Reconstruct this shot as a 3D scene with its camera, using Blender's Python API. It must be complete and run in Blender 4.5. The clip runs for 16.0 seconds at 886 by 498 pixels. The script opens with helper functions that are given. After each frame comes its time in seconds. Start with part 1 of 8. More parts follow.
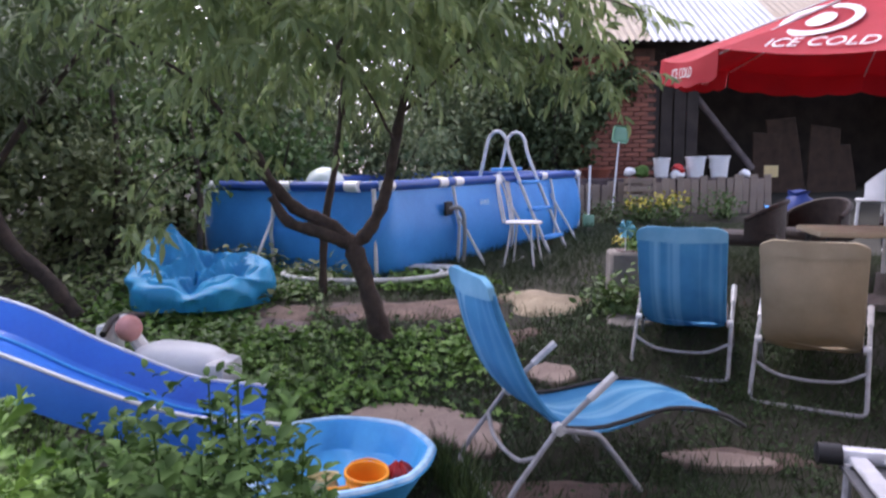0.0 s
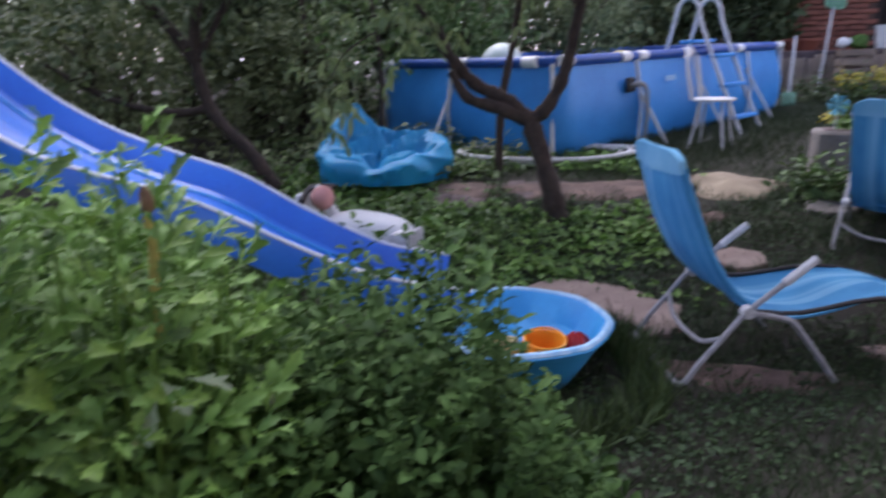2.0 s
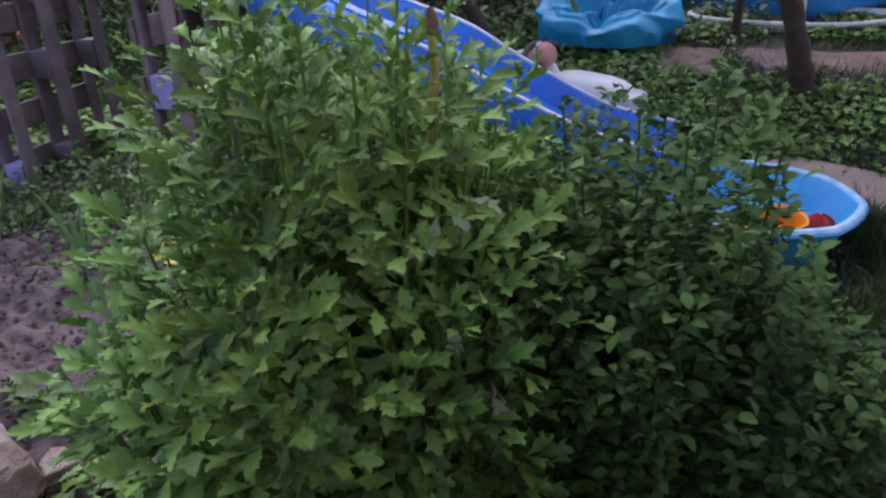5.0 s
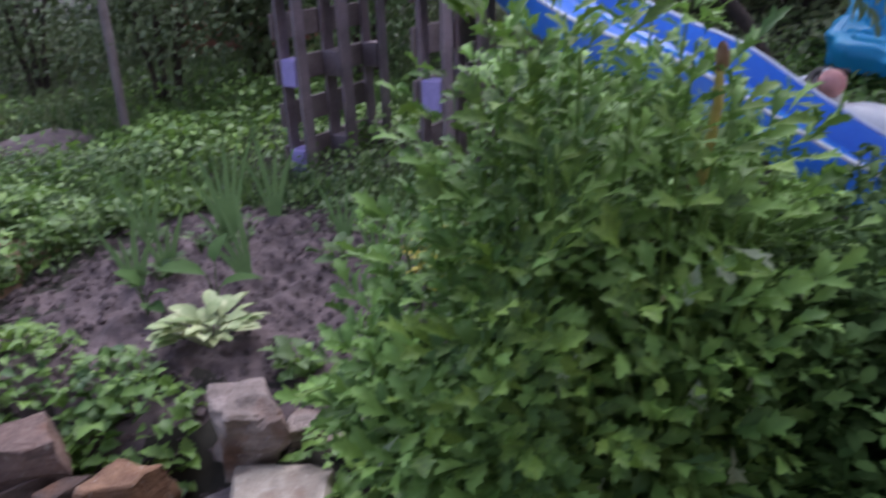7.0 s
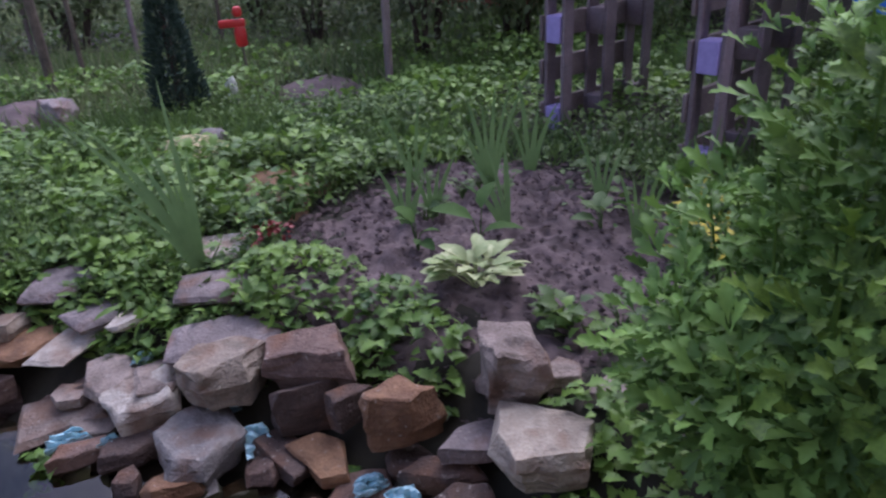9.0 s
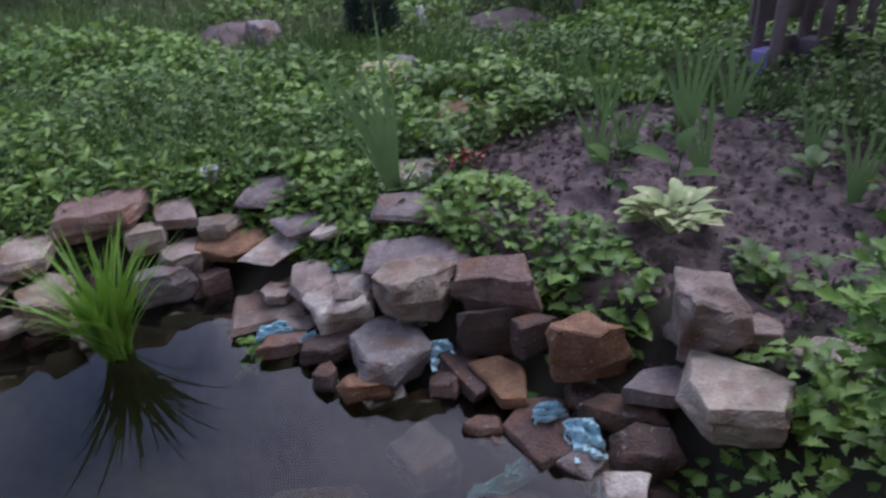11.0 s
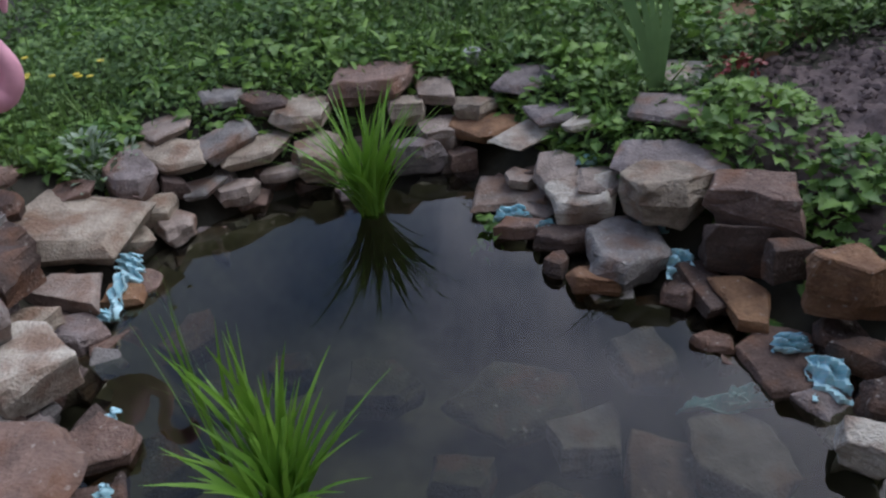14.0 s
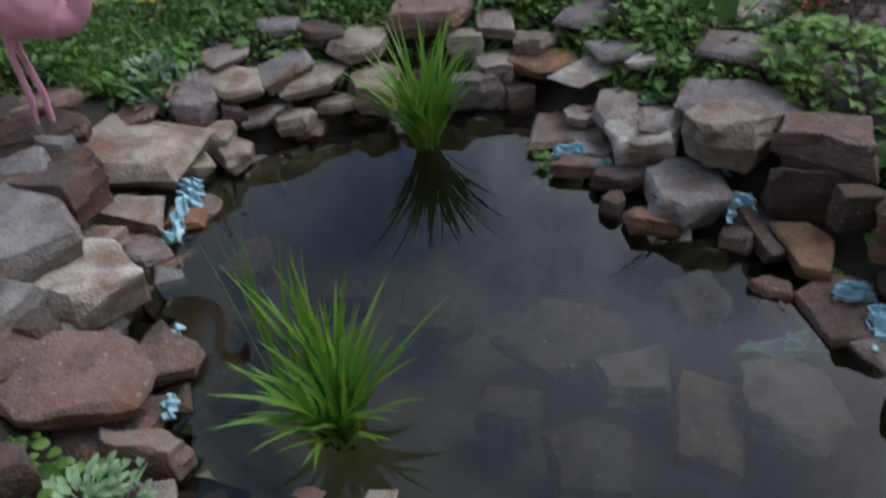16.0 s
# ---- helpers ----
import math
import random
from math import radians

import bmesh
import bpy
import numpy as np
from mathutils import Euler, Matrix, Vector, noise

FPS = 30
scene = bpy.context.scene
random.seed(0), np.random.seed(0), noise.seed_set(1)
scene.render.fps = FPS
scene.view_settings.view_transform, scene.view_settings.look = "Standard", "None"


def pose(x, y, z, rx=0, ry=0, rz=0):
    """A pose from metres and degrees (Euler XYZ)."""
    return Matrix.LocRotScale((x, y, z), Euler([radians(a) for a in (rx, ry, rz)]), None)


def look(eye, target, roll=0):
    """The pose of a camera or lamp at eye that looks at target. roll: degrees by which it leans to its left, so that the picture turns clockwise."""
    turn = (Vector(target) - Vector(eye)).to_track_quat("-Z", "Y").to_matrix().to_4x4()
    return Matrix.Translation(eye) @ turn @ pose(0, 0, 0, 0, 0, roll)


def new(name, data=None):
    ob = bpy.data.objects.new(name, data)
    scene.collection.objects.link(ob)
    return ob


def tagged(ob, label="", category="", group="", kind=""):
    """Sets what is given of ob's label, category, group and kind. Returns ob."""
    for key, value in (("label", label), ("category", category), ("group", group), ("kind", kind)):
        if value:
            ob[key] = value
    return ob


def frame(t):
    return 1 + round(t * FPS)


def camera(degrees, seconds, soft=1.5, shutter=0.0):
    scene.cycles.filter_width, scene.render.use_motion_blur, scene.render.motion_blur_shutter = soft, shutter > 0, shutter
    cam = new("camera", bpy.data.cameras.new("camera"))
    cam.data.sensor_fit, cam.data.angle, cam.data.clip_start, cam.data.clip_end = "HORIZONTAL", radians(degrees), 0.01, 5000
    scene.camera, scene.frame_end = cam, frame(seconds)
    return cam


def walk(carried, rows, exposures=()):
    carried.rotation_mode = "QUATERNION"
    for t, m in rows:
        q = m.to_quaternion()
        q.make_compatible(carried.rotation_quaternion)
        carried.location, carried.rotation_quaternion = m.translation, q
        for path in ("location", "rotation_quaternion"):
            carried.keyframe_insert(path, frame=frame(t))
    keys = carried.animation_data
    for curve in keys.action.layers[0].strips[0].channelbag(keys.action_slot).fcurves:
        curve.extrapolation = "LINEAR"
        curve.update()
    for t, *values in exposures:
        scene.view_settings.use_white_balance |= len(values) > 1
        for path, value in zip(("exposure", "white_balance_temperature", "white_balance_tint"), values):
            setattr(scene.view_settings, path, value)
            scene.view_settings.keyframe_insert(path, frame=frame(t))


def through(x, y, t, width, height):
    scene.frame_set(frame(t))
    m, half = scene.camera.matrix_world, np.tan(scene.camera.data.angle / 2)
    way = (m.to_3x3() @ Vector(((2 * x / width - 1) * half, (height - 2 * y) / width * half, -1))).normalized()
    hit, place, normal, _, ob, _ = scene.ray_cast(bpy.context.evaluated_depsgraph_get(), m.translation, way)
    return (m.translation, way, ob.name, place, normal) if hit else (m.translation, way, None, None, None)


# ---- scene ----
cam = camera(65.0, 16.0, soft=2.3, shutter=0.6)
METRES, EYE, TILT, LEAN, TURN = 1.0, 1.52, -7.0, 0.0, 0.0
PATH = [
    (0, (0.043, -0.001, 1.518), (0.013, 1.988, 1.313), -0.1),
    (0.5, (0.04, 0.018, 1.501), (0.0, 1.994, 1.197), -0.1),
    (1, (0.024, 0.019, 1.49), (-0.073, 1.982, 1.12), 0.1),
    (1.5, (0.006, 0.009, 1.484), (-0.283, 1.94, 1.05), -1.2),
    (2, (-0.011, -0.012, 1.466), (-0.508, 1.853, 0.944), -1.2),
    (2.5, (-0.04, -0.04, 1.453), (-0.795, 1.708, 0.842), -1.7),
    (3, (-0.041, -0.068, 1.436), (-0.876, 1.603, 0.721), -2.4),
    (3.5, (-0.043, -0.07, 1.419), (-0.916, 1.544, 0.624), -2.6),
    (3.7, (-0.04, -0.078, 1.417), (-0.949, 1.504, 0.599), -2.7),
    (5.8, (-0.168, -0.062, 1.403), (-1.155, 1.454, 0.55), -0.5),
    (6, (-0.156, -0.061, 1.423), (-1.23, 1.432, 0.635), 0.2),
    (6.5, (-0.138, -0.063, 1.44), (-1.444, 1.266, 0.712), -0.2),
    (7, (-0.165, -0.081, 1.436), (-1.601, 1.049, 0.624), -1.9),
    (7.5, (-0.179, -0.13, 1.432), (-1.671, 0.849, 0.529), -3.0),
    (8, (-0.198, -0.186, 1.429), (-1.763, 0.62, 0.48), -3.5),
    (8.5, (-0.22, -0.23, 1.425), (-1.857, 0.441, 0.491), -4.0),
    (9, (-0.23, -0.261, 1.43), (-1.922, 0.337, 0.548), -3.5),
    (9.5, (-0.231, -0.298, 1.428), (-1.95, 0.205, 0.539), -3.7),
    (9.7, (-0.235, -0.321, 1.433), (-1.979, 0.121, 0.559), -4.0),
    (11.8, (-0.236, -0.418, 1.394), (-1.917, -0.476, 0.311), -5.8),
    (12, (-0.228, -0.413, 1.384), (-1.914, -0.564, 0.318), -6.8),
    (12.5, (-0.213, -0.441, 1.38), (-1.864, -0.701, 0.28), -6.5),
    (13, (-0.204, -0.455, 1.368), (-1.83, -0.8, 0.257), -6.6),
    (13.5, (-0.198, -0.462, 1.363), (-1.796, -0.889, 0.239), -6.7),
    (14, (-0.186, -0.48, 1.359), (-1.751, -0.944, 0.203), -6.8),
    (14.5, (-0.177, -0.493, 1.362), (-1.72, -0.972, 0.183), -6.2),
    (15, (-0.161, -0.496, 1.368), (-1.683, -1.117, 0.228), -8.2),
    (15.5, (-0.156, -0.5, 1.366), (-1.651, -1.135, 0.199), -8.3),
    (16, (-0.154, -0.515, 1.346), (-1.589, -1.081, 0.073), -7.6),
]
walk(cam, [(t, look(eye, target, roll)) for t, eye, target, roll in PATH],
     exposures=[(0.0, 1.44, 6700, 24), (1.5, 1.22, 6450, 23), (3.5, 1.04, 6300, 25), (7.0, 1.06, 6200, 24), (8.0, 0.92, 6150, 28), (9.0, 0.84, 6050, 29), (12.0, 0.53, 6150, 20), (16.0, 0.31, 6300, 8)])

# ---- light: a dull, late evening under an overcast sky ----
world = bpy.data.worlds.new("overcast_evening")
scene.world = world
world.use_nodes = True
wn = world.node_tree
sky = wn.nodes.new("ShaderNodeTexSky")
sky.sky_type, sky.sun_disc = 'NISHITA', False
sky.sun_elevation, sky.sun_rotation = radians(42), radians(320)
sky.air_density, sky.dust_density, sky.ozone_density = 1.0, 2.2, 3.0
cloud, part_of, cover, over = wn.nodes.new("ShaderNodeTexNoise"), wn.nodes.new("ShaderNodeTexCoord"), wn.nodes.new("ShaderNodeMapRange"), wn.nodes.new("ShaderNodeMix")
cloud.inputs["Scale"].default_value, cloud.inputs["Detail"].default_value, cloud.inputs["Roughness"].default_value = 3.2, 6, 0.6
wn.links.new(part_of.outputs["Generated"], cloud.inputs["Vector"])
cover.inputs["From Min"].default_value, cover.inputs["From Max"].default_value, cover.inputs["To Max"].default_value = 0.36, 0.56, 0.9
wn.links.new(cloud.outputs["Fac"], cover.inputs["Value"])
over.data_type = 'RGBA'
parts_of, bank_of, both = wn.nodes.new("ShaderNodeSeparateXYZ"), wn.nodes.new("ShaderNodeMapRange"), wn.nodes.new("ShaderNodeMath")
wn.links.new(part_of.outputs["Generated"], parts_of.inputs[0])
bank_of.inputs["From Min"].default_value, bank_of.inputs["From Max"].default_value = -0.42, 0.0
bank_of.inputs["To Min"].default_value = 0.12
wn.links.new(parts_of.outputs["Y"], bank_of.inputs["Value"])
both.operation = 'MULTIPLY'
wn.links.new(cover.outputs["Result"], both.inputs[0])
wn.links.new(bank_of.outputs["Result"], both.inputs[1])
low_of, thick = wn.nodes.new("ShaderNodeMapRange"), wn.nodes.new("ShaderNodeMath")
low_of.inputs["From Min"].default_value, low_of.inputs["From Max"].default_value = 0.60, 0.86
low_of.inputs["To Min"].default_value, low_of.inputs["To Max"].default_value = 1.0, 0.3
wn.links.new(parts_of.outputs["Z"], low_of.inputs["Value"])
thick.operation = 'MULTIPLY'
wn.links.new(both.outputs[0], thick.inputs[0])
wn.links.new(low_of.outputs["Result"], thick.inputs[1])
wn.links.new(thick.outputs[0], over.inputs["Factor"])
wn.links.new(sky.outputs[0], over.inputs["A"])
over.inputs["B"].default_value = (13.0, 13.0, 14.8, 1)
wn.links.new(over.outputs["Result"], wn.nodes["Background"].inputs[0])
wn.nodes["Background"].inputs[1].default_value = 0.135
sun = new("overcast_sun", bpy.data.lights.new("overcast_sun", 'SUN'))
sun.data.energy, sun.data.angle, sun.data.color = 1.0, radians(30), (0.90, 0.97, 1.0)
sun.matrix_world = look((-3.4, 4.2, 10), (0, 0, 0))

rng = np.random.default_rng(7)


# ---- small tools ----
def tree_of(m):
    m.use_nodes = True
    return m.node_tree.nodes, m.node_tree.links, m.node_tree.nodes["Principled BSDF"]


def mat(name, a, b=None, rough=0.6, scale=8.0, fine=60.0, bump=0.15, metal=0.0, island=0.0, spec=0.4, through=0.0, objrand=0.0, coat=0.0):
    """A surface with two scales of variation between the colours a and b, fine relief and wear."""
    m = bpy.data.materials.new(name)
    n, l, p = tree_of(m)
    b = b or tuple(c * 0.7 for c in a)
    co = n.new("ShaderNodeTexCoord")
    big, small = n.new("ShaderNodeTexNoise"), n.new("ShaderNodeTexNoise")
    big.inputs["Scale"].default_value, small.inputs["Scale"].default_value = scale, fine
    big.inputs["Detail"].default_value, small.inputs["Detail"].default_value = 4, 3
    for t in (big, small):
        l.new(co.outputs["Object"], t.inputs["Vector"])
    add = n.new("ShaderNodeMath")
    add.operation = 'MULTIPLY_ADD'
    l.new(small.outputs["Fac"], add.inputs[0])
    add.inputs[1].default_value = 0.35
    l.new(big.outputs["Fac"], add.inputs[2])
    value = add.outputs[0]
    if island or objrand:
        src = n.new("ShaderNodeNewGeometry").outputs["Random Per Island"] if island else n.new("ShaderNodeObjectInfo").outputs["Random"]
        mix = n.new("ShaderNodeMath")
        mix.operation = 'MULTIPLY_ADD'
        l.new(src, mix.inputs[0])
        mix.inputs[1].default_value = island or objrand
        l.new(value, mix.inputs[2])
        value = mix.outputs[0]
    top = 0.95 + (island or objrand)
    ramp = n.new("ShaderNodeMapRange")
    ramp.inputs["From Min"].default_value, ramp.inputs["From Max"].default_value = 0.4, top
    l.new(value, ramp.inputs["Value"])
    cm = n.new("ShaderNodeMix")
    cm.data_type = 'RGBA'
    cm.inputs["A"].default_value, cm.inputs["B"].default_value = (*b, 1), (*a, 1)
    l.new(ramp.outputs["Result"], cm.inputs["Factor"])
    l.new(cm.outputs["Result"], p.inputs["Base Color"])
    p.inputs["Metallic"].default_value = metal
    p.inputs["Specular IOR Level"].default_value = spec
    p.inputs["Coat Weight"].default_value = coat
    rr = n.new("ShaderNodeMapRange")
    rr.inputs["To Min"].default_value, rr.inputs["To Max"].default_value = min(1, rough + 0.12), max(0.03, rough - 0.12)
    l.new(small.outputs["Fac"], rr.inputs["Value"])
    l.new(rr.outputs["Result"], p.inputs["Roughness"])
    if bump:
        bp = n.new("ShaderNodeBump")
        bp.inputs["Strength"].default_value, bp.inputs["Distance"].default_value = bump, 0.01
        l.new(add.outputs[0], bp.inputs["Height"])
        l.new(bp.outputs["Normal"], p.inputs["Normal"])
    if through:
        tr, ms = n.new("ShaderNodeBsdfTranslucent"), n.new("ShaderNodeMixShader")
        l.new(cm.outputs["Result"], tr.inputs["Color"])
        ms.inputs[0].default_value = through
        l.new(p.outputs[0], ms.inputs[1])
        l.new(tr.outputs[0], ms.inputs[2])
        l.new(ms.outputs[0], n["Material Output"].inputs["Surface"])
    return m


def smooth(ob, angle=40):
    me = ob.data
    me.polygons.foreach_set("use_smooth", np.ones(len(me.polygons), bool))
    me.set_sharp_from_angle(angle=radians(angle))
    return ob


def thing(name, place, label, category, group="", kind="", rz=0.0, tilt=(0, 0)):
    """An Empty at the base of a thing, that carries its parts."""
    ob = new(name)
    ob.empty_display_size = 0.05
    ob.matrix_world = pose(*place, tilt[0], tilt[1], rz)
    return tagged(ob, label, category, group, kind)


def finish(name, bm, material, angle=40):
    me = bpy.data.meshes.new(name)
    bm.normal_update()
    bm.to_mesh(me)
    bm.free()
    me.materials.append(material)
    ob = new(name, me)
    return smooth(ob, angle)


def part(name, bm, material, parent, label="", angle=40):
    ob = finish(name, bm, material, angle)
    ob.parent = parent
    return tagged(ob, label)


def box(bm, c, s, m=None, bevel=0.0, seg=1):
    """A box with centre c and size s, its edges rounded by bevel."""
    made = bmesh.ops.create_cube(bm, size=1)["verts"]
    bmesh.ops.scale(bm, vec=s, verts=made)
    if bevel:
        edges = list({e for v in made for e in v.link_edges})
        made = bmesh.ops.bevel(bm, geom=edges, offset=bevel, segments=seg, affect='EDGES', profile=0.5)["verts"]
    bmesh.ops.translate(bm, vec=c, verts=made)
    if m is not None:
        bmesh.ops.transform(bm, matrix=m, verts=made)
    return made


def rounded(points, n=4):
    """A smooth line through the given points."""
    p = [Vector(q) for q in points]
    p = [2 * p[0] - p[1]] + p + [2 * p[-1] - p[-2]]
    out = []
    for i in range(1, len(p) - 2):
        for k in range(n):
            t = k / n
            out.append(0.5 * ((2 * p[i]) + (p[i + 1] - p[i - 1]) * t + (2 * p[i - 1] - 5 * p[i] + 4 * p[i + 1] - p[i + 2]) * t * t + (3 * p[i] - p[i - 1] - 3 * p[i + 1] + p[i + 2]) * t ** 3))
    return out + [p[-2]]


def tube(bm, points, r, seg=8, closed=False, caps=True):
    """A round bar along a line; r is one radius or one for each point."""
    pts = [Vector(p) for p in points]
    rad = r if isinstance(r, (list, tuple)) else [r] * len(pts)
    rings, side = [], None
    for i, p in enumerate(pts):
        a = pts[i - 1] if (i or closed) else p
        b = pts[(i + 1) % len(pts)] if (i < len(pts) - 1 or closed) else p
        d = (b - a).normalized()
        if side is None:
            side = d.orthogonal().normalized()
        side = (side - d * side.dot(d)).normalized()
        up = d.cross(side)
        rings.append([bm.verts.new(p + rad[i] * (math.cos(2 * math.pi * k / seg) * side + math.sin(2 * math.pi * k / seg) * up)) for k in range(seg)])
    for i in range(len(rings) if closed else len(rings) - 1):
        a, b = rings[i], rings[(i + 1) % len(rings)]
        for k in range(seg):
            bm.faces.new((a[k], a[(k + 1) % seg], b[(k + 1) % seg], b[k]))
    if caps and not closed:
        bm.faces.new(rings[0][::-1])
        bm.faces.new(rings[-1])


def lathe(bm, profile, seg=24, c=(0, 0, 0), squash=(1, 1)):
    """A body of revolution from (radius, height) pairs."""
    rings = []
    for r, z in profile:
        rings.append([bm.verts.new((c[0] + r * squash[0] * math.cos(2 * math.pi * k / seg), c[1] + r * squash[1] * math.sin(2 * math.pi * k / seg), c[2] + z)) for k in range(seg)])
    for a, b in zip(rings, rings[1:]):
        for k in range(seg):
            bm.faces.new((a[k], a[(k + 1) % seg], b[(k + 1) % seg], b[k]))
    return rings


def sheet(bm, f, nu, nv):
    """A sheet of faces over f(u, v), u and v from 0 to 1."""
    vs = [[bm.verts.new(f(i / nu, j / nv)) for j in range(nv + 1)] for i in range(nu + 1)]
    for i in range(nu):
        for j in range(nv):
            bm.faces.new((vs[i][j], vs[i + 1][j], vs[i + 1][j + 1], vs[i][j + 1]))
    return vs


def thicken(bm, t):
    bmesh.ops.recalc_face_normals(bm, faces=bm.faces[:])
    bmesh.ops.solidify(bm, geom=bm.faces[:], thickness=t)


# ---- leaves by the thousand ----
def leaf_shape(kind):
    """Corner points and faces of one leaf, its stalk at the origin, 1 long along x, z its upper side."""
    if kind == "lance":
        xs, ws = (0, 0.2, 0.5, 0.8, 1.0), (0.0, 0.10, 0.13, 0.08, 0.0)
        zs = (0, 0.03, 0.0, -0.10, -0.22)
    elif kind == "round":
        xs, ws, zs = (0, 0.25, 0.6, 0.88, 1.0), (0.02, 0.30, 0.36, 0.2, 0.0), (0, 0.05, 0.05, 0, -0.05)
    elif kind == "blade":
        xs, ws, zs = (0, 0.35, 0.7, 1.0), (0.02, 0.022, 0.016, 0.0), (0, 0.0, -0.04, -0.14)
    elif kind == "oval":
        xs, ws, zs = (0, 0.2, 0.5, 0.8, 1.0), (0.01, 0.20, 0.27, 0.17, 0.0), (0, 0.06, 0.06, 0, -0.08)
    elif kind == "ternate":
        xs = (0, 0.26, 0.44, 0.56, 0.68, 0.78, 0.90, 1.0)
        ws = (0.01, 0.05, 0.22, 0.12, 0.26, 0.13, 0.09, 0.0)
        zs = (0, 0.03, 0.05, 0.04, 0.02, -0.02, -0.06, -0.12)
    else:
        xs = (0, 0.15, 0.30, 0.42, 0.50, 0.60, 0.66, 0.80, 0.86, 1.0)
        ws = (0.01, 0.10, 0.42, 0.20, 0.40, 0.17, 0.30, 0.10, 0.12, 0.0)
        zs = (0, 0.02, 0.05, 0.04, 0.05, 0.03, 0.02, -0.02, -0.04, -0.1)
    v, f = [], []
    tips = (0, 0, 0.16, 0.02, 0.19, 0.02, 0.05, 0) if kind == "ternate" else (0,) * len(xs)
    for x, w, z, tip in zip(xs, ws, zs, tips):
        v += [(x + tip, -w, z + w * 0.30), (x, 0, z), (x + tip, w, z + w * 0.30)]
    for i in range(len(xs) - 1):
        a, b = 3 * i, 3 * i + 3
        f += [(a, b, b + 1, a + 1), (a + 1, b + 1, b + 2, a + 2)]
    return np.array(v, float), np.array(f, int)


SHAPES = {k: leaf_shape(k) for k in ("lance", "round", "blade", "oval", "ternate", "lobed")}


def unit(a):
    return a / np.maximum(np.linalg.norm(a, axis=-1, keepdims=True), 1e-9)


def leaf_mesh(name, sets, material):
    """One mesh of many leaves; each set is (kind, places, ways, ups, lengths)."""
    vs, fs, base = [], [], 0
    for kind, where, way, up, size in sets:
        tv, tf = SHAPES[kind]
        x = unit(way)
        y = unit(np.cross(up, x) + 1e-6)
        z = np.cross(x, y)
        v = where[:, None] + size[:, None, None] * (tv[None, :, :1] * x[:, None] + tv[None, :, 1:2] * y[:, None] + tv[None, :, 2:] * z[:, None])
        n = len(where)
        vs.append(v.reshape(-1, 3))
        fs.append((tf[None] + base + len(tv) * np.arange(n)[:, None, None]).reshape(-1, 4))
        base += n * len(tv)
    v, q = np.concatenate(vs), np.concatenate(fs)
    me = bpy.data.meshes.new(name)
    me.vertices.add(len(v))
    me.vertices.foreach_set("co", v.ravel())
    me.loops.add(q.size)
    me.loops.foreach_set("vertex_index", q.ravel().astype(np.int32))
    me.polygons.add(len(q))
    me.polygons.foreach_set("loop_start", np.arange(0, q.size, 4, dtype=np.int32))
    me.update(calc_edges=True)
    me.polygons.foreach_set("use_smooth", np.ones(len(q), bool))
    me.materials.append(material)
    return new(name, me)


def rand_ways(n, up=0.0, spread=1.0):
    a = rng.normal(size=(n, 3)) * spread
    a[:, 2] += up
    return unit(a)


def clumps(centre, radii, count, per, leaf, kind, clump=0.22, up=0.3, hollow=0.55):
    """Leaves in tufts through an egg-shaped crown with an uneven outline."""
    c = unit(rng.normal(size=(count, 3))) * (hollow + (1 - hollow) * rng.random((count, 1)) ** 0.6) * rng.uniform(0.75, 1.12, (count, 1))
    c = c * np.array(radii) + np.array(centre)
    where = np.repeat(c, per, 0) + rng.normal(size=(count * per, 3)) * clump * 0.55
    out = unit(where - np.array(centre))
    way = unit(out * 0.5 + rng.normal(size=where.shape) * 0.6 + np.array([0, 0, -0.15]))
    ups = unit(rng.normal(size=where.shape) * 0.5 + np.array([0, 0, 1.0]) + out * up)
    return kind, where, way, ups, leaf * rng.uniform(0.6, 1.25, len(where))


# ---- materials ----
M = {}
M["leaf_mid"] = mat("leaf_mid", (0.14, 0.22, 0.06), (0.045, 0.09, 0.03), 0.55, 3, 40, 0.05, island=0.6, through=0.25)
M["leaf_light"] = mat("leaf_light", (0.255, 0.45, 0.095), (0.014, 0.05, 0.016), 0.55, 3, 30, 0.08, island=0.6, through=0.2, spec=0.25)
M["leaf_mint"] = mat("leaf_mint", (0.10, 0.19, 0.045), (0.012, 0.036, 0.010), 0.75, 3, 30, 0.08, island=0.6, through=0.15, spec=0.2)
M["leaf_peach"] = mat("leaf_peach", (0.34, 0.42, 0.17), (0.12, 0.18, 0.08), 0.5, 1.5, 30, 0.05, island=0.7, through=0.45)
M["leaf_dark"] = mat("leaf_dark", (0.135, 0.18, 0.07), (0.045, 0.068, 0.03), 0.6, 1.2, 20, 0.05, island=0.6, through=0.15)
M["leaf_far"] = mat("leaf_far", (0.24, 0.285, 0.13), (0.08, 0.105, 0.05), 0.65, 0.8, 10, 0.05, island=0.7, through=0.2)
M["leaf_weed"] = mat("leaf_weed", (0.185, 0.295, 0.072), (0.026, 0.066, 0.022), 0.55, 1.6, 30, 0.05, island=0.7, through=0.25)
M["leaf_fresh"] = mat("leaf_fresh", (0.235, 0.39, 0.07), (0.032, 0.09, 0.022), 0.5, 3, 30, 0.05, island=0.6, through=0.25)
M["leaf_reed"] = mat("leaf_reed", (0.22, 0.40, 0.045), (0.08, 0.20, 0.025), 0.45, 4, 30, 0.03, island=0.5, through=0.25)
M["leaf_iris"] = mat("leaf_iris", (0.20, 0.33, 0.12), (0.08, 0.16, 0.06), 0.5, 4, 30, 0.03, island=0.4, through=0.2)
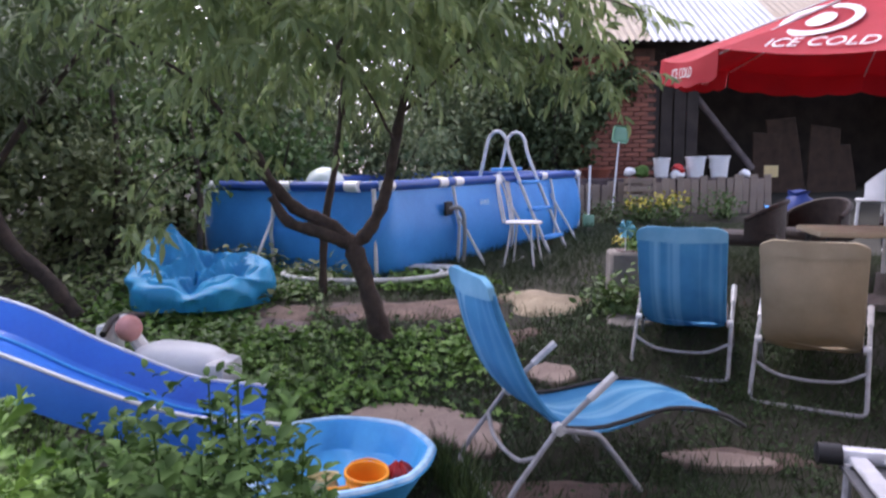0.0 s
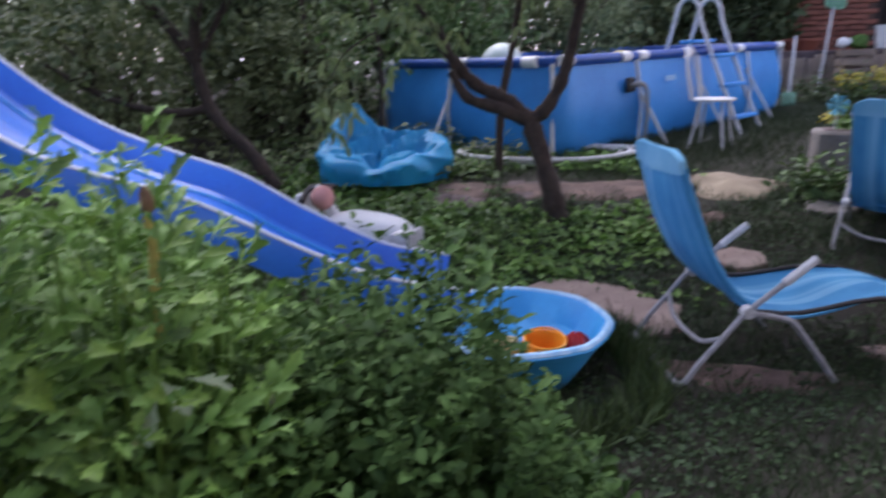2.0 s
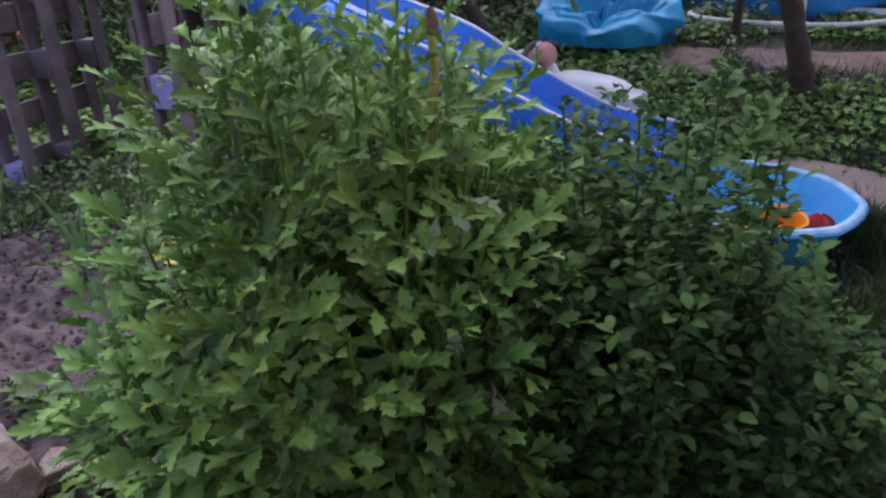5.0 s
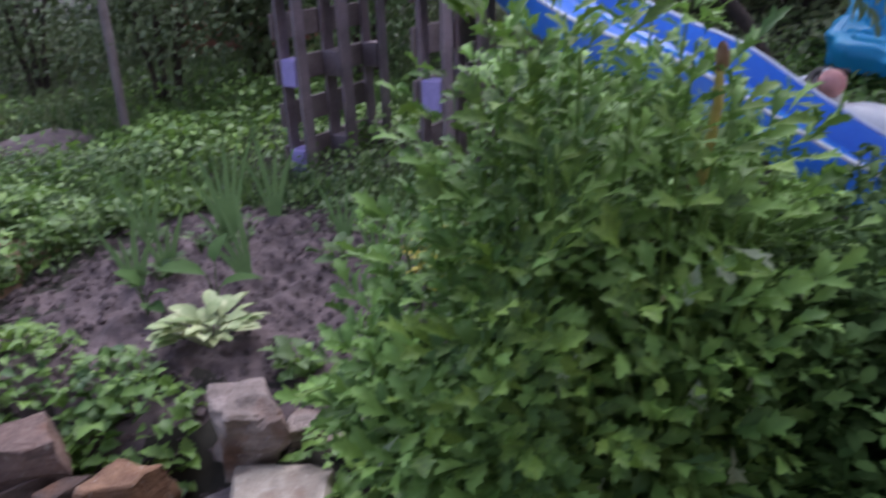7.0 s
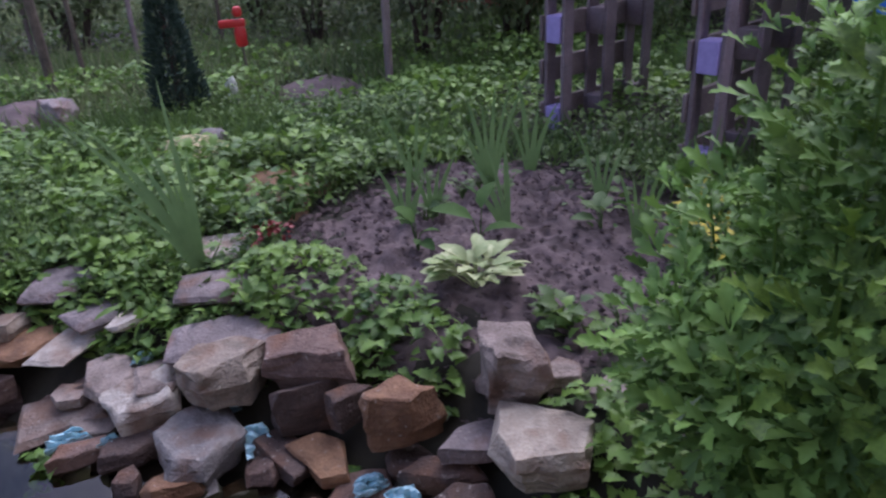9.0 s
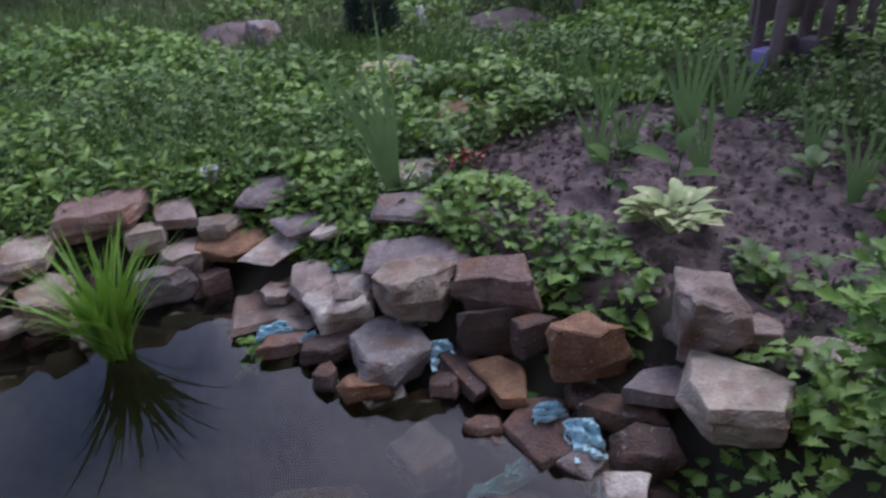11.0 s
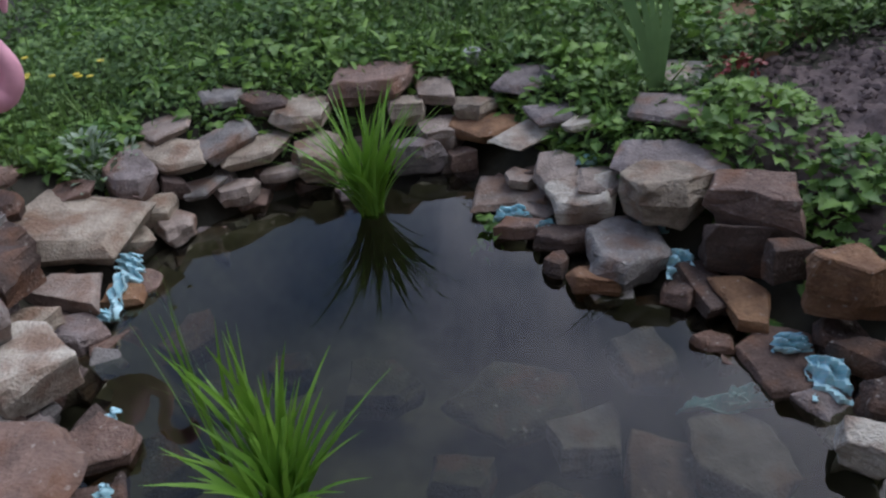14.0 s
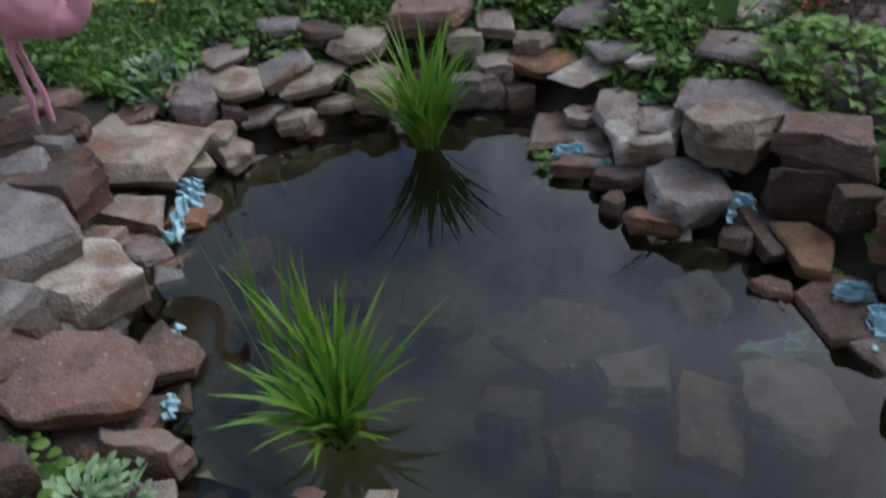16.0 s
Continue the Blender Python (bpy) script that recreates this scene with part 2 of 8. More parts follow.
M["stalk"] = mat("stalk", (0.62, 0.50, 0.14), (0.42, 0.32, 0.08), 0.6, 20, 80, 0.1)
M["leaf_under"] = mat("leaf_under", (0.40, 0.48, 0.30), (0.22, 0.30, 0.16), 0.6, 20, 80, 0.1, objrand=0.4, through=0.15)
M["leaf_cream"] = mat("leaf_cream", (0.58, 0.60, 0.32), (0.12, 0.23, 0.05), 0.5, 25, 60, 0.05, island=0.5, through=0.15)
M["leaf_yellow"] = mat("leaf_yellow", (0.70, 0.55, 0.05), (0.36, 0.32, 0.04), 0.5, 6, 60, 0.05, island=0.5)
M["leaf_red"] = mat("leaf_red", (0.30, 0.035, 0.04), (0.10, 0.03, 0.02), 0.5, 6, 60, 0.05, island=0.6)
M["leaf_clover"] = mat("leaf_clover", (0.065, 0.12, 0.035), (0.015, 0.035, 0.012), 0.6, 2, 30, 0.05, island=0.7, through=0.15)
M["lawn"] = mat("lawn", (0.05, 0.08, 0.025), (0.014, 0.026, 0.010), 0.7, 1.2, 20, 0.0, island=0.7, through=0.1)
M["grass"] = mat("grass", (0.095, 0.15, 0.042), (0.022, 0.042, 0.015), 0.6, 1.2, 20, 0.0, island=0.7, through=0.15)
M["conifer"] = mat("conifer", (0.045, 0.085, 0.06), (0.018, 0.04, 0.03), 0.7, 6, 50, 0.1, island=0.5)
M["bark"] = mat("bark", (0.075, 0.05, 0.038), (0.022, 0.016, 0.013), 0.85, 14, 90, 0.9)
M["bark_brown"] = mat("bark_brown", (0.075, 0.042, 0.026), (0.03, 0.018, 0.013), 0.9, 5, 60, 0.4)
M["bark_grey"] = mat("bark_grey", (0.15, 0.12, 0.09), (0.05, 0.04, 0.032), 0.85, 14, 90, 0.8)
M["soil"] = mat("soil", (0.175, 0.128, 0.124), (0.05, 0.036, 0.036), 0.95, 9, 60, 1.0)
M["dry"] = mat("dry", (0.26, 0.15, 0.08), (0.10, 0.06, 0.035), 0.9, 9, 60, 0.8)
M["white_paint"] = mat("white_paint", (0.74, 0.74, 0.74), (0.52, 0.52, 0.52), 0.4, 12, 90, 0.05)
M["grey_tube"] = mat("grey_tube", (0.40, 0.40, 0.42), (0.22, 0.21, 0.21), 0.45, 18, 90, 0.06)
M["grip"] = mat("grip", (0.66, 0.65, 0.65), (0.45, 0.44, 0.44), 0.5, 18, 90, 0.06)
M["pool_blue"] = mat("pool_blue", (0.04, 0.31, 0.74), (0.024, 0.22, 0.60), 0.42, 2.5, 30, 0.12)
M["pool_dark"] = mat("pool_dark", (0.02, 0.09, 0.36), (0.012, 0.06, 0.26), 0.4, 3, 30, 0.1)
M["tarp"] = mat("tarp", (0.02, 0.38, 0.68), (0.01, 0.24, 0.50), 0.42, 4, 70, 0.15, through=0.12)
M["slide"] = mat("slide", (0.03, 0.19, 0.64), (0.02, 0.12, 0.50), 0.36, 3, 60, 0.01, coat=0.2)
M["basin"] = mat("basin", (0.05, 0.40, 0.74), (0.03, 0.27, 0.60), 0.42, 5, 60, 0.06)
M["basin_rim"] = mat("basin_rim", (0.56, 0.74, 0.86), (0.14, 0.42, 0.70), 0.55, 17, 60, 0.06)
M["orange"] = mat("orange", (0.95, 0.36, 0.025), (0.82, 0.27, 0.02), 0.4, 6, 60, 0.03, through=0.1)
M["cream_plastic"] = mat("cream_plastic", (0.75, 0.60, 0.30), (0.55, 0.42, 0.2), 0.45, 6, 60, 0.03, through=0.1)
M["red_plastic"] = mat("red_plastic", (0.55, 0.03, 0.025), (0.35, 0.02, 0.02), 0.4, 6, 60, 0.03)
M["white_plastic"] = mat("white_plastic", (0.84, 0.84, 0.84), (0.68, 0.68, 0.68), 0.4, 5, 60, 0.03)
M["dark_plastic"] = mat("dark_plastic", (0.02, 0.02, 0.022), (0.012, 0.012, 0.013), 0.5, 6, 60, 0.05)
M["green_plastic"] = mat("green_plastic", (0.30, 0.55, 0.38), (0.22, 0.42, 0.28), 0.45, 6, 60, 0.03, through=0.15)
M["sling_beige"] = mat("sling_beige", (0.58, 0.48, 0.34), (0.38, 0.30, 0.20), 0.8, 5, 220, 0.15, through=0.25)
M["hose"] = mat("hose", (0.36, 0.36, 0.35), (0.2, 0.2, 0.19), 0.5, 10, 90, 0.1)
M["concrete"] = mat("concrete", (0.26, 0.23, 0.21), (0.13, 0.115, 0.105), 0.9, 9, 80, 0.6)
M["paver"] = mat("paver", (0.36, 0.27, 0.22), (0.20, 0.145, 0.12), 0.9, 5, 60, 0.5)
M["sand"] = mat("sand", (0.36, 0.29, 0.20), (0.20, 0.155, 0.11), 0.95, 6, 90, 0.8)
M["mortar"] = mat("mortar", (0.16, 0.09, 0.07), (0.08, 0.05, 0.04), 0.95, 6, 50, 0.6)
M["brick"] = mat("brick", (0.40, 0.15, 0.10), (0.17, 0.065, 0.048), 0.9, 5, 50, 0.5, objrand=0.5)
M["roof_metal"] = mat("roof_metal", (0.46, 0.48, 0.50), (0.28, 0.28, 0.28), 0.5, 1.2, 18, 0.05, metal=0.3)
M["roof_rust"] = mat("roof_rust", (0.42, 0.35, 0.28), (0.36, 0.28, 0.2), 0.65, 1.5, 18, 0.05, metal=0.1)
M["old_wood"] = mat("old_wood", (0.26, 0.21, 0.205), (0.11, 0.085, 0.083), 0.85, 5, 70, 0.4)
M["picket"] = mat("picket", (0.36, 0.28, 0.22), (0.20, 0.15, 0.12), 0.85, 5, 60, 0.3, objrand=0.3)
M["purple_wood"] = mat("purple_wood", (0.27, 0.215, 0.235), (0.12, 0.092, 0.10), 0.8, 6, 70, 0.35)
M["purple_paint"] = mat("purple_paint", (0.42, 0.35, 0.66), (0.26, 0.21, 0.46), 0.7, 9, 70, 0.2)
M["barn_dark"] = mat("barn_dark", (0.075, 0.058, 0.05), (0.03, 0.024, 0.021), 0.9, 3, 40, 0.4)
M["rattan"] = mat("rattan", (0.045, 0.03, 0.026), (0.018, 0.012, 0.011), 0.6, 20, 120, 0.5)
M["umbrella"] = mat("umbrella", (0.58, 0.035, 0.055), (0.44, 0.022, 0.035), 0.7, 2, 150, 0.08, through=0.35)
M["white_print"] = mat("white_print", (0.80, 0.78, 0.78), (0.66, 0.64, 0.64), 0.7, 5, 90, 0.0)
M["flamingo"] = mat("flamingo", (0.80, 0.42, 0.50), (0.66, 0.30, 0.39), 0.5, 12, 60, 0.15)
M["blue_bag"] = mat("blue_bag", (0.02, 0.05, 0.22), (0.012, 0.03, 0.14), 0.5, 5, 60, 0.2)
M["terracotta"] = mat("terracotta", (0.30, 0.09, 0.055), (0.18, 0.05, 0.035), 0.8, 6, 60, 0.2)
M["silver"] = mat("silver", (0.66, 0.66, 0.70), (0.42, 0.42, 0.45), 0.42, 14, 90, 0.08, metal=0.35)
STONE = {
    "p": ((0.419, 0.339, 0.289), (0.140, 0.105, 0.086)), "g": ((0.326, 0.301, 0.284), (0.116, 0.105, 0.098)),
    "r": ((0.279, 0.184, 0.147), (0.084, 0.053, 0.043)), "t": ((0.493, 0.422, 0.333), (0.167, 0.126, 0.096)),
    "d": ((0.126, 0.087, 0.073), (0.047, 0.033, 0.029)), "w": ((0.690, 0.640, 0.550), (0.260, 0.204, 0.162)),
    "o": ((0.344, 0.194, 0.103), (0.130, 0.066, 0.039)), "v": ((0.326, 0.276, 0.265), (0.112, 0.089, 0.085)), "s": ((0.140, 0.121, 0.078), (0.047, 0.044, 0.029)),
}
def stone_material(key, a, b):
    """Sandstone: mottled grain, thin layers, rusty stains and pale lichen specks."""
    m = mat("stone_" + key, a, b, 0.78, 14, 110, 1.6, objrand=0.22, spec=0.35)
    n, l, p = tree_of(m)
    old = p.inputs["Base Color"].links[0].from_socket
    co, info = n.new("ShaderNodeTexCoord"), n.new("ShaderNodeObjectInfo")
    shift = n.new("ShaderNodeVectorMath")
    shift.operation = 'MULTIPLY_ADD'
    l.new(info.outputs["Random"], shift.inputs[0])
    shift.inputs[1].default_value = (31, 17, 7)
    l.new(co.outputs["Object"], shift.inputs[2])
    last = old
    for kind, scale, lo, hi, amount, tint in (("layer", 1.0, 0.50, 0.66, 0.45, tuple(0.55 * c for c in b)), ("stain", 7.5, 0.50, 0.66, 0.62, (0.17, 0.078, 0.04)), ("soil", 13.0, 0.56, 0.72, 0.45, (0.045, 0.034, 0.028)), ("speck", 55.0, 0.64, 0.72, 0.45, (0.46, 0.42, 0.37))):
        tex, ramp, mul, mix = n.new("ShaderNodeTexNoise"), n.new("ShaderNodeMapRange"), n.new("ShaderNodeMath"), n.new("ShaderNodeMix")
        tex.inputs["Scale"].default_value, tex.inputs["Detail"].default_value = scale, 5
        src = shift.outputs[0]
        if kind == "layer":
            flatten = n.new("ShaderNodeVectorMath")
            flatten.operation = 'MULTIPLY'
            flatten.inputs[1].default_value = (5, 5, 60)
            l.new(src, flatten.inputs[0])
            src = flatten.outputs[0]
        l.new(src, tex.inputs["Vector"])
        ramp.inputs["From Min"].default_value, ramp.inputs["From Max"].default_value = lo, hi
        l.new(tex.outputs["Fac"], ramp.inputs["Value"])
        mul.operation = 'MULTIPLY'
        mul.inputs[1].default_value = amount
        l.new(ramp.outputs["Result"], mul.inputs[0])
        mix.data_type = 'RGBA'
        l.new(mul.outputs[0], mix.inputs["Factor"])
        l.new(last, mix.inputs["A"])
        mix.inputs["B"].default_value = (*tint, 1)
        last = mix.outputs["Result"]
    l.new(last, p.inputs["Base Color"])
    return m


for key, (a, b) in STONE.items():
    M["stone_" + key] = stone_material(key, a, b)


# ---- the ground, with the slope to the pool and the hollow of the pond ----
POND = np.array([(-0.72, -0.55), (-0.74, -1.10), (-0.80, -1.42), (-0.98, -1.60), (-1.19, -1.80), (-1.50, -1.95), (-1.78, -2.01), (-1.97, -1.94), (-2.17, -1.75),
                 (-2.35, -1.50), (-2.47, -1.12), (-2.19, -0.89), (-2.02, -0.69), (-1.89, -0.55), (-1.78, -0.28), (-1.60, -0.14), (-1.45, 0.04), (-1.15, 0.12), (-0.85, -0.10)])


def step(a, b, v):
    u = np.clip((v - a) / (b - a), 0, 1)
    return u * u * (3 - 2 * u)


def pond_dist(x, y):
    """Metres from the water's edge, negative inside."""
    x, y = np.asarray(x, float), np.asarray(y, float)
    best, inside = np.full(x.shape, 1e9), np.zeros(x.shape, bool)
    for (ax, ay), (bx, by) in zip(POND, np.roll(POND, -1, 0)):
        dx, dy = bx - ax, by - ay
        t = np.clip(((x - ax) * dx + (y - ay) * dy) / (dx * dx + dy * dy), 0, 1)
        best = np.minimum(best, np.hypot(x - ax - t * dx, y - ay - t * dy))
        cross = (ay > y) != (by > y)
        inside ^= cross & (x < dx * (y - ay) / (dy if dy else 1e-9) + ax)
    return np.where(inside, -best, best)


def waves(x, y, s):
    return np.sin(x * 1.7 * s + 1.3) * np.cos(y * 1.3 * s + 0.4) + 0.6 * np.sin(x * 2.9 * s - y * 2.3 * s) + 0.4 * np.cos(y * 4.1 * s + x * 1.1 * s)


def ground_z(x, y):
    x, y = np.asarray(x, float), np.asarray(y, float)
    z = 0.22 + 0.45 * step(2.8, 6.2, y) + (0.035 * np.clip(y - 6, 0, 3.5) + 0.119 * np.clip(y - 9.5, 0, 3.07)) * step(-6, 0, x) + 0.06 * step(-1.2, -2.6, x)
    z = z + 0.012 * waves(x, y, 1.6) + 0.25 * step(7, 30, np.hypot(x, y))
    d = pond_dist(x, y)
    bank = -0.03 + 0.25 * step(0.0, 0.45, d) - 0.075 * step(0.0, 0.08, d) * step(0.50, 0.34, d)
    hole = -0.03 - 0.50 * step(0.0, 0.26, -d)
    w = step(0.65, 0.30, d)
    return np.where(d < 0, hole, z * (1 - w) + bank * w)


def axis(lo, hi, fine, far):
    a = [lo]
    while a[-1] < hi:
        a.append(a[-1] + fine)
    s = fine
    while a[-1] < far:
        s *= 1.25
        a.append(a[-1] + s)
    s, left = fine, [a[0]]
    while left[-1] > -far:
        s *= 1.25
        left.append(left[-1] - s)
    return np.array(left[:0:-1] + a)


gx, gy = axis(-4.0, 2.6, 0.05, 700), axis(-3.2, 6.5, 0.05, 700)
X, Y = np.meshgrid(gx, gy, indexing="ij")
Z = ground_z(X, Y)
idx = np.arange(X.size).reshape(X.shape)
quads = np.stack([idx[:-1, :-1], idx[1:, :-1], idx[1:, 1:], idx[:-1, 1:]], -1).reshape(-1, 4)
me = bpy.data.meshes.new("ground")
me.from_pydata(np.stack([X, Y, Z], -1).reshape(-1, 3), [], quads)
M["ground"] = mat("ground", (0.042, 0.038, 0.024), (0.018, 0.016, 0.012), 0.95, 1.6, 30, 0.8)
me.materials.append(M["ground"])
me.polygons.foreach_set("use_smooth", np.ones(len(quads), bool))
tagged(new("ground", me), "dark garden earth with thin grass, sloping up to the pool", "ground", kind="structure")


def gz(x, y):
    return float(ground_z(np.array([x]), np.array([y]))[0])


# ---- water and the lining of the pond ----
def water_material():
    m = bpy.data.materials.new("pond_water")
    n, l, p = tree_of(m)
    a, b = n.new("ShaderNodeBsdfTransparent"), n.new("ShaderNodeBsdfGlossy")
    mix, fres, bump, noi, co = n.new("ShaderNodeMixShader"), n.new("ShaderNodeFresnel"), n.new("ShaderNodeBump"), n.new("ShaderNodeTexNoise"), n.new("ShaderNodeTexCoord")
    a.inputs["Color"].default_value = (0.46, 0.48, 0.37, 1)
    b.inputs["Roughness"].default_value = 0.02
    fres.inputs["IOR"].default_value = 1.58
    noi.inputs["Scale"].default_value = 3
    bump.inputs["Strength"].default_value, bump.inputs["Distance"].default_value = 0.012, 0.01
    l.new(co.outputs["Object"], noi.inputs["Vector"])
    l.new(noi.outputs["Fac"], bump.inputs["Height"])
    l.new(bump.outputs["Normal"], b.inputs["Normal"])
    l.new(bump.outputs["Normal"], fres.inputs["Normal"])
    l.new(fres.outputs[0], mix.inputs[0])
    l.new(a.outputs[0], mix.inputs[1])
    l.new(b.outputs[0], mix.inputs[2])
    l.new(mix.outputs[0], n["Material Output"].inputs["Surface"])
    return m


bm = bmesh.new()
wide = POND + unit(POND - POND.mean(0)) * 0.10
bm.faces.new([bm.verts.new((x, y, 0)) for x, y in wide[::-1]])
bmesh.ops.triangulate(bm, faces=bm.faces[:])
water = finish("pond_water", bm, water_material())
water.visible_shadow = False
tagged(water, "still dark pond water that mirrors the evening sky", "water", kind="structure")


def liner_material():
    """Thin turquoise sheet printed with small pale tiles, brown with silt where it lies under water."""
    m = mat("pond_liner", (0.52, 0.76, 0.80), (0.26, 0.54, 0.64), 0.4, 9, 60, 0.3)
    n, l, p = tree_of(m)
    old = p.inputs["Base Color"].links[0].from_socket
    co, br, mix = n.new("ShaderNodeTexCoord"), n.new("ShaderNodeTexBrick"), n.new("ShaderNodeMix")
    br.inputs["Scale"].default_value, br.offset = 36, 0.0
    br.inputs["Brick Width"].default_value, br.inputs["Row Height"].default_value, br.inputs["Mortar Size"].default_value = 0.5, 0.5, 0.04
    br.inputs["Color1"].default_value = br.inputs["Color2"].default_value = (0, 0, 0, 1)
    br.inputs["Mortar"].default_value = (1, 1, 1, 1)
    l.new(co.outputs["Object"], br.inputs["Vector"])
    mix.data_type = 'RGBA'
    l.new(br.outputs["Color"], mix.inputs["Factor"])
    l.new(old, mix.inputs["A"])
    mix.inputs["B"].default_value = (0.50, 0.68, 0.74, 1)
    l.new(mix.outputs["Result"], p.inputs["Base Color"])
    return m


M["liner"] = liner_material()
M["silt"] = mat("silt", (0.15, 0.135, 0.085), (0.045, 0.04, 0.027), 0.95, 4, 25, 0.15)
near = (X > -3.2) & (X < -0.2) & (Y > -2.7) & (Y < 0.8)


def pond_sheet(name, lo, hi, lift, material, label):
    """A sheet over that part of the pond's hollow whose distance from the edge lies between lo and hi."""
    d = pond_dist(X, Y)
    ok = near & (d > lo) & (d < hi)
    keep = ok[:-1, :-1] & ok[1:, :-1] & ok[1:, 1:] & ok[:-1, 1:]
    q = quads.reshape(len(gx) - 1, len(gy) - 1, 4)[keep]
    used, back = np.unique(q, return_inverse=True)
    v = np.stack([X, Y, Z + lift + 0.008 * waves(X, Y, 14)], -1).reshape(-1, 3)[used]
    mesh = bpy.data.meshes.new(name)
    mesh.from_pydata(v, [], back.reshape(-1, 4))
    mesh.materials.append(material)
    return tagged(smooth(new(name, mesh), 60), label, "pond bed", kind="structure")


pond_sheet("pond_bed", -5, 0.03, 0.03, M["silt"], "brown silt on the sides and bottom of the pond")
liner = thing("pond_liner", (-1.6, -1.0, 0.0), "crumpled turquoise pond liner, printed with pale tiles, showing between stones", "pond liner")


def liner_fold(x, y, z, w, l, yaw, tilt=35):
    """A crumpled flap of the liner between two stones."""
    bm = bmesh.new()
    k = x * 37 + y * 11
    sheet(bm, lambda u, v: ((u - 0.5) * w * (1 - 0.45 * v), (v - 0.5) * l, 0.018 * math.sin(11 * u + k) * math.cos(5 * v) + 0.014 * math.sin(17 * v + 7 * u + k)), 10, 12)
    thicken(bm, 0.003)
    ob = part("fold", bm, M["liner"], liner)
    ob.matrix_world = pose(x, y, z, tilt, 0, yaw)


# ---- stones ----
def stone_mesh(bm, size, seed, flat=0.0, cuts=7):
    """A quarried rock: a many-sided block with a flat split top, broken sides in layers and worn edges."""
    r = random.Random(seed)
    n = r.choice((4, 5, 5, 6))
    turn = r.uniform(0, 6.28) if n > 4 else 0.785 + r.uniform(-0.3, 0.3)
    slope, way = r.uniform(0.0, 0.16), r.uniform(0, 6.28)
    pts = []
    for k in range(n):
        a = turn + 2 * math.pi * (k + r.uniform(-0.22, 0.22)) / n
        c, d = math.cos(a), math.sin(a)
        q = 0.5 / (abs(c) ** 3 + abs(d) ** 3) ** 0.333 * r.uniform(0.80, 1.08)
        for z, inset in ((-0.5, r.uniform(0.72, 0.98)), (r.uniform(-0.15, 0.25), r.uniform(0.98, 1.06)), (0.5 - slope * (1 + math.cos(a - way)) - r.uniform(0, 0.06), r.uniform(0.74, 1.0))):
            pts.append((c * q * inset, d * q * inset, z))
    for p in pts:
        bm.verts.new(p)
    bmesh.ops.convex_hull(bm, input=bm.verts[:])
    bmesh.ops.delete(bm, geom=[v for v in bm.verts if not v.link_faces], context='VERTS')
    bmesh.ops.dissolve_limit(bm, angle_limit=radians(9), verts=bm.verts[:], edges=bm.edges[:])
    for i in range(3):
        lo, hi = min(v.co[i] for v in bm.verts), max(v.co[i] for v in bm.verts)
        for v in bm.verts:
            v.co[i] = (v.co[i] - (lo + hi) / 2) / (hi - lo)
    bmesh.ops.scale(bm, vec=size, verts=bm.verts[:])
    bmesh.ops.bevel(bm, geom=bm.edges[:], offset=min(size) * r.uniform(0.015, 0.045), segments=1, affect='EDGES')
    bmesh.ops.triangulate(bm, faces=bm.faces[:])
    for _ in range(2):
        long = [e for e in bm.edges if e.calc_length() > max(0.028, max(size) * 0.13)]
        bmesh.ops.subdivide_edges(bm, edges=long, cuts=1)
        bmesh.ops.triangulate(bm, faces=[f for f in bm.faces if len(f.verts) > 3])
    off = Vector((seed * 0.37, seed * 0.11, 0))
    low = min(size)
    for v in bm.verts:
        out = Vector((v.co.x, v.co.y, 0)).normalized()
        side = min(1.0, math.hypot(v.co.x / size[0], v.co.y / size[1]) * 2.2) ** 3
        v.co += Vector(noise.noise_vector(v.co * 13 + off)) * low * 0.11 + Vector(noise.noise_vector(v.co * 36 + off)) * min(low * 0.05, 0.0045)
        v.co += out * side * min(0.011, low * 0.10) * noise.noise((v.co.x * 4 + seed, v.co.y * 4, v.co.z * 75))


STONE_WORDS = {"p": "pinkish tan", "g": "grey", "r": "rust-brown", "t": "tan", "d": "dark brown", "w": "pale cream", "o": "orange-brown", "v": "mauve-grey", "s": "silt-covered"}
stone_count = 0
LAID = []


def stone(x, y, z, sx, sy, sz, yaw, tone, tx=0, ty=0, cuts=7, flat=0.0, word="sandstone laid at the edge of the pond", group="stones round the pond"):
    """One rock with its centre at x, y, z, sx by sy by sz, turned by yaw and tilted by tx, ty degrees."""
    global stone_count
    stone_count += 1
    bm = bmesh.new()
    stone_mesh(bm, (sx * 1.10, sy * 1.20, sz * 1.22), stone_count * 13 + 5, flat, cuts)
    ob = finish("stone", bm, M["stone_" + tone], 20)
    LAID.append((x, y, 0.36 * min(sx, sy) + 0.10 * max(sx, sy)))
    if not (tx or ty):
        lean = random.Random(stone_count)
        tx, ty = lean.uniform(-7, 7), lean.uniform(-7, 7)
    ob.matrix_world = pose(x, y, max(z, gz(x, y) + 0.15 * sz) if pond_dist(x, y) > 0.35 else z, tx, ty, yaw)
    form = "flat" if sz < 0.45 * min(sx, sy) else "blocky"
    return tagged(ob, f"{form} {STONE_WORDS[tone]} {word}", "stone", group)

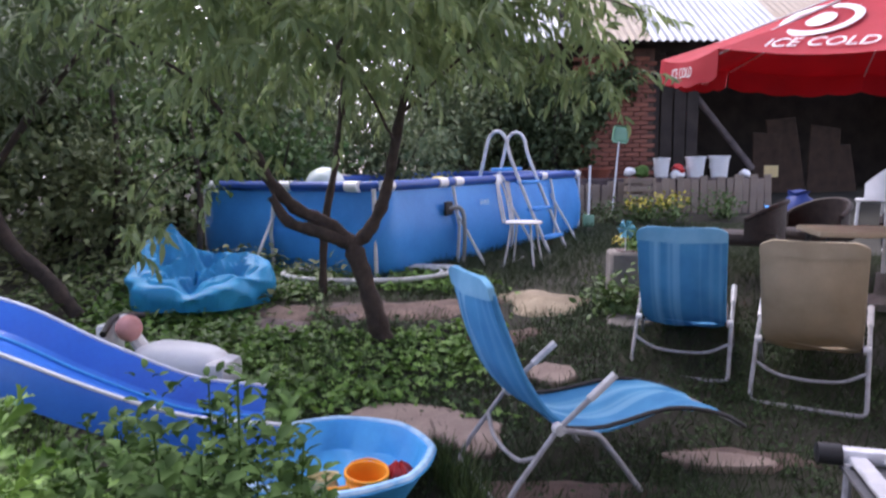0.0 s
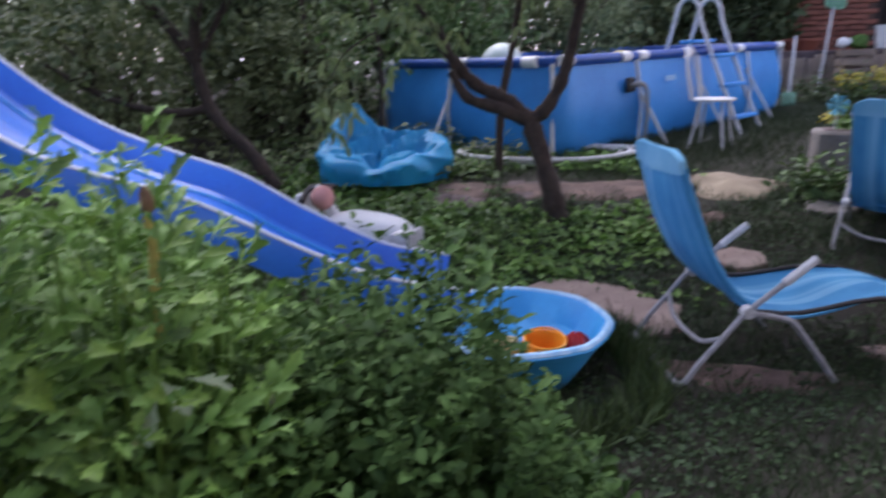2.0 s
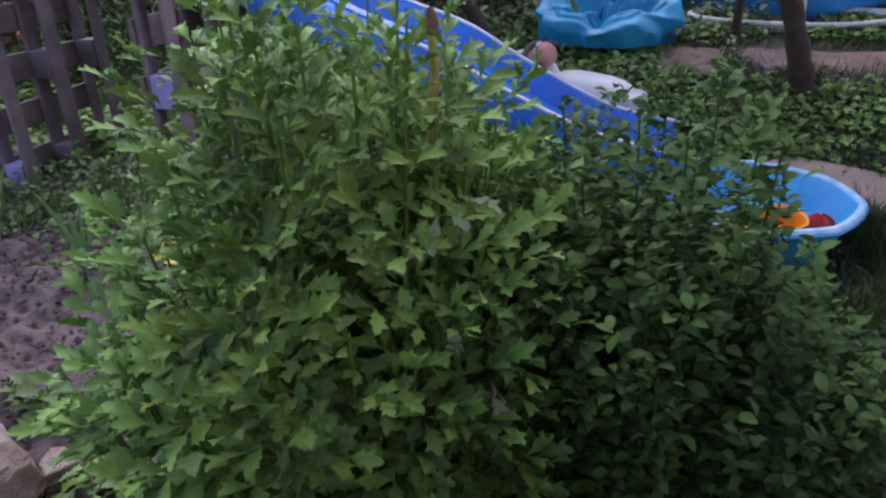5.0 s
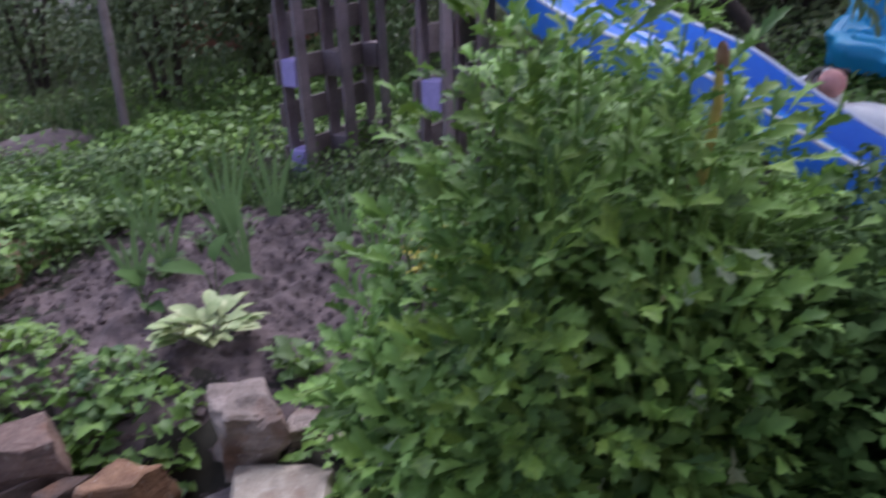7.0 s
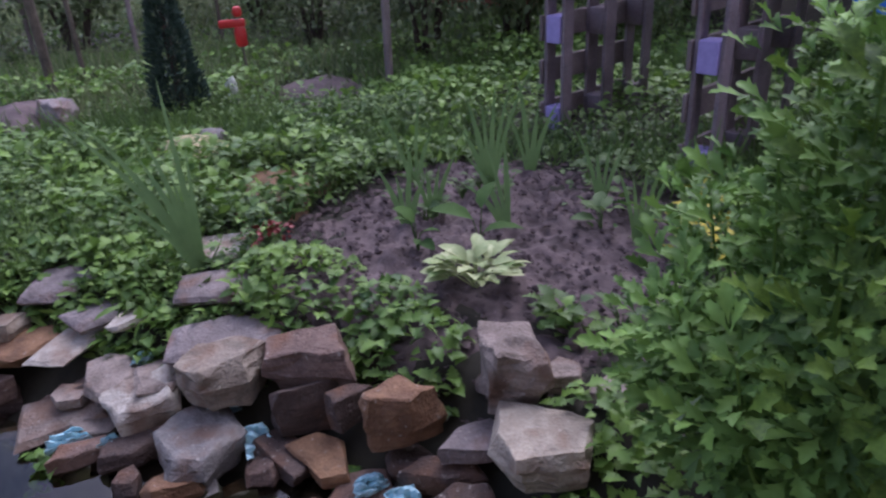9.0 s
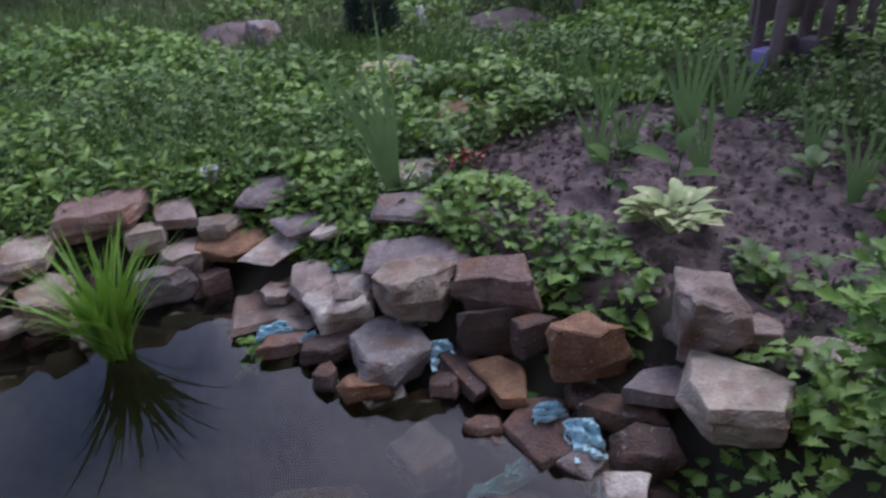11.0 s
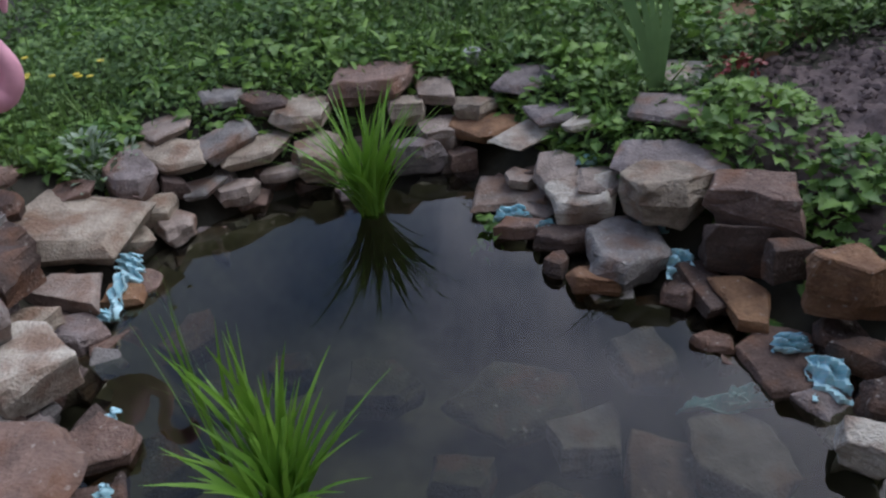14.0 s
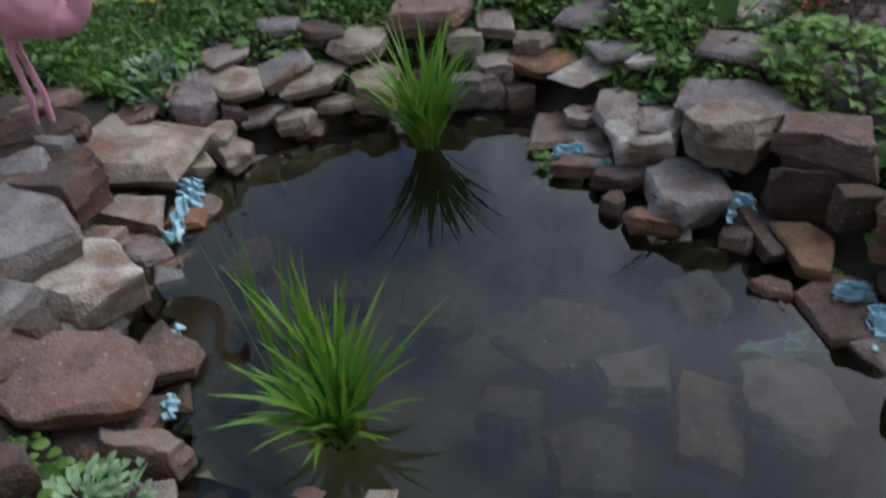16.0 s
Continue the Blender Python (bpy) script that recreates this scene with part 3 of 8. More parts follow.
SUNK = "rock lying under the water of the pond"
stone(-1.65, -2.44, 0.26, 0.15, 0.09, 0.09, 89, "g")
stone(-1.82, -2.28, 0.16, 0.47, 0.34, 0.09, 100, "t")
stone(-1.90, -2.14, 0.06, 0.18, 0.12, 0.06, 95, "t")
stone(-1.47, -2.34, 0.25, 0.48, 0.17, 0.12, 86, "d")
stone(-1.58, -2.16, 0.08, 0.28, 0.15, 0.05, 99, "p")
stone(-1.25, -2.22, 0.24, 0.40, 0.30, 0.13, 92, "g")
stone(-1.37, -2.13, 0.12, 0.16, 0.12, 0.07, 95, "t")
stone(-1.46, -2.05, 0.03, 0.19, 0.13, 0.06, 104, "v")
stone(-1.20, -2.02, 0.12, 0.37, 0.22, 0.12, 99, "w")
stone(-1.00, -1.99, 0.16, 0.17, 0.08, 0.09, 95, "d")
stone(-0.88, -1.84, 0.14, 0.44, 0.23, 0.08, 104, "r")
stone(-1.08, -1.71, 0.01, 0.20, 0.13, 0.08, 82, "r")
stone(-0.89, -1.66, 0.02, 0.15, 0.13, 0.04, 115, "r")
stone(-0.81, -1.57, 0.04, 0.21, 0.08, 0.11, 103, "p")
stone(-0.72, -1.51, 0.02, 0.16, 0.06, 0.03, 100, "p")
stone(-0.62, -1.70, 0.20, 0.12, 0.08, 0.08, 100, "d")
stone(-0.82, -1.17, -0.01, 0.08, 0.03, 0.03, 101, "r")
stone(-0.85, -1.01, -0.01, 0.07, 0.03, 0.03, 103, "w")
stone(-1.66, -2.02, -0.00, 0.13, 0.09, 0.05, 99, "o")
stone(-1.77, -2.51, 0.26, 0.21, 0.15, 0.06, 93, "d")
stone(-1.65, -2.64, 0.26, 0.19, 0.13, 0.06, 92, "v")
stone(-1.96, -2.35, 0.22, 0.15, 0.11, 0.03, 99, "r")
stone(-2.26, -2.15, 0.21, 0.35, 0.17, 0.05, 83, "t")
stone(-2.11, -2.21, 0.19, 0.18, 0.21, 0.11, 110, "v")
stone(-2.16, -2.09, 0.13, 0.13, 0.07, 0.07, 96, "d")
stone(-2.21, -2.01, 0.10, 0.17, 0.11, 0.03, 159, "g")
stone(-2.06, -2.11, 0.09, 0.11, 0.12, 0.07, 101, "t")
stone(-2.04, -2.04, 0.04, 0.14, 0.16, 0.07, 146, "p")
stone(-2.41, -1.97, 0.20, 0.29, 0.14, 0.06, 156, "g")
stone(-2.42, -1.86, 0.15, 0.30, 0.18, 0.05, 151, "t")
stone(-2.39, -1.75, 0.07, 0.18, 0.09, 0.04, 103, "p")
stone(-2.25, -1.89, 0.06, 0.18, 0.12, 0.06, 106, "p")
stone(-2.48, -1.64, 0.10, 0.19, 0.22, 0.11, 95, "t")
stone(-2.63, -1.74, 0.22, 0.25, 0.22, 0.05, 115, "t")
stone(-2.63, -1.90, 0.26, 0.21, 0.14, 0.05, 93, "d")
stone(-2.61, -2.07, 0.29, 0.18, 0.19, 0.04, 147, "g")
stone(-2.37, -2.22, 0.26, 0.24, 0.20, 0.03, 94, "p")
stone(-2.81, -1.48, 0.27, 0.34, 0.25, 0.09, 92, "r")
stone(-2.72, -1.32, 0.18, 0.16, 0.12, 0.08, 90, "t")
stone(-2.83, -1.22, 0.23, 0.17, 0.18, 0.05, 100, "p")
stone(-2.69, -1.19, 0.12, 0.17, 0.18, 0.06, 96, "p")
stone(-2.57, -1.24, 0.06, 0.23, 0.09, 0.11, 89, "v")
stone(-2.76, -1.03, 0.18, 0.18, 0.15, 0.06, 107, "t")
stone(-2.68, -0.98, 0.13, 0.29, 0.20, 0.05, 109, "o")
stone(-2.58, -1.07, 0.04, 0.13, 0.09, 0.07, 95, "r")
stone(-2.86, -0.83, 0.26, 0.27, 0.20, 0.03, 92, "v")
stone(-2.61, -0.70, 0.23, 0.23, 0.15, 0.03, 100, "v")
stone(-2.55, -0.79, 0.17, 0.27, 0.13, 0.03, 136, "w")
stone(-2.50, -0.59, 0.24, 0.16, 0.08, 0.03, 110, "w")
stone(-2.36, -0.84, 0.03, 0.27, 0.20, 0.03, 97, "p")
stone(-2.38, -0.81, 0.08, 0.10, 0.11, 0.03, 96, "p")
stone(-2.34, -0.67, 0.13, 0.17, 0.19, 0.04, 103, "p")
stone(-2.26, -0.74, 0.03, 0.17, 0.12, 0.03, 71, "p")
stone(-2.19, -0.58, 0.11, 0.23, 0.16, 0.10, 87, "w")
stone(-2.24, -0.51, 0.15, 0.16, 0.19, 0.03, 96, "p")
stone(-2.23, -0.30, 0.24, 0.34, 0.20, 0.04, 81, "v")
stone(-2.12, -0.32, 0.20, 0.26, 0.22, 0.13, 82, "t")
stone(-2.02, -0.06, 0.22, 0.28, 0.15, 0.13, 62, "r")
stone(-1.92, -0.12, 0.14, 0.20, 0.07, 0.14, 83, "d")
stone(-1.84, 0.01, 0.16, 0.15, 0.05, 0.10, 103, "d")
stone(-1.98, -0.42, 0.05, 0.24, 0.25, 0.10, 95, "g")
stone(-2.14, -0.79, 0.01, 0.17, 0.08, 0.08, 98, "r")
stone(-2.08, -0.64, 0.02, 0.17, 0.10, 0.07, 96, "d")
stone(-1.89, -0.51, 0.01, 0.18, 0.11, 0.09, 95, "o")
stone(-1.94, -0.64, 0.01, 0.08, 0.07, 0.07, 94, "d")
stone(-1.85, -0.27, 0.01, 0.13, 0.11, 0.08, 105, "r")
stone(-1.86, -0.20, 0.03, 0.20, 0.11, 0.05, 23, "d")
stone(-1.79, -0.10, 0.05, 0.21, 0.12, 0.04, 28, "o")
stone(-1.61, -0.04, 0.00, 0.19, 0.22, 0.05, 98, "r")
stone(-1.66, -0.20, -0.00, 0.11, 0.06, 0.05, 83, "r")
stone(-1.70, 0.12, 0.20, 0.22, 0.11, 0.14, 81, "o")
stone(-1.57, 0.27, 0.14, 0.21, 0.12, 0.04, 91, "v")
stone(-1.56, 0.17, 0.07, 0.23, 0.08, 0.06, 64, "d")
stone(-1.31, 0.09, 0.03, 0.11, 0.08, 0.13, 82, "w")
stone(-1.43, 0.18, 0.06, 0.17, 0.10, 0.10, 74, "d")
stone(-1.66, 0.42, 0.28, 0.21, 0.19, 0.17, 59, "p")
stone(-1.60, 0.55, 0.25, 0.10, 0.09, 0.07, 66, "p")
stone(-1.47, 0.65, 0.25, 0.16, 0.09, 0.07, 50, "p")
stone(-1.43, 0.39, 0.21, 0.25, 0.25, 0.10, 81, "t")
stone(-2.49, -0.31, 0.30, 0.25, 0.24, 0.03, 79, "v")
stone(-2.79, -0.26, 0.30, 0.28, 0.21, 0.04, 67, "w")
stone(-2.66, -1.13, 0.09, 0.09, 0.10, 0.07, 88, "p")
# rocks on the bottom of the pond
stone(-1.67, -0.37, -0.10, 0.19, 0.18, 0.10, 101, "v", word=SUNK, group="rocks under water")
stone(-1.30, -0.33, -0.15, 0.20, 0.23, 0.10, 105, "r", word=SUNK, group="rocks under water")
stone(-1.35, -0.15, -0.10, 0.23, 0.27, 0.10, 112, "v", word=SUNK, group="rocks under water")
stone(-1.64, -0.75, -0.30, 0.40, 0.27, 0.10, 105, "s", word=SUNK, group="rocks under water")
stone(-1.36, -0.85, -0.33, 0.19, 0.17, 0.10, 105, "s", word=SUNK, group="rocks under water")
stone(-1.63, -1.80, -0.15, 0.17, 0.17, 0.10, 105, "r", word=SUNK, group="rocks under water")
stone(-1.63, -1.47, -0.24, 0.15, 0.14, 0.10, 116, "s", word=SUNK, group="rocks under water")
stone(-1.56, -2.00, -0.16, 0.26, 0.22, 0.10, 107, "s", word=SUNK, group="rocks under water")
stone(-1.49, -0.52, -0.26, 0.19, 0.16, 0.10, 108, "v", word=SUNK, group="rocks under water")
stone(-1.69, -1.19, -0.35, 0.25, 0.17, 0.10, 110, "s", word=SUNK, group="rocks under water")
stone(-1.25, -0.61, -0.33, 0.22, 0.21, 0.10, 107, "s", word=SUNK, group="rocks under water")
stone(-1.10, -1.63, -0.12, 0.23, 0.17, 0.10, 59, "s", word=SUNK, group="rocks under water")
stone(-1.43, -1.64, -0.20, 0.19, 0.11, 0.10, 101, "s", word=SUNK, group="rocks under water")
# the liner shows between the stones
liner_fold(-1.75, -2.04, 0.05, 0.08, 0.09, 98, 35)
liner_fold(-1.63, -2.02, 0.04, 0.05, 0.17, 99, 30)
liner_fold(-1.54, -2.02, 0.03, 0.07, 0.04, 99, 30)
liner_fold(-2.19, -0.81, 0.05, 0.14, 0.05, 97, 40)
liner_fold(-2.13, -0.69, 0.04, 0.07, 0.03, 98, 30)
liner_fold(-2.09, -0.38, 0.08, 0.16, 0.04, 98, 40)
liner_fold(-1.93, -0.27, 0.06, 0.10, 0.09, 99, 45)
liner_fold(-2.37, -0.57, 0.16, 0.08, 0.04, 96, 35)
liner_fold(-1.63, -0.02, 0.05, 0.10, 0.05, 100, 40)
liner_fold(-1.54, 0.04, 0.03, 0.08, 0.10, 101, 40)
liner_fold(-1.16, -1.74, 0.00, 0.06, 0.10, 101, 20)
liner_fold(-0.95, -1.70, 0.03, 0.05, 0.04, 102, 30)
liner_fold(-0.95, -1.60, 0.02, 0.03, 0.06, 102, 30)
liner_fold(-0.89, -2.02, 0.10, 0.06, 0.04, 102, 30)
liner_fold(-1.52, 0.06, 0.04, 0.10, 0.11, 89, 40)
liner_fold(-1.65, -0.01, 0.04, 0.10, 0.04, 88, 40)
liner_fold(-1.78, -2.06, 0.06, 0.12, 0.06, 88, 40)
liner_fold(-1.49, -0.17, -0.04, 0.26, 0.04, 101, 12)
liner_fold(-1.52, -0.12, -0.03, 0.12, 0.04, 101, 12)
# stones of the bank behind the flamingo
stone(-1.74, -2.77, 0.24, 0.22, 0.17, 0.10, -34, "d", -5, 5)
stone(-1.90, -2.72, 0.24, 0.36, 0.26, 0.08, -37, "r", 2, -1)
stone(-1.44, -2.66, 0.21, 0.25, 0.18, 0.14, -29, "v", 3, -2)
stone(-1.12, -2.42, 0.20, 0.24, 0.18, 0.14, -26, "g", -3, 3)
stone(-0.80, -2.11, 0.16, 0.21, 0.16, 0.14, -23, "d", 4, -3)
# small dark rubble that wedges the large stones along the water
for i in range(110):
    k = (i + random.random()) / 110 * len(POND)
    a, b = Vector(POND[int(k) % len(POND)]), Vector(POND[(int(k) + 1) % len(POND)])
    mid = Vector(POND.mean(0))
    e = a.lerp(b, k % 1)
    e = e + (e - mid).normalized() * random.uniform(0.0, 0.30)
    s = random.uniform(0.07, 0.15)
    stone(e.x, e.y, gz(e.x, e.y) + s * 0.02, s, s * random.uniform(0.7, 1.1), s * 0.6, random.uniform(0, 180), random.choice("dddgvr"), random.uniform(-20, 20), random.uniform(-20, 20), 3,
          word="rubble wedged under the pond stones", group="rubble round the pond")
# broken stones that cover the outer bank
for i in range(34):
    x, y = random.uniform(-1.65, -0.62), random.uniform(-2.75, -1.70)
    d = float(pond_dist(x, y))
    s = random.uniform(0.12, 0.25)
    if d > 0.12:
        stone(x, y, gz(x, y) + s * 0.04, s, s * random.uniform(0.65, 0.95), s * 0.55, random.uniform(0, 180), random.choice("dddgvr"), random.uniform(-16, 16), random.uniform(-16, 16), 4,
              word="stone on the outer bank of the pond", group="stones of the outer bank")


# ================= the lawn side =================
def tube_part(name, pts, r, material, parent, label="", seg=8, n=0, closed=False):
    bm = bmesh.new()
    tube(bm, rounded(pts, n) if n else pts, r, seg, closed)
    return part(name, bm, material, parent, label)


def swimming_pool():
    """Frame pool, 4.5 by 2.2 by 0.84 m, its long side along x and its short side along y."""
    L, W, H = 4.5, 2.2, 0.84
    pool = thing("frame_pool", (-0.60, 5.78, 0.62), "blue rectangular frame pool with white steel legs, filled with water", "swimming pool", rz=57.9, tilt=(0, -1.6))
    bm = bmesh.new()
    rad = 0.28
    cs = [(rad, rad, 180), (L - rad, rad, 270), (L - rad, W - rad, 0), (rad, W - rad, 90)]
    ring = []
    for cx, cy, a0 in cs:
        for k in range(7):
            a = radians(a0 + 15 * k)
            ring.append((cx + rad * math.cos(a), cy + rad * math.sin(a)))
        nx = cs[(cs.index((cx, cy, a0)) + 1) % 4]
        e = (nx[0] + rad * math.cos(radians(nx[2])), nx[1] + rad * math.sin(radians(nx[2])))
        s0 = ring[-1]
        for k in range(1, 12):
            ring.append((s0[0] + (e[0] - s0[0]) * k / 12, s0[1] + (e[1] - s0[1]) * k / 12))
    mid = Vector((L / 2, W / 2))
    rows = []
    for z, out in ((0.0, -0.03), (0.06, 0.03), (0.2, 0.10), (0.42, 0.12), (0.62, 0.07), (0.78, 0.01), (0.83, 0.0), (0.84, -0.02), (0.80, -0.035), (0.6, -0.03)):
        row = []
        for x, y in ring:
            d = (Vector((x, y)) - mid)
            d = Vector((d.x / L, d.y / W)).normalized()
            sag = out * (0.75 + 0.25 * math.sin(x * 5.6 + 1.2) * math.cos(y * 5.6))
            row.append(bm.verts.new((x + d.x * sag * 0.9, y + d.y * sag, z + 0.006 * math.sin(9 * x + 7 * y) * (z > 0.7))))
        rows.append(row)
    for a, b in zip(rows, rows[1:]):
        for k in range(len(a)):
            bm.faces.new((a[k], a[(k + 1) % len(a)], b[(k + 1) % len(a)], b[k]))
    wall = part("wall", bm, M["pool_blue"], pool)
    bm = bmesh.new()
    tube(bm, [(x, y, 0.82) for x, y in ring], 0.045, 10, closed=True)
    part("rim_sleeve", bm, M["pool_dark"], pool, "dark blue sleeve round the top rail")
    bm = bmesh.new()
    bm.faces.new([bm.verts.new((x * 0.985 + 0.03, y * 0.97 + 0.03, 0.66)) for x, y in ring])
    wm = bpy.data.materials.new("pool_water")
    n, l, p = tree_of(wm)
    p.inputs["Base Color"].default_value, p.inputs["Roughness"].default_value = (0.03, 0.16, 0.30, 1), 0.05
    no, bp = n.new("ShaderNodeTexNoise"), n.new("ShaderNodeBump")
    no.inputs["Scale"].default_value, bp.inputs["Strength"].default_value = 6, 0.1
    l.new(no.outputs["Fac"], bp.inputs["Height"])
    l.new(bp.outputs["Normal"], p.inputs["Normal"])
    part("water_surface", bm, wm, pool, "still blue water")
    joints = []
    for x in (L * 0.25, L * 0.5, L * 0.75):
        joints += [((x, 0), (0, -1)), ((x, W), (0, 1))]
    joints += [((0, W * 0.5), (-1, 0)), ((L, W * 0.5), (1, 0))]
    for (x, y), (dx, dy) in joints:
        top = (x, y, 0.80)
        o = 0.06
        tube_part("leg", [(x + dx * o, y + dy * o, 0.79), (x + dx * 0.13, y + dy * 0.13, 0.4), (x + dx * 0.10, y + dy * 0.10, 0.0)], 0.017, M["white_paint"], pool, "white steel leg")
        tube_part("brace", [(x + dx * o, y + dy * o + 0.0, 0.60), (x + dx * 0.42 + dy * 0.0, y + dy * 0.42, 0.02)], 0.015, M["white_paint"], pool, "slanting white steel brace")
    for x, y in ((0.02, 0.02), (L - 0.02, 0.02), (L - 0.02, W - 0.02), (0.02, W - 0.02)):
        tube_part("corner_leg", [(x, y, 0.80), (x, y, 0.0)], 0.019, M["white_paint"], pool, "white steel corner leg")
    for x, y, ang in [(0.16, -0.01, 0), (-0.01, 0.22, 90), (1.0, -0.01, 0), (1.28, -0.01, 0), (2.1, -0.01, 0), (3.25, -0.01, 0), (4.3, -0.01, 0), (-0.01, 1.0, 90), (-0.01, 2.0, 90), (2.2, 2.21, 0), (3.4, 2.21, 0), (0.9, 2.21, 0)]:
        bm = bmesh.new()
        tube(bm, [(-0.07, 0, 0), (0.07, 0, 0)], 0.048, 10)
        ob = part("rail_joint", bm, M["white_plastic"], pool, "white plastic rail joint")
        ob.matrix_local = pose(x, y, 0.822, 0, 0, ang)
    bm = bmesh.new()
    for i in range(5):
        box(bm, (i * 0.036, 0, 0), (0.022, 0.004, 0.05))
    box(bm, (0.16, 0, -0.0), (0.012, 0.004, 0.05))
    ob = part("printed_mark", bm, M["basin_rim"], pool, "faded pale printed mark")
    ob.matrix_local = pose(1.62, -0.085, 0.60, -8, 0, 0)
    tube_part("filter_hose", [(0.98, -0.10, 0.58), (1.06, -0.20, 0.56), (1.07, -0.22, 0.3), (1.02, -0.22, 0.02), (0.7, -0.35, 0.02), (0.25, -0.30, 0.03), (-0.18, -0.10, 0.03), (-0.5, 0.5, 0.03), (-0.55, 1.0, 0.04), (-0.35, 1.15, 0.03)], 0.021, M["hose"], pool, "grey ribbed filter hose", 8, 6)
    tube_part("drain_hose", [(1.25, -0.35, 0.02), (1.6, -0.5, 0.03), (1.95, -0.42, 0.02)], 0.02, M["hose"], pool, "grey hose end", 8, 5)
    bm = bmesh.new()
    box(bm, (0, 0, 0), (0.13, 0.03, 0.13), bevel=0.012)
    ob = part("hose_valve", bm, M["dark_plastic"], pool, "dark plastic valve")
    ob.matrix_local = pose(0.98, -0.10, 0.58)


swimming_pool()


def at_pool(x, y, z):
    return pose(-0.60, 5.78, 0.62, 0, -1.6, 57.9) @ Vector((x, y, z))


def beach_ball():
    bm = bmesh.new()
    bmesh.ops.create_uvsphere(bm, u_segments=24, v_segments=14, radius=0.19)
    for v in bm.verts:
        v.co.z *= 0.92
    ob = finish("beach_ball", bm, mat("ball_print", (0.72, 0.74, 0.70), (0.40, 0.50, 0.40), 0.4, 11, 30, 0.02))
    ob.location = at_pool(0.45, 0.95, 0.66 + 0.15)
    tagged(ob, "white and pale green ball floating in the pool", "ball")
    bm = bmesh.new()
    lathe(bm, [(0.0, 0.05), (0.05, 0.045), (0.085, 0.01), (0.08, -0.03), (0.0, -0.05)], 16)
    ob = finish("pool_float", bm, M["leaf_yellow"])
    ob.location = at_pool(1.5, 0.35, 0.82)
    tagged(ob, "yellow plastic chlorine float at the pool's edge", "pool float")


beach_ball()


def ladder():
    """The pool ladder stands over the long side: white tubes and blue treads."""
    lad = thing("pool_ladder", (0, 0, 0), "white tubular pool ladder with blue plastic steps", "ladder")
    base = pose(-0.60, 5.78, 0.62, 0, -1.6, 57.9) @ pose(2.35, 0, 0)
    lad.matrix_world = base
    for x in (-0.22, 0.22):
        tube_part("rail", [(x, -0.64, -0.01), (x, -0.42, 0.45), (x, -0.16, 1.05), (x, -0.10, 1.26), (x, 0.0, 1.33), (x, 0.10, 1.26), (x, 0.16, 1.05), (x, 0.30, 0.55), (x, 0.42, 0.14)], 0.019, M["white_paint"], lad, "white bent steel tube", 10, 5)
    tube_part("foot_bar", [(-0.22, -0.64, 0.015), (-0.24, -0.74, 0.012), (-0.20, -0.78, 0.012)], 0.017, M["white_paint"], lad, "", 8, 3)
    for k, (y, z) in enumerate(((-0.53, 0.20), (-0.40, 0.50), (-0.27, 0.78), (0.0, 0.92))):
        bm = bmesh.new()
        box(bm, (0, 0, 0), (0.46, 0.10 if k < 3 else 0.16, 0.035), bevel=0.008)
        ob = part("tread", bm, M["pool_blue"], lad, "blue plastic step")
        ob.matrix_local = pose(0, y, z)


ladder()


def garden_chair():
    """White bent-wire chair in front of the ladder."""
    x, y = 0.70, 6.50
    c = thing("garden_chair", (x, y, gz(x, y)), "white painted bent-steel garden chair with a round seat", "chair", rz=70)
    c.matrix_world = c.matrix_world @ Matrix.Scale(0.94, 4)
    bm = bmesh.new()
    lathe(bm, [(0.0, 0.455), (0.17, 0.455), (0.19, 0.445), (0.19, 0.43), (0.17, 0.425), (0.0, 0.43)], 24)
    part("seat", bm, M["white_paint"], c)
    for a in (40, 140, 220, 320):
        s, t = math.cos(radians(a)), math.sin(radians(a))
        tube_part("leg", [(0.15 * s, 0.15 * t, 0.43), (0.19 * s, 0.19 * t, 0.2), (0.24 * s, 0.24 * t, 0.0)], 0.011, M["white_paint"], c)
    for w, h in ((0.18, 0.90), (0.10, 0.84)):
        tube_part("back_hoop", [(-w, 0.16, 0.44), (-w * 1.05, 0.20, 0.65), (-w * 0.8, 0.235, h - 0.06), (0, 0.245, h), (w * 0.8, 0.235, h - 0.06), (w * 1.05, 0.20, 0.65), (w, 0.16, 0.44)], 0.010, M["white_paint"], c, "", 8, 5)


garden_chair()


def sling_material():
    """Blue woven mesh with darker and paler stripes along it, bleached by the sun."""
    m = mat("sling_blue", (0.09, 0.40, 0.66), (0.045, 0.25, 0.50), 0.75, 6, 240, 0.15, through=0.25)
    n, l, p = tree_of(m)
    old = p.inputs["Base Color"].links[0].from_socket
    co, sep, wv, mp, mix = n.new("ShaderNodeTexCoord"), n.new("ShaderNodeSeparateXYZ"), n.new("ShaderNodeTexNoise"), n.new("ShaderNodeMapRange"), n.new("ShaderNodeMix")
    wv.noise_dimensions = '1D'
    wv.inputs["Scale"].default_value, wv.inputs["Detail"].default_value = 11, 2
    l.new(co.outputs["Object"], sep.inputs[0])
    l.new(sep.outputs["Y"], wv.inputs["W"])
    mp.inputs["From Min"].default_value, mp.inputs["From Max"].default_value = 0.50, 0.70
    l.new(wv.outputs["Fac"], mp.inputs["Value"])
    mix.data_type = 'RGBA'
    l.new(mp.outputs["Result"], mix.inputs["Factor"])
    l.new(old, mix.inputs["A"])
    mix.inputs["B"].default_value = (0.26, 0.58, 0.76, 1)
    l.new(mix.outputs["Result"], p.inputs["Base Color"])
    for node in n:
        if node.bl_idname == "ShaderNodeBsdfTranslucent":
            l.new(mix.outputs["Result"], node.inputs["Color"])
    return m


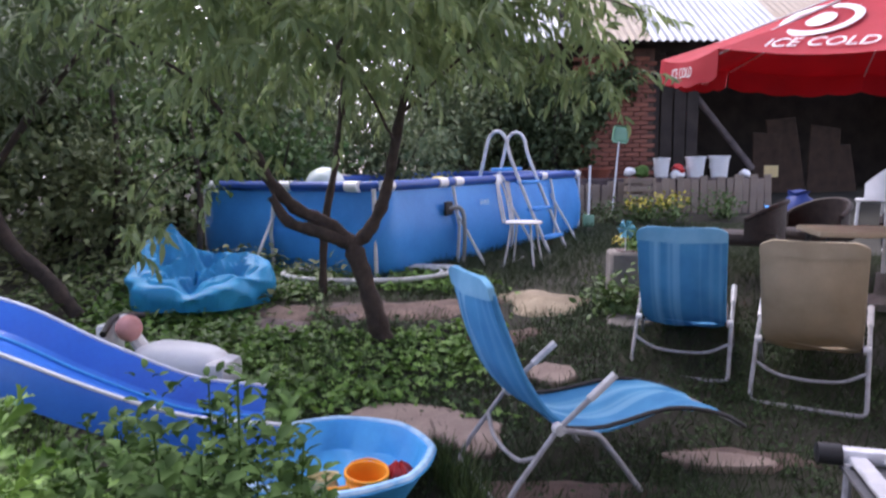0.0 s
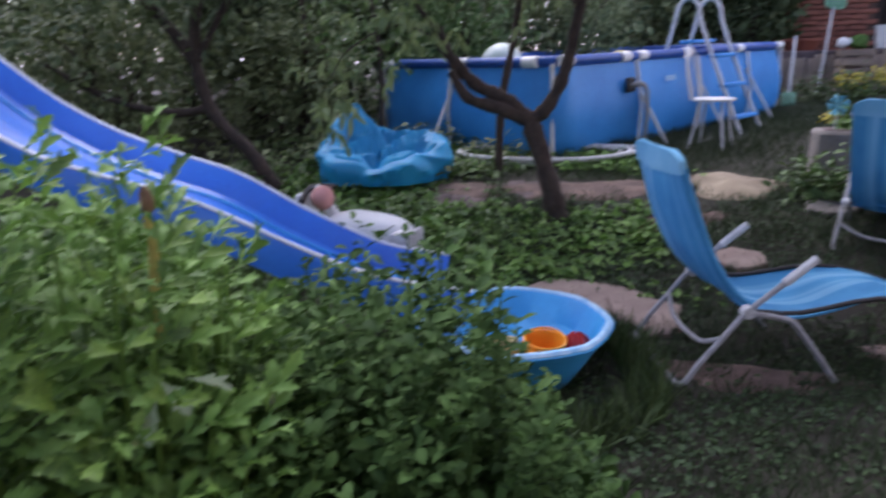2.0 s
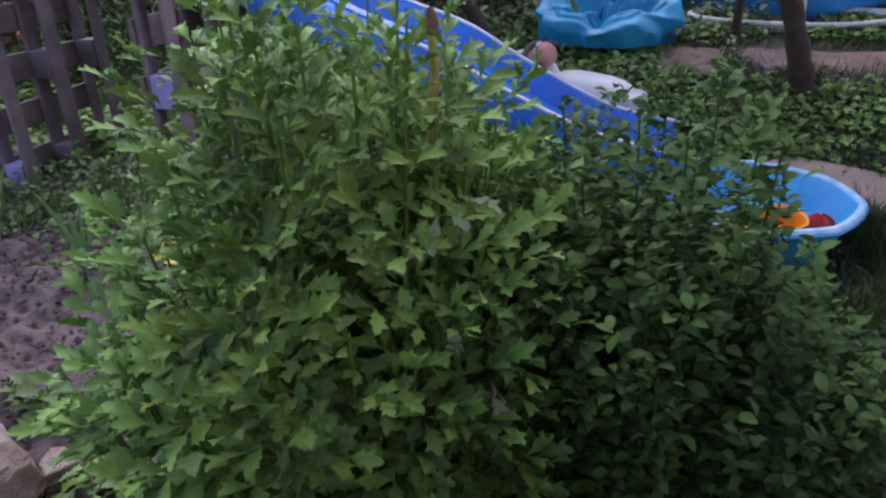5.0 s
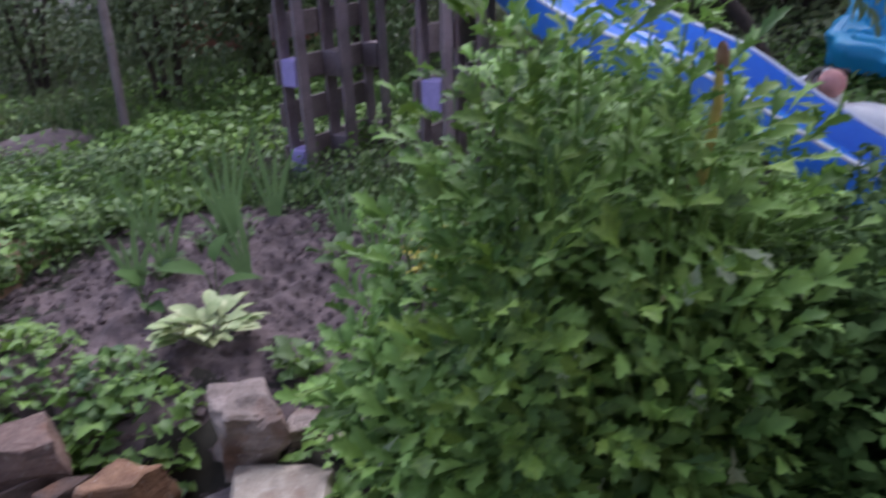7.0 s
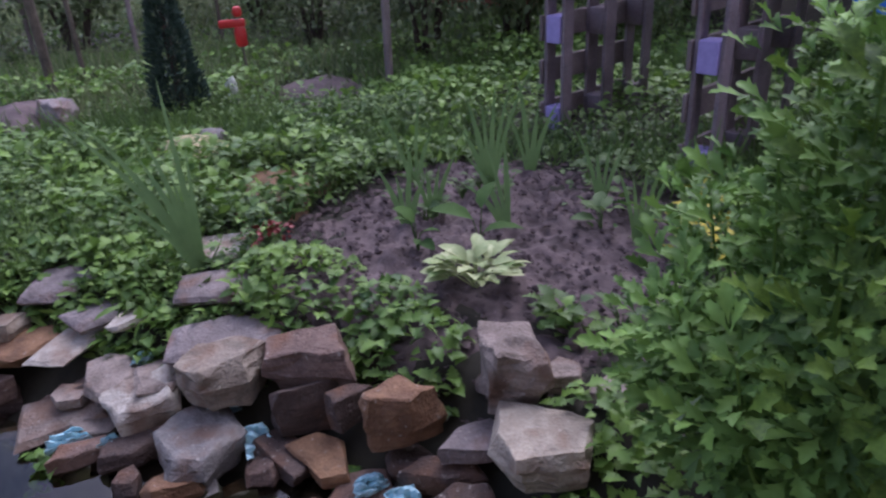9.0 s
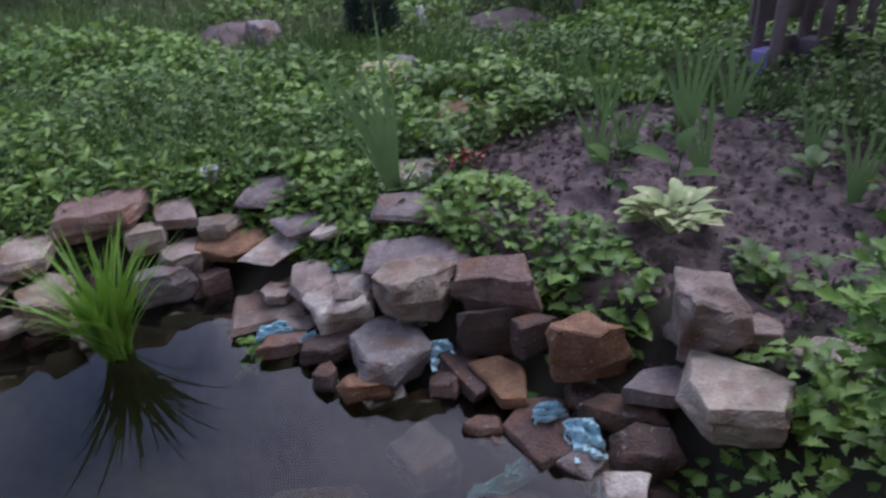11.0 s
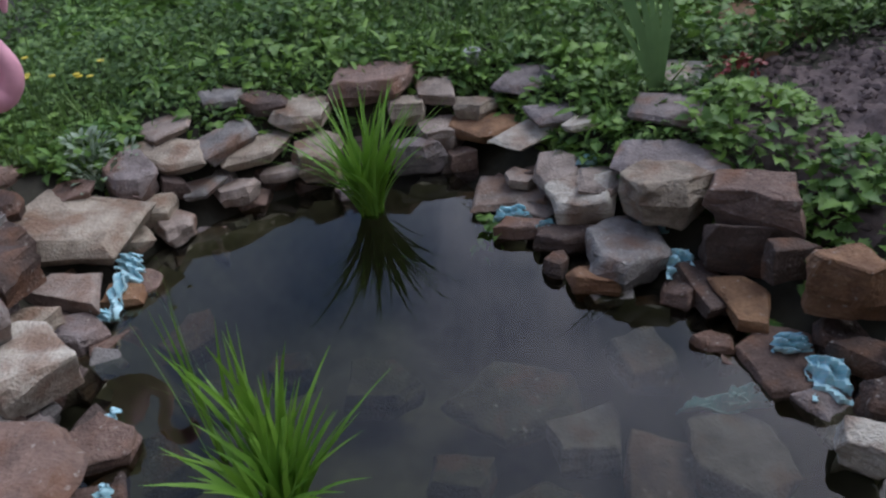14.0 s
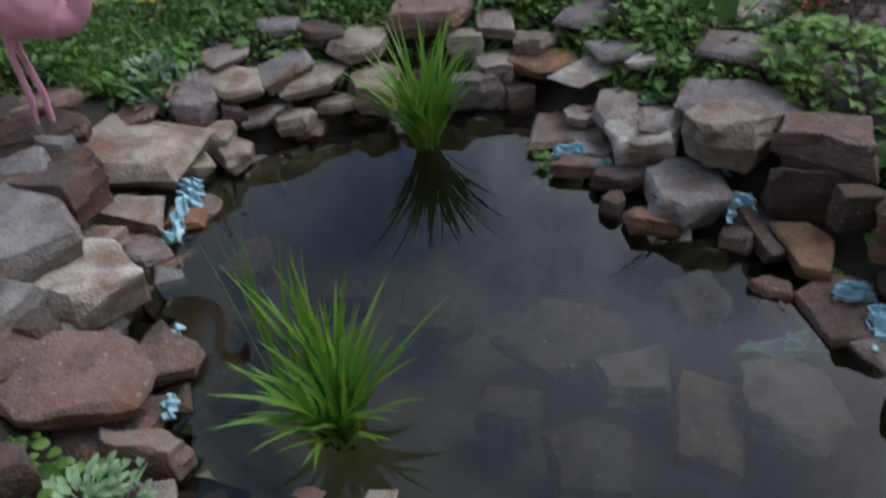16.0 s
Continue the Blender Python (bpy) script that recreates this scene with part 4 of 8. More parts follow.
M["sling_blue"] = sling_material()


def lounger(x, y, rz, fabric, label, z=None):
    """Folding sun lounger, x ahead of the sitter, its rear foot bar at the origin."""
    c = thing("sun_lounger", (x, y, gz(x, y) if z is None else z), label, "lounger", "sun loungers on the lawn", rz=rz)
    w, wide = 0.245, 0.275
    spine = rounded([(-0.055, 0, 0.90), (-0.02, 0, 0.79), (0.03, 0, 0.66), (0.10, 0, 0.50), (0.19, 0, 0.37), (0.275, 0, 0.30)], 5)
    deck = rounded([(0.27, 0, 0.295), (0.42, 0, 0.275), (0.60, 0, 0.29), (0.76, 0, 0.325), (0.90, 0, 0.31), (1.04, 0, 0.265)], 4)

    def along(line, t):
        k = min(t, 0.9999) * (len(line) - 1)
        return line[int(k)].lerp(line[int(k) + 1], k - int(k))

    def back(u, v):
        s, t = (u - 0.5) * 2, v
        p = along(spine, t)
        corner = 1 - 0.30 * max(0, 1 - t / 0.075) ** 2.2
        hollow = 0.055 * (1 - s * s) * math.sin(math.pi * min(1, t * 1.1)) + 0.006 * math.sin(7 * s + 9 * t) * min(1, t * 3)
        return (p.x - hollow * 0.9, s * w * corner * (1 - 0.03 * t), p.z - hollow * 0.45)

    def seat(u, v):
        s, t = (u - 0.5) * 2, v
        p = along(deck, t)
        narrow = 1 - 0.10 * t - 0.55 * max(0, t - 0.72) / 0.28 * (1 if s > 0 else 0.25)
        return (p.x, s * w * narrow, p.z - 0.055 * (1 - s * s) * math.sin(math.pi * min(1, t * 1.25)) + 0.008 * math.sin(11 * t + 4 * s))
    for name, f, nu, nv in (("backrest", back, 14, 26), ("seat_cloth", seat, 14, 24)):
        bm = bmesh.new()
        sheet(bm, f, nu, nv)
        thicken(bm, 0.007)
        part(name, bm, fabric, c)
    bm = bmesh.new()
    sheet(bm, lambda u, v: (back(u, 0.004 + 0.145 * v)[0] - 0.013, back(u, 0.004 + 0.145 * v)[1] * 1.03, back(u, 0.004 + 0.145 * v)[2] + 0.002), 20, 8)
    thicken(bm, -0.026)
    part("head_hem", bm, M["sling_pale"] if fabric == M["sling_blue"] else fabric, c, "doubled bleached hem over the top rail")
    for s in (-1, 1):
        bm = bmesh.new()
        tube(bm, [(p.x + 0.004, s * (w - 0.006) * (1 - 0.03 * k / len(spine)), p.z + 0.004) for k, p in enumerate(spine)][3:], 0.0125, 8)
        part("side_sleeve", bm, fabric, c, "cloth sleeve over the side tube")
        y0 = s * wide
        tube_part("arm_tube", [(0.015, y0, 0.03), (0.06, y0, 0.10), (0.225, y0, 0.305), (0.44, y0, 0.48)], 0.0115, M["grey_tube"], c, "grey painted steel tube")
        tube_part("arm_grip", [(0.36, y0, 0.415), (0.47, y0, 0.505)], 0.0165, M["grip"], c, "pale plastic arm grip")
        tube_part("front_leg", [(0.225, y0, 0.305), (0.37, y0, 0.275), (0.43, y0, 0.235), (0.60, y0, 0.012)], 0.0115, M["grey_tube"], c, "", 8, 3)
        tube_part("seat_tube", [(0.255, s * w, 0.30), (0.45, s * w, 0.285), (0.76, s * w * 0.92, 0.325), (1.02, s * w * 0.86, 0.272), (1.15, s * w * 0.84, 0.20)], 0.010, M["dark_plastic"], c, "dark seat rail", 8, 3)
        bm = bmesh.new()
        lathe(bm, [(0.0, -0.02), (0.024, -0.018), (0.024, 0.018), (0.0, 0.02)], 12)
        ob = part("hinge", bm, M["grip"], c, "plastic hinge disc")
        ob.matrix_local = pose(0.235, y0 - s * 0.008, 0.305, 90, 0, 0)
    tube_part("foot_bar", [(0.03, -wide, 0.05), (0.0, -wide + 0.015, 0.016), (-0.01, -wide * 0.6, 0.012), (-0.01, wide * 0.6, 0.012), (0.0, wide - 0.015, 0.016), (0.03, wide, 0.05)], 0.0115, M["grey_tube"], c, "", 8, 3)
    tube_part("cross_bar", [(0.14, -wide, 0.205), (0.12, -wide * 0.6, 0.15), (0.115, -wide * 0.2, 0.135), (0.115, wide * 0.2, 0.135), (0.12, wide * 0.6, 0.15), (0.14, wide, 0.205)], 0.0095, M["grey_tube"], c, "", 8, 4)
    tube_part("front_bar", [(1.15, -w * 0.84, 0.20), (1.15, w * 0.84, 0.20)], 0.010, M["grey_tube"], c)
    return c


M["sling_pale"] = mat("sling_pale", (0.27, 0.58, 0.76), (0.12, 0.40, 0.62), 0.8, 7, 240, 0.15, through=0.2)
lounger(0.15, 2.81, 17, M["sling_blue"], "blue striped sling lounger with a grey steel frame beside the paving")
lounger(1.37, 4.04, 66, M["sling_blue"], "faded blue sling lounger turned to the house, beside the planter", z=0.33)
lounger(1.90, 3.59, 60, M["sling_beige"], "beige sling lounger with worn cloth, turned to the house", z=0.29)


# ---- paving, sand and bare places ----
def slab(x, y, sx, sy, rz, seed, tone="paver", label="broken pinkish paving slab sunk in the grass"):
    r = random.Random(seed)
    bm = bmesh.new()
    n = 11
    pts = [(sx / 2 * (1 + r.uniform(-0.28, 0.15)) * math.cos(2 * math.pi * k / n), sy / 2 * (1 + r.uniform(-0.28, 0.15)) * math.sin(2 * math.pi * k / n)) for k in range(n)]
    low = [bm.verts.new((a, b, -0.05)) for a, b in pts]
    top = [bm.verts.new((a, b, 0.012)) for a, b in pts]
    ins = [bm.verts.new((a * 0.95, b * 0.95, 0.022 + r.uniform(-0.003, 0.003))) for a, b in pts]
    for k in range(n):
        j = (k + 1) % n
        bm.faces.new((low[k], low[j], top[j], top[k]))
        bm.faces.new((top[k], top[j], ins[j], ins[k]))
    bm.faces.new(ins)
    LAID.append((x, y, 0.44 * min(sx, sy)))
    LAID.append((x + 0.2 * sx * math.cos(radians(rz)), y + 0.2 * sx * math.sin(radians(rz)), 0.3 * min(sx, sy)))
    LAID.append((x - 0.2 * sx * math.cos(radians(rz)), y - 0.2 * sx * math.sin(radians(rz)), 0.3 * min(sx, sy)))
    ob = finish("paving_slab", bm, M[tone], 30)
    ex, ey = gz(x + 0.1, y) - gz(x - 0.1, y), gz(x, y + 0.1) - gz(x, y - 0.1)
    ob.matrix_world = pose(x, y, gz(x, y) + 0.012, math.degrees(math.atan(ey / 0.2)), -math.degrees(math.atan(ex / 0.2)), rz)
    tagged(ob, label, "paving slab", "paving slabs in the lawn")


slab(-0.28, 3.40, 0.86, 0.56, 10, 1)
slab(0.12, 3.30, 0.34, 0.55, 30, 2)
slab(0.62, 4.0, 0.34, 0.30, 0, 3)
slab(1.25, 3.05, 0.60, 0.16, -12, 4)
slab(-0.62, 3.3, 0.4, 0.3, 40, 5)
slab(1.25, 4.75, 0.35, 0.28, 20, 6, "concrete", "low grey concrete slab beside the planter")


def sand_heap(x, y, rx, ry, h, material, label, cat="sand"):
    bm = bmesh.new()

    def f(u, v):
        a, r = 2 * math.pi * u, v
        k = 1 + 0.15 * math.sin(3 * a + x) + 0.1 * math.sin(5 * a)
        px, py = x + rx * r * k * math.cos(a), y + ry * r * k * math.sin(a)
        return (px, py, gz(px, py) + h * (1 - r * r) - 0.012 * r + 0.012 * noise.noise((px * 14, py * 14, 0)))
    LAID.append((x, y, 0.85 * min(rx, ry)))
    sheet(bm, f, 30, 8)
    bmesh.ops.remove_doubles(bm, verts=bm.verts[:], dist=0.001)
    tagged(finish(cat + "_patch", bm, material), label, cat, kind="stuff")


sand_heap(0.72, 5.2, 0.36, 0.30, 0.05, M["sand"], "low heap of pale sand on the lawn")
sand_heap(-0.62, 5.05, 0.40, 0.30, 0.015, M["soil"], "bare trodden earth under the tree", "earth")
sand_heap(-1.15, 4.75, 0.30, 0.25, 0.015, M["soil"], "bare trodden earth under the tree", "earth")


# ---- the blue slide ----
def slide():
    s = thing("slide", (-0.86, 2.80, gz(-0.86, 2.80)), "royal blue plastic children's slide with a white top edge", "slide")
    path = rounded([(-0.73, 2.83, 0.43), (-1.06, 2.69, 0.52), (-1.39, 2.59, 0.68), (-1.71, 2.52, 0.85), (-2.03, 2.50, 0.94), (-2.35, 2.52, 1.03), (-2.66, 2.53, 1.17), (-2.99, 2.51, 1.40), (-3.38, 2.48, 1.68)], 6)
    m = s.matrix_world.inverted()
    secs, rims, mids = [], ([], []), []
    prof = [(-0.29, 0.0), (-0.295, 0.12), (-0.28, 0.14), (-0.262, 0.125), (-0.225, 0.035), (-0.18, 0.012), (-0.07, 0.02), (0.0, 0.026), (0.07, 0.02), (0.18, 0.012), (0.225, 0.035), (0.262, 0.125), (0.28, 0.14), (0.295, 0.12), (0.29, 0.0)]
    bm = bmesh.new()
    for i, p in enumerate(path):
        d = (path[min(i + 1, len(path) - 1)] - path[max(i - 1, 0)]).normalized()
        side = Vector((d.y, -d.x, 0)).normalized()
        up = side.cross(d).normalized()
        if up.z < 0:
            up = -up
        secs.append([bm.verts.new(m @ (p + side * a + up * b)) for a, b in prof])
        for k, sgn in enumerate((-1, 1)):
            rims[k].append(m @ (p + side * sgn * 0.28 + up * 0.142))
            mids.append((k, m @ (p + side * sgn * 0.19 + up * 0.020)))
    for a, b in zip(secs, secs[1:]):
        for k in range(len(prof) - 1):
            bm.faces.new((a[k], a[k + 1], b[k + 1], b[k]))
    thicken(bm, 0.012)
    part("chute", bm, M["slide"], s)
    for r in rims:
        bm = bmesh.new()
        tube(bm, r, 0.0085, 6)
        part("edge", bm, M["white_plastic"], s, "scuffed pale edge")
    # the ribs' paler blue paints in the highlight on the floor's rounded edges
    for k in (0, 1):
        bm = bmesh.new()
        tube(bm, [q for j, q in mids if j == k], 0.007, 6)
        part("rib", bm, M["basin"], s, "rib in paler blue that stands for the highlight along it")
    for x, y in ((-0.80, 2.60), (-0.84, 3.02)):
        tube_part("foot", [m @ Vector((x, y, gz(x, y) - 0.02)), m @ Vector((x, y, 0.45))], 0.022, M["slide"], s, "short blue plastic foot")


slide()


# ---- shell basin with toys ----
def basin():
    x, y = -0.42, 2.60
    b = thing("play_basin", (x, y, gz(x, y)), "light blue eight-sided plastic play basin with a bleached rim", "paddling pool", rz=8)
    bm = bmesh.new()
    seg = 48

    def ring(r, z, wob):
        out = []
        for k in range(seg):
            a = 2 * math.pi * k / seg
            oct_ = 1 / max(abs(math.cos((a % (math.pi / 4)) - math.pi / 8)), 0.5)
            q = r * 0.94 * (0.62 + 0.38 * oct_) * (1 + wob * math.cos(8 * a))
            out.append(bm.verts.new((q * math.cos(a), q * 1.0 * math.sin(a), z)))
        return out
    rows = [ring(r, z, w) for r, z, w in ((0.24, 0.0, 0), (0.275, 0.03, 0.012), (0.34, 0.12, 0.012), (0.375, 0.19, 0.0), (0.395, 0.215, 0), (0.41, 0.215, 0), (0.415, 0.225, 0), (0.405, 0.235, 0), (0.375, 0.235, 0), (0.36, 0.22, 0), (0.32, 0.12, 0.02), (0.25, 0.085, 0.01), (0.16, 0.08, 0))]
    for p, q in zip(rows, rows[1:]):
        for k in range(seg):
            bm.faces.new((p[k], p[(k + 1) % seg], q[(k + 1) % seg], q[k]))
    bm.faces.new(rows[-1])
    bm.faces.new(rows[0][::-1])
    part("tub", bm, M["basin"], b)
    bm = bmesh.new()
    tube(bm, [(0.370 * (0.62 + 0.38 / math.cos((2 * math.pi * k / seg) % (math.pi / 4) - math.pi / 8)) * math.cos(2 * math.pi * k / seg), 0.370 * (0.62 + 0.38 / math.cos((2 * math.pi * k / seg) % (math.pi / 4) - math.pi / 8)) * math.sin(2 * math.pi * k / seg), 0.230) for k in range(seg)], 0.017, 8, closed=True)
    part("rim", bm, M["basin_rim"], b, "bleached pale rim")
    z0 = gz(x, y) + 0.083

    def bucket(name, px, py, r, h, material, label, tilt=(0, 0), handle=True):
        t = thing(name, (px, py, z0 + 0.002), label, "toy bucket", "toys in the basin", tilt=tilt)
        bm = bmesh.new()
        lathe(bm, [(0.0, 0.0), (r * 0.72, 0.0), (r * 0.95, h), (r * 1.06, h), (r * 1.06, h + 0.012), (r * 0.93, h + 0.012), (r * 0.70, 0.012), (0.0, 0.012)], 22)
        part("body", bm, material, t)
        bm = bmesh.new()
        lathe(bm, [(r * 0.9, h * 0.70), (r * 0.97, h * 0.72), (r * 0.97, h * 0.77), (r * 0.9, h * 0.79)], 22)
        part("band", bm, material, t)
        if handle:
            tube_part("handle", [(-r, 0, h), (-r * 0.8, r * 0.75, h + 0.01), (0, r * 1.15, h + 0.015), (r * 0.8, r * 0.75, h + 0.01), (r, 0, h)], 0.005, material, t, "", 6, 4)
    bucket("toy_bucket", -0.285, 2.48, 0.080, 0.115, M["orange"], "orange plastic toy bucket in the basin", (4, 3))
    bucket("toy_bucket", -0.445, 2.445, 0.078, 0.095, M["cream_plastic"], "cream plastic toy bucket lying tilted in the basin", (-14, -10))
    bm = bmesh.new()
    bmesh.ops.create_uvsphere(bm, u_segments=18, v_segments=12, radius=0.05)
    for v in bm.verts:
        v.co += v.co.normalized() * 0.008 * math.sin(6 * math.atan2(v.co.y, v.co.x))
    ob = finish("toy_mould", bm, M["red_plastic"])
    ob.location = (-0.165, 2.56, z0 + 0.075)
    tagged(ob, "red plastic sand mould in the basin", "toy", "toys in the basin")
    bm = bmesh.new()
    tube(bm, [(0, 0, 0), (0.10, 0.01, 0.01)], [0.012, 0.009], 8)
    box(bm, (0.14, 0.012, 0.008), (0.08, 0.06, 0.012), bevel=0.005)
    ob = finish("toy_spade", bm, M["orange"])
    ob.matrix_world = pose(-0.42, 2.34, z0 + 0.11, 0, 8, 20)
    tagged(ob, "small orange toy spade resting in the basin", "toy", "toys in the basin")


basin()


# ---- a pale hose lying in loops before the pool ----
bm = bmesh.new()
for k in range(3):
    tube(bm, [(-0.72 + (0.66 + 0.05 * k) * math.cos(a) + 0.03 * k, 5.90 + (0.28 + 0.03 * k) * math.sin(a), gz(-0.72 + 0.66 * math.cos(a), 5.90 + 0.28 * math.sin(a)) + 0.03 + 0.012 * k + 0.01 * math.sin(3 * a + k)) for a in np.linspace(0, 2 * math.pi, 49)[:-1]], 0.022, 8, closed=True)
ob = finish("ground_hose", bm, M["grip"])
tagged(ob, "pale pool hose lying in loops on the grass", "hose")


# ---- heap of pool cover, toy scooter, planter ----
def tarp_heap():
    """A soft sheet dropped like a slack bag: a rolled rim, low in front and high behind, round a hollow full of folds."""
    x, y = -1.87, 5.10
    t = thing("pool_cover", (x, y, gz(x, y)), "crumpled turquoise plastic pool cover heaped on the grass", "tarpaulin")
    turns = [0, 40, 75, 105, 130, 152, 180, 215, 250, 275, 320, 360]
    rims = [0.25, 0.36, 0.31, 0.38, 0.52, 0.47, 0.33, 0.26, 0.19, 0.14, 0.20, 0.25]

    def fold(px, py, k, seed):
        return 1 - abs(noise.noise((px * k + seed, py * k * 1.3 - seed, seed))) * 2.6

    def f(u, v):
        a = 2 * math.pi * u
        deg = math.degrees(a)
        h = float(np.interp(deg, turns, rims)) + 0.014 * math.sin(6 * a) + 0.008 * math.sin(11 * a + 1)
        edge = 1 + 0.06 * math.sin(3 * a + 1) + 0.05 * math.sin(5 * a) + 0.02 * math.sin(12 * a)
        if v < 0.4:
            q = v / 0.4
            r = edge * (1 - 0.10 * q ** 2 + 0.07 * math.sin(math.pi * q)) + 0.10 * fold(3 * math.cos(a), q * 0.8 + math.sin(a), 1.2, 2.7) * math.sin(math.pi * q)
            z = h * math.sin(math.pi / 2 * q) ** 0.85
        else:
            q = (v - 0.4) / 0.6
            r = edge * 0.90 * (1 - q)
            drop = min(1, q * 1.9)
            z = h - (h - 0.05) * drop * drop * (3 - 2 * drop)
        px, py = 0.48 * r * math.cos(a), 0.38 * r * math.sin(a)
        if v >= 0.4:
            inner = min(1, 4 * q)
            z += inner * (0.15 * fold(px, py, 4.2, 4.2) + 0.06 * fold(px, py, 9, 9.1))
            z += 0.24 * inner * math.exp(-((px + 0.08) / 0.11) ** 2 - ((py - 0.05) / 0.13) ** 2)
            z += 0.12 * inner * math.exp(-((px - 0.16) / 0.07) ** 2 - ((py - 0.16) / 0.10) ** 2)
            z = min(max(z, 0.05), h + 0.02)
        return Vector((px, py, max(z, 0.003)))
    bm = bmesh.new()
    sheet(bm, f, 100, 40)
    bmesh.ops.remove_doubles(bm, verts=bm.verts[:], dist=0.002)
    part("sheet", bm, M["tarp"], t, "soft turquoise sheet in folds", 18)
    bm = bmesh.new()
    sheet(bm, lambda u, v: (-0.32 + 0.16 * (u - 0.5) * (1 - 0.6 * v) + 0.06 * v, 0.20 + 0.03 * math.sin(3 * u) + 0.03 * v, 0.42 + 0.14 * v + 0.02 * math.sin(6 * u)), 8, 8)
    thicken(bm, 0.004)
    part("corner_flap", bm, M["tarp"], t, "rounded corner standing up")


tarp_heap()


def toy_scooter():
    x, y = -1.42, 3.64
    t = thing("toy_scooter", (x, y, gz(x, y)), "white ride-on toy scooter lying on its side in the grass", "toy vehicle", rz=-8)
    t.matrix_world = t.matrix_world @ Matrix.Diagonal((1.25, 1.25, 1.3, 1))
    bm = bmesh.new()
    bmesh.ops.create_uvsphere(bm, u_segments=22, v_segments=14, radius=1)
    for v in bm.verts:
        c = Vector([math.copysign(abs(q) ** 0.62, q) for q in v.co])
        v.co = Vector((c.x * 0.21, c.y * 0.12 * (1 - 0.12 * c.x), c.z * 0.11 * (1 - 0.12 * c.x * (c.z > 0)) + 0.16))
    part("body", bm, M["white_plastic"], t)
    bm = bmesh.new()
    box(bm, (0.20, -0.02, 0.16), (0.10, 0.20, 0.12), bevel=0.03, seg=2)
    part("tail_lamp", bm, M["silver"], t, "silvery plastic tail lamp")
    for wx, wz in ((0.10, 0.075), (-0.27, 0.075)):
        bm = bmesh.new()
        tube(bm, [(wx + 0.075 * math.cos(a), -0.13, wz + 0.075 * math.sin(a)) for a in np.linspace(0, 2 * math.pi, 18)[:-1]], 0.026, 8, closed=True)
        wheel = part("wheel", bm, M["dark_plastic"], t, "black plastic wheel")
        bm = bmesh.new()
        lathe(bm, [(0.0, -0.015), (0.055, -0.012), (0.055, 0.012), (0.0, 0.015)], 14)
        hub = part("hub", bm, M["cream_plastic"], wheel, "yellowish hub")
        hub.matrix_local = pose(wx, -0.13, wz, 90, 0, 0)
    tube_part("fork", [(-0.14, 0, 0.20), (-0.24, 0.02, 0.30), (-0.30, 0.03, 0.36)], 0.03, M["white_plastic"], t)
    tube_part("handlebar", [(-0.26, -0.15, 0.33), (-0.30, 0.0, 0.37), (-0.27, 0.16, 0.35)], 0.014, M["dark_plastic"], t, "black handlebar", 8, 3)
    bm = bmesh.new()
    bmesh.ops.create_uvsphere(bm, u_segments=14, v_segments=10, radius=0.055)
    ob = part("headlamp", bm, mat("pink_plastic", (0.66, 0.33, 0.30), (0.52, 0.22, 0.20), 0.4, 6, 60, 0.03), t, "pinkish red headlamp")
    ob.matrix_local = pose(-0.20, -0.06, 0.34)
    bm = bmesh.new()
    box(bm, (-0.33, 0.0, 0.27), (0.05, 0.15, 0.16), bevel=0.02, seg=2)
    part("leg_shield", bm, M["white_plastic"], t)


toy_scooter()


def planter():
    x, y = 1.42, 5.30
    p = thing("planter", (x, y, gz(x, y) - 0.01), "rough grey concrete block planter with a small plant", "planter", rz=-6)
    bm = bmesh.new()
    box(bm, (0, 0, 0.19), (0.38, 0.32, 0.38), bevel=0.022)
    part("block", bm, M["concrete"], p)
    bm = bmesh.new()
    box(bm, (0, 0, 0.382), (0.26, 0.20, 0.012), bevel=0.004)
    part("earth", bm, M["soil"], p, "dark earth")
    ob = leaf_mesh("herb", [clumps((0.08, 0.02, 0.44), (0.12, 0.10, 0.07), 14, 10, 0.05, "round", 0.06)], M["leaf_light"])
    ob.parent = p
    w = thing("pinwheel", (x - 0.08, y - 0.06, gz(x, y) + 0.38), "shiny turquoise toy pinwheel stuck in the planter", "pinwheel")
    tube_part("stick", [(0, 0, -0.08), (0, 0, 0.15)], 0.004, M["white_plastic"], w)
    for k in range(6):
        bm = bmesh.new()
        sheet(bm, lambda u, v: (0.075 * v * (1 - 0.3 * u), -0.02 - 0.025 * math.sin(u * 3.1) * v, 0.05 * (u - 0.3) * v), 4, 4)
        thicken(bm, 0.002)
        ob = part("vane", bm, mat("foil", (0.25, 0.62, 0.70), (0.10, 0.35, 0.50), 0.25, 20, 60, 0.0, metal=0.6) if k == 0 else bpy.data.materials["foil"], w, "turquoise foil vane")
        ob.matrix_local = pose(0, 0, 0.16, 0, 60 * k, 0)
    bm = bmesh.new()
    lathe(bm, [(0.0, 0.0), (0.055, 0.0), (0.07, 0.10), (0.06, 0.10), (0.05, 0.02), (0.0, 0.02)], 18)
    ob = finish("flower_pot", bm, mat("lilac_plastic", (0.30, 0.26, 0.46), (0.2, 0.17, 0.34), 0.5))
    ob.location = (x + 0.09, y - 0.02, gz(x, y) + 0.38)
    tagged(ob, "small lilac plastic flower pot on the planter", "flower pot")
    fl = leaf_mesh("yellow_flowers", [clumps((x - 0.02, y + 0.25, gz(x, y) + 0.42), (0.05, 0.05, 0.04), 8, 6, 0.03, "round", 0.03)], M["leaf_yellow"])
    tagged(fl, "small tuft of yellow flowers behind the planter", "flowers")
    fl["kind"] = "stuff"


planter()


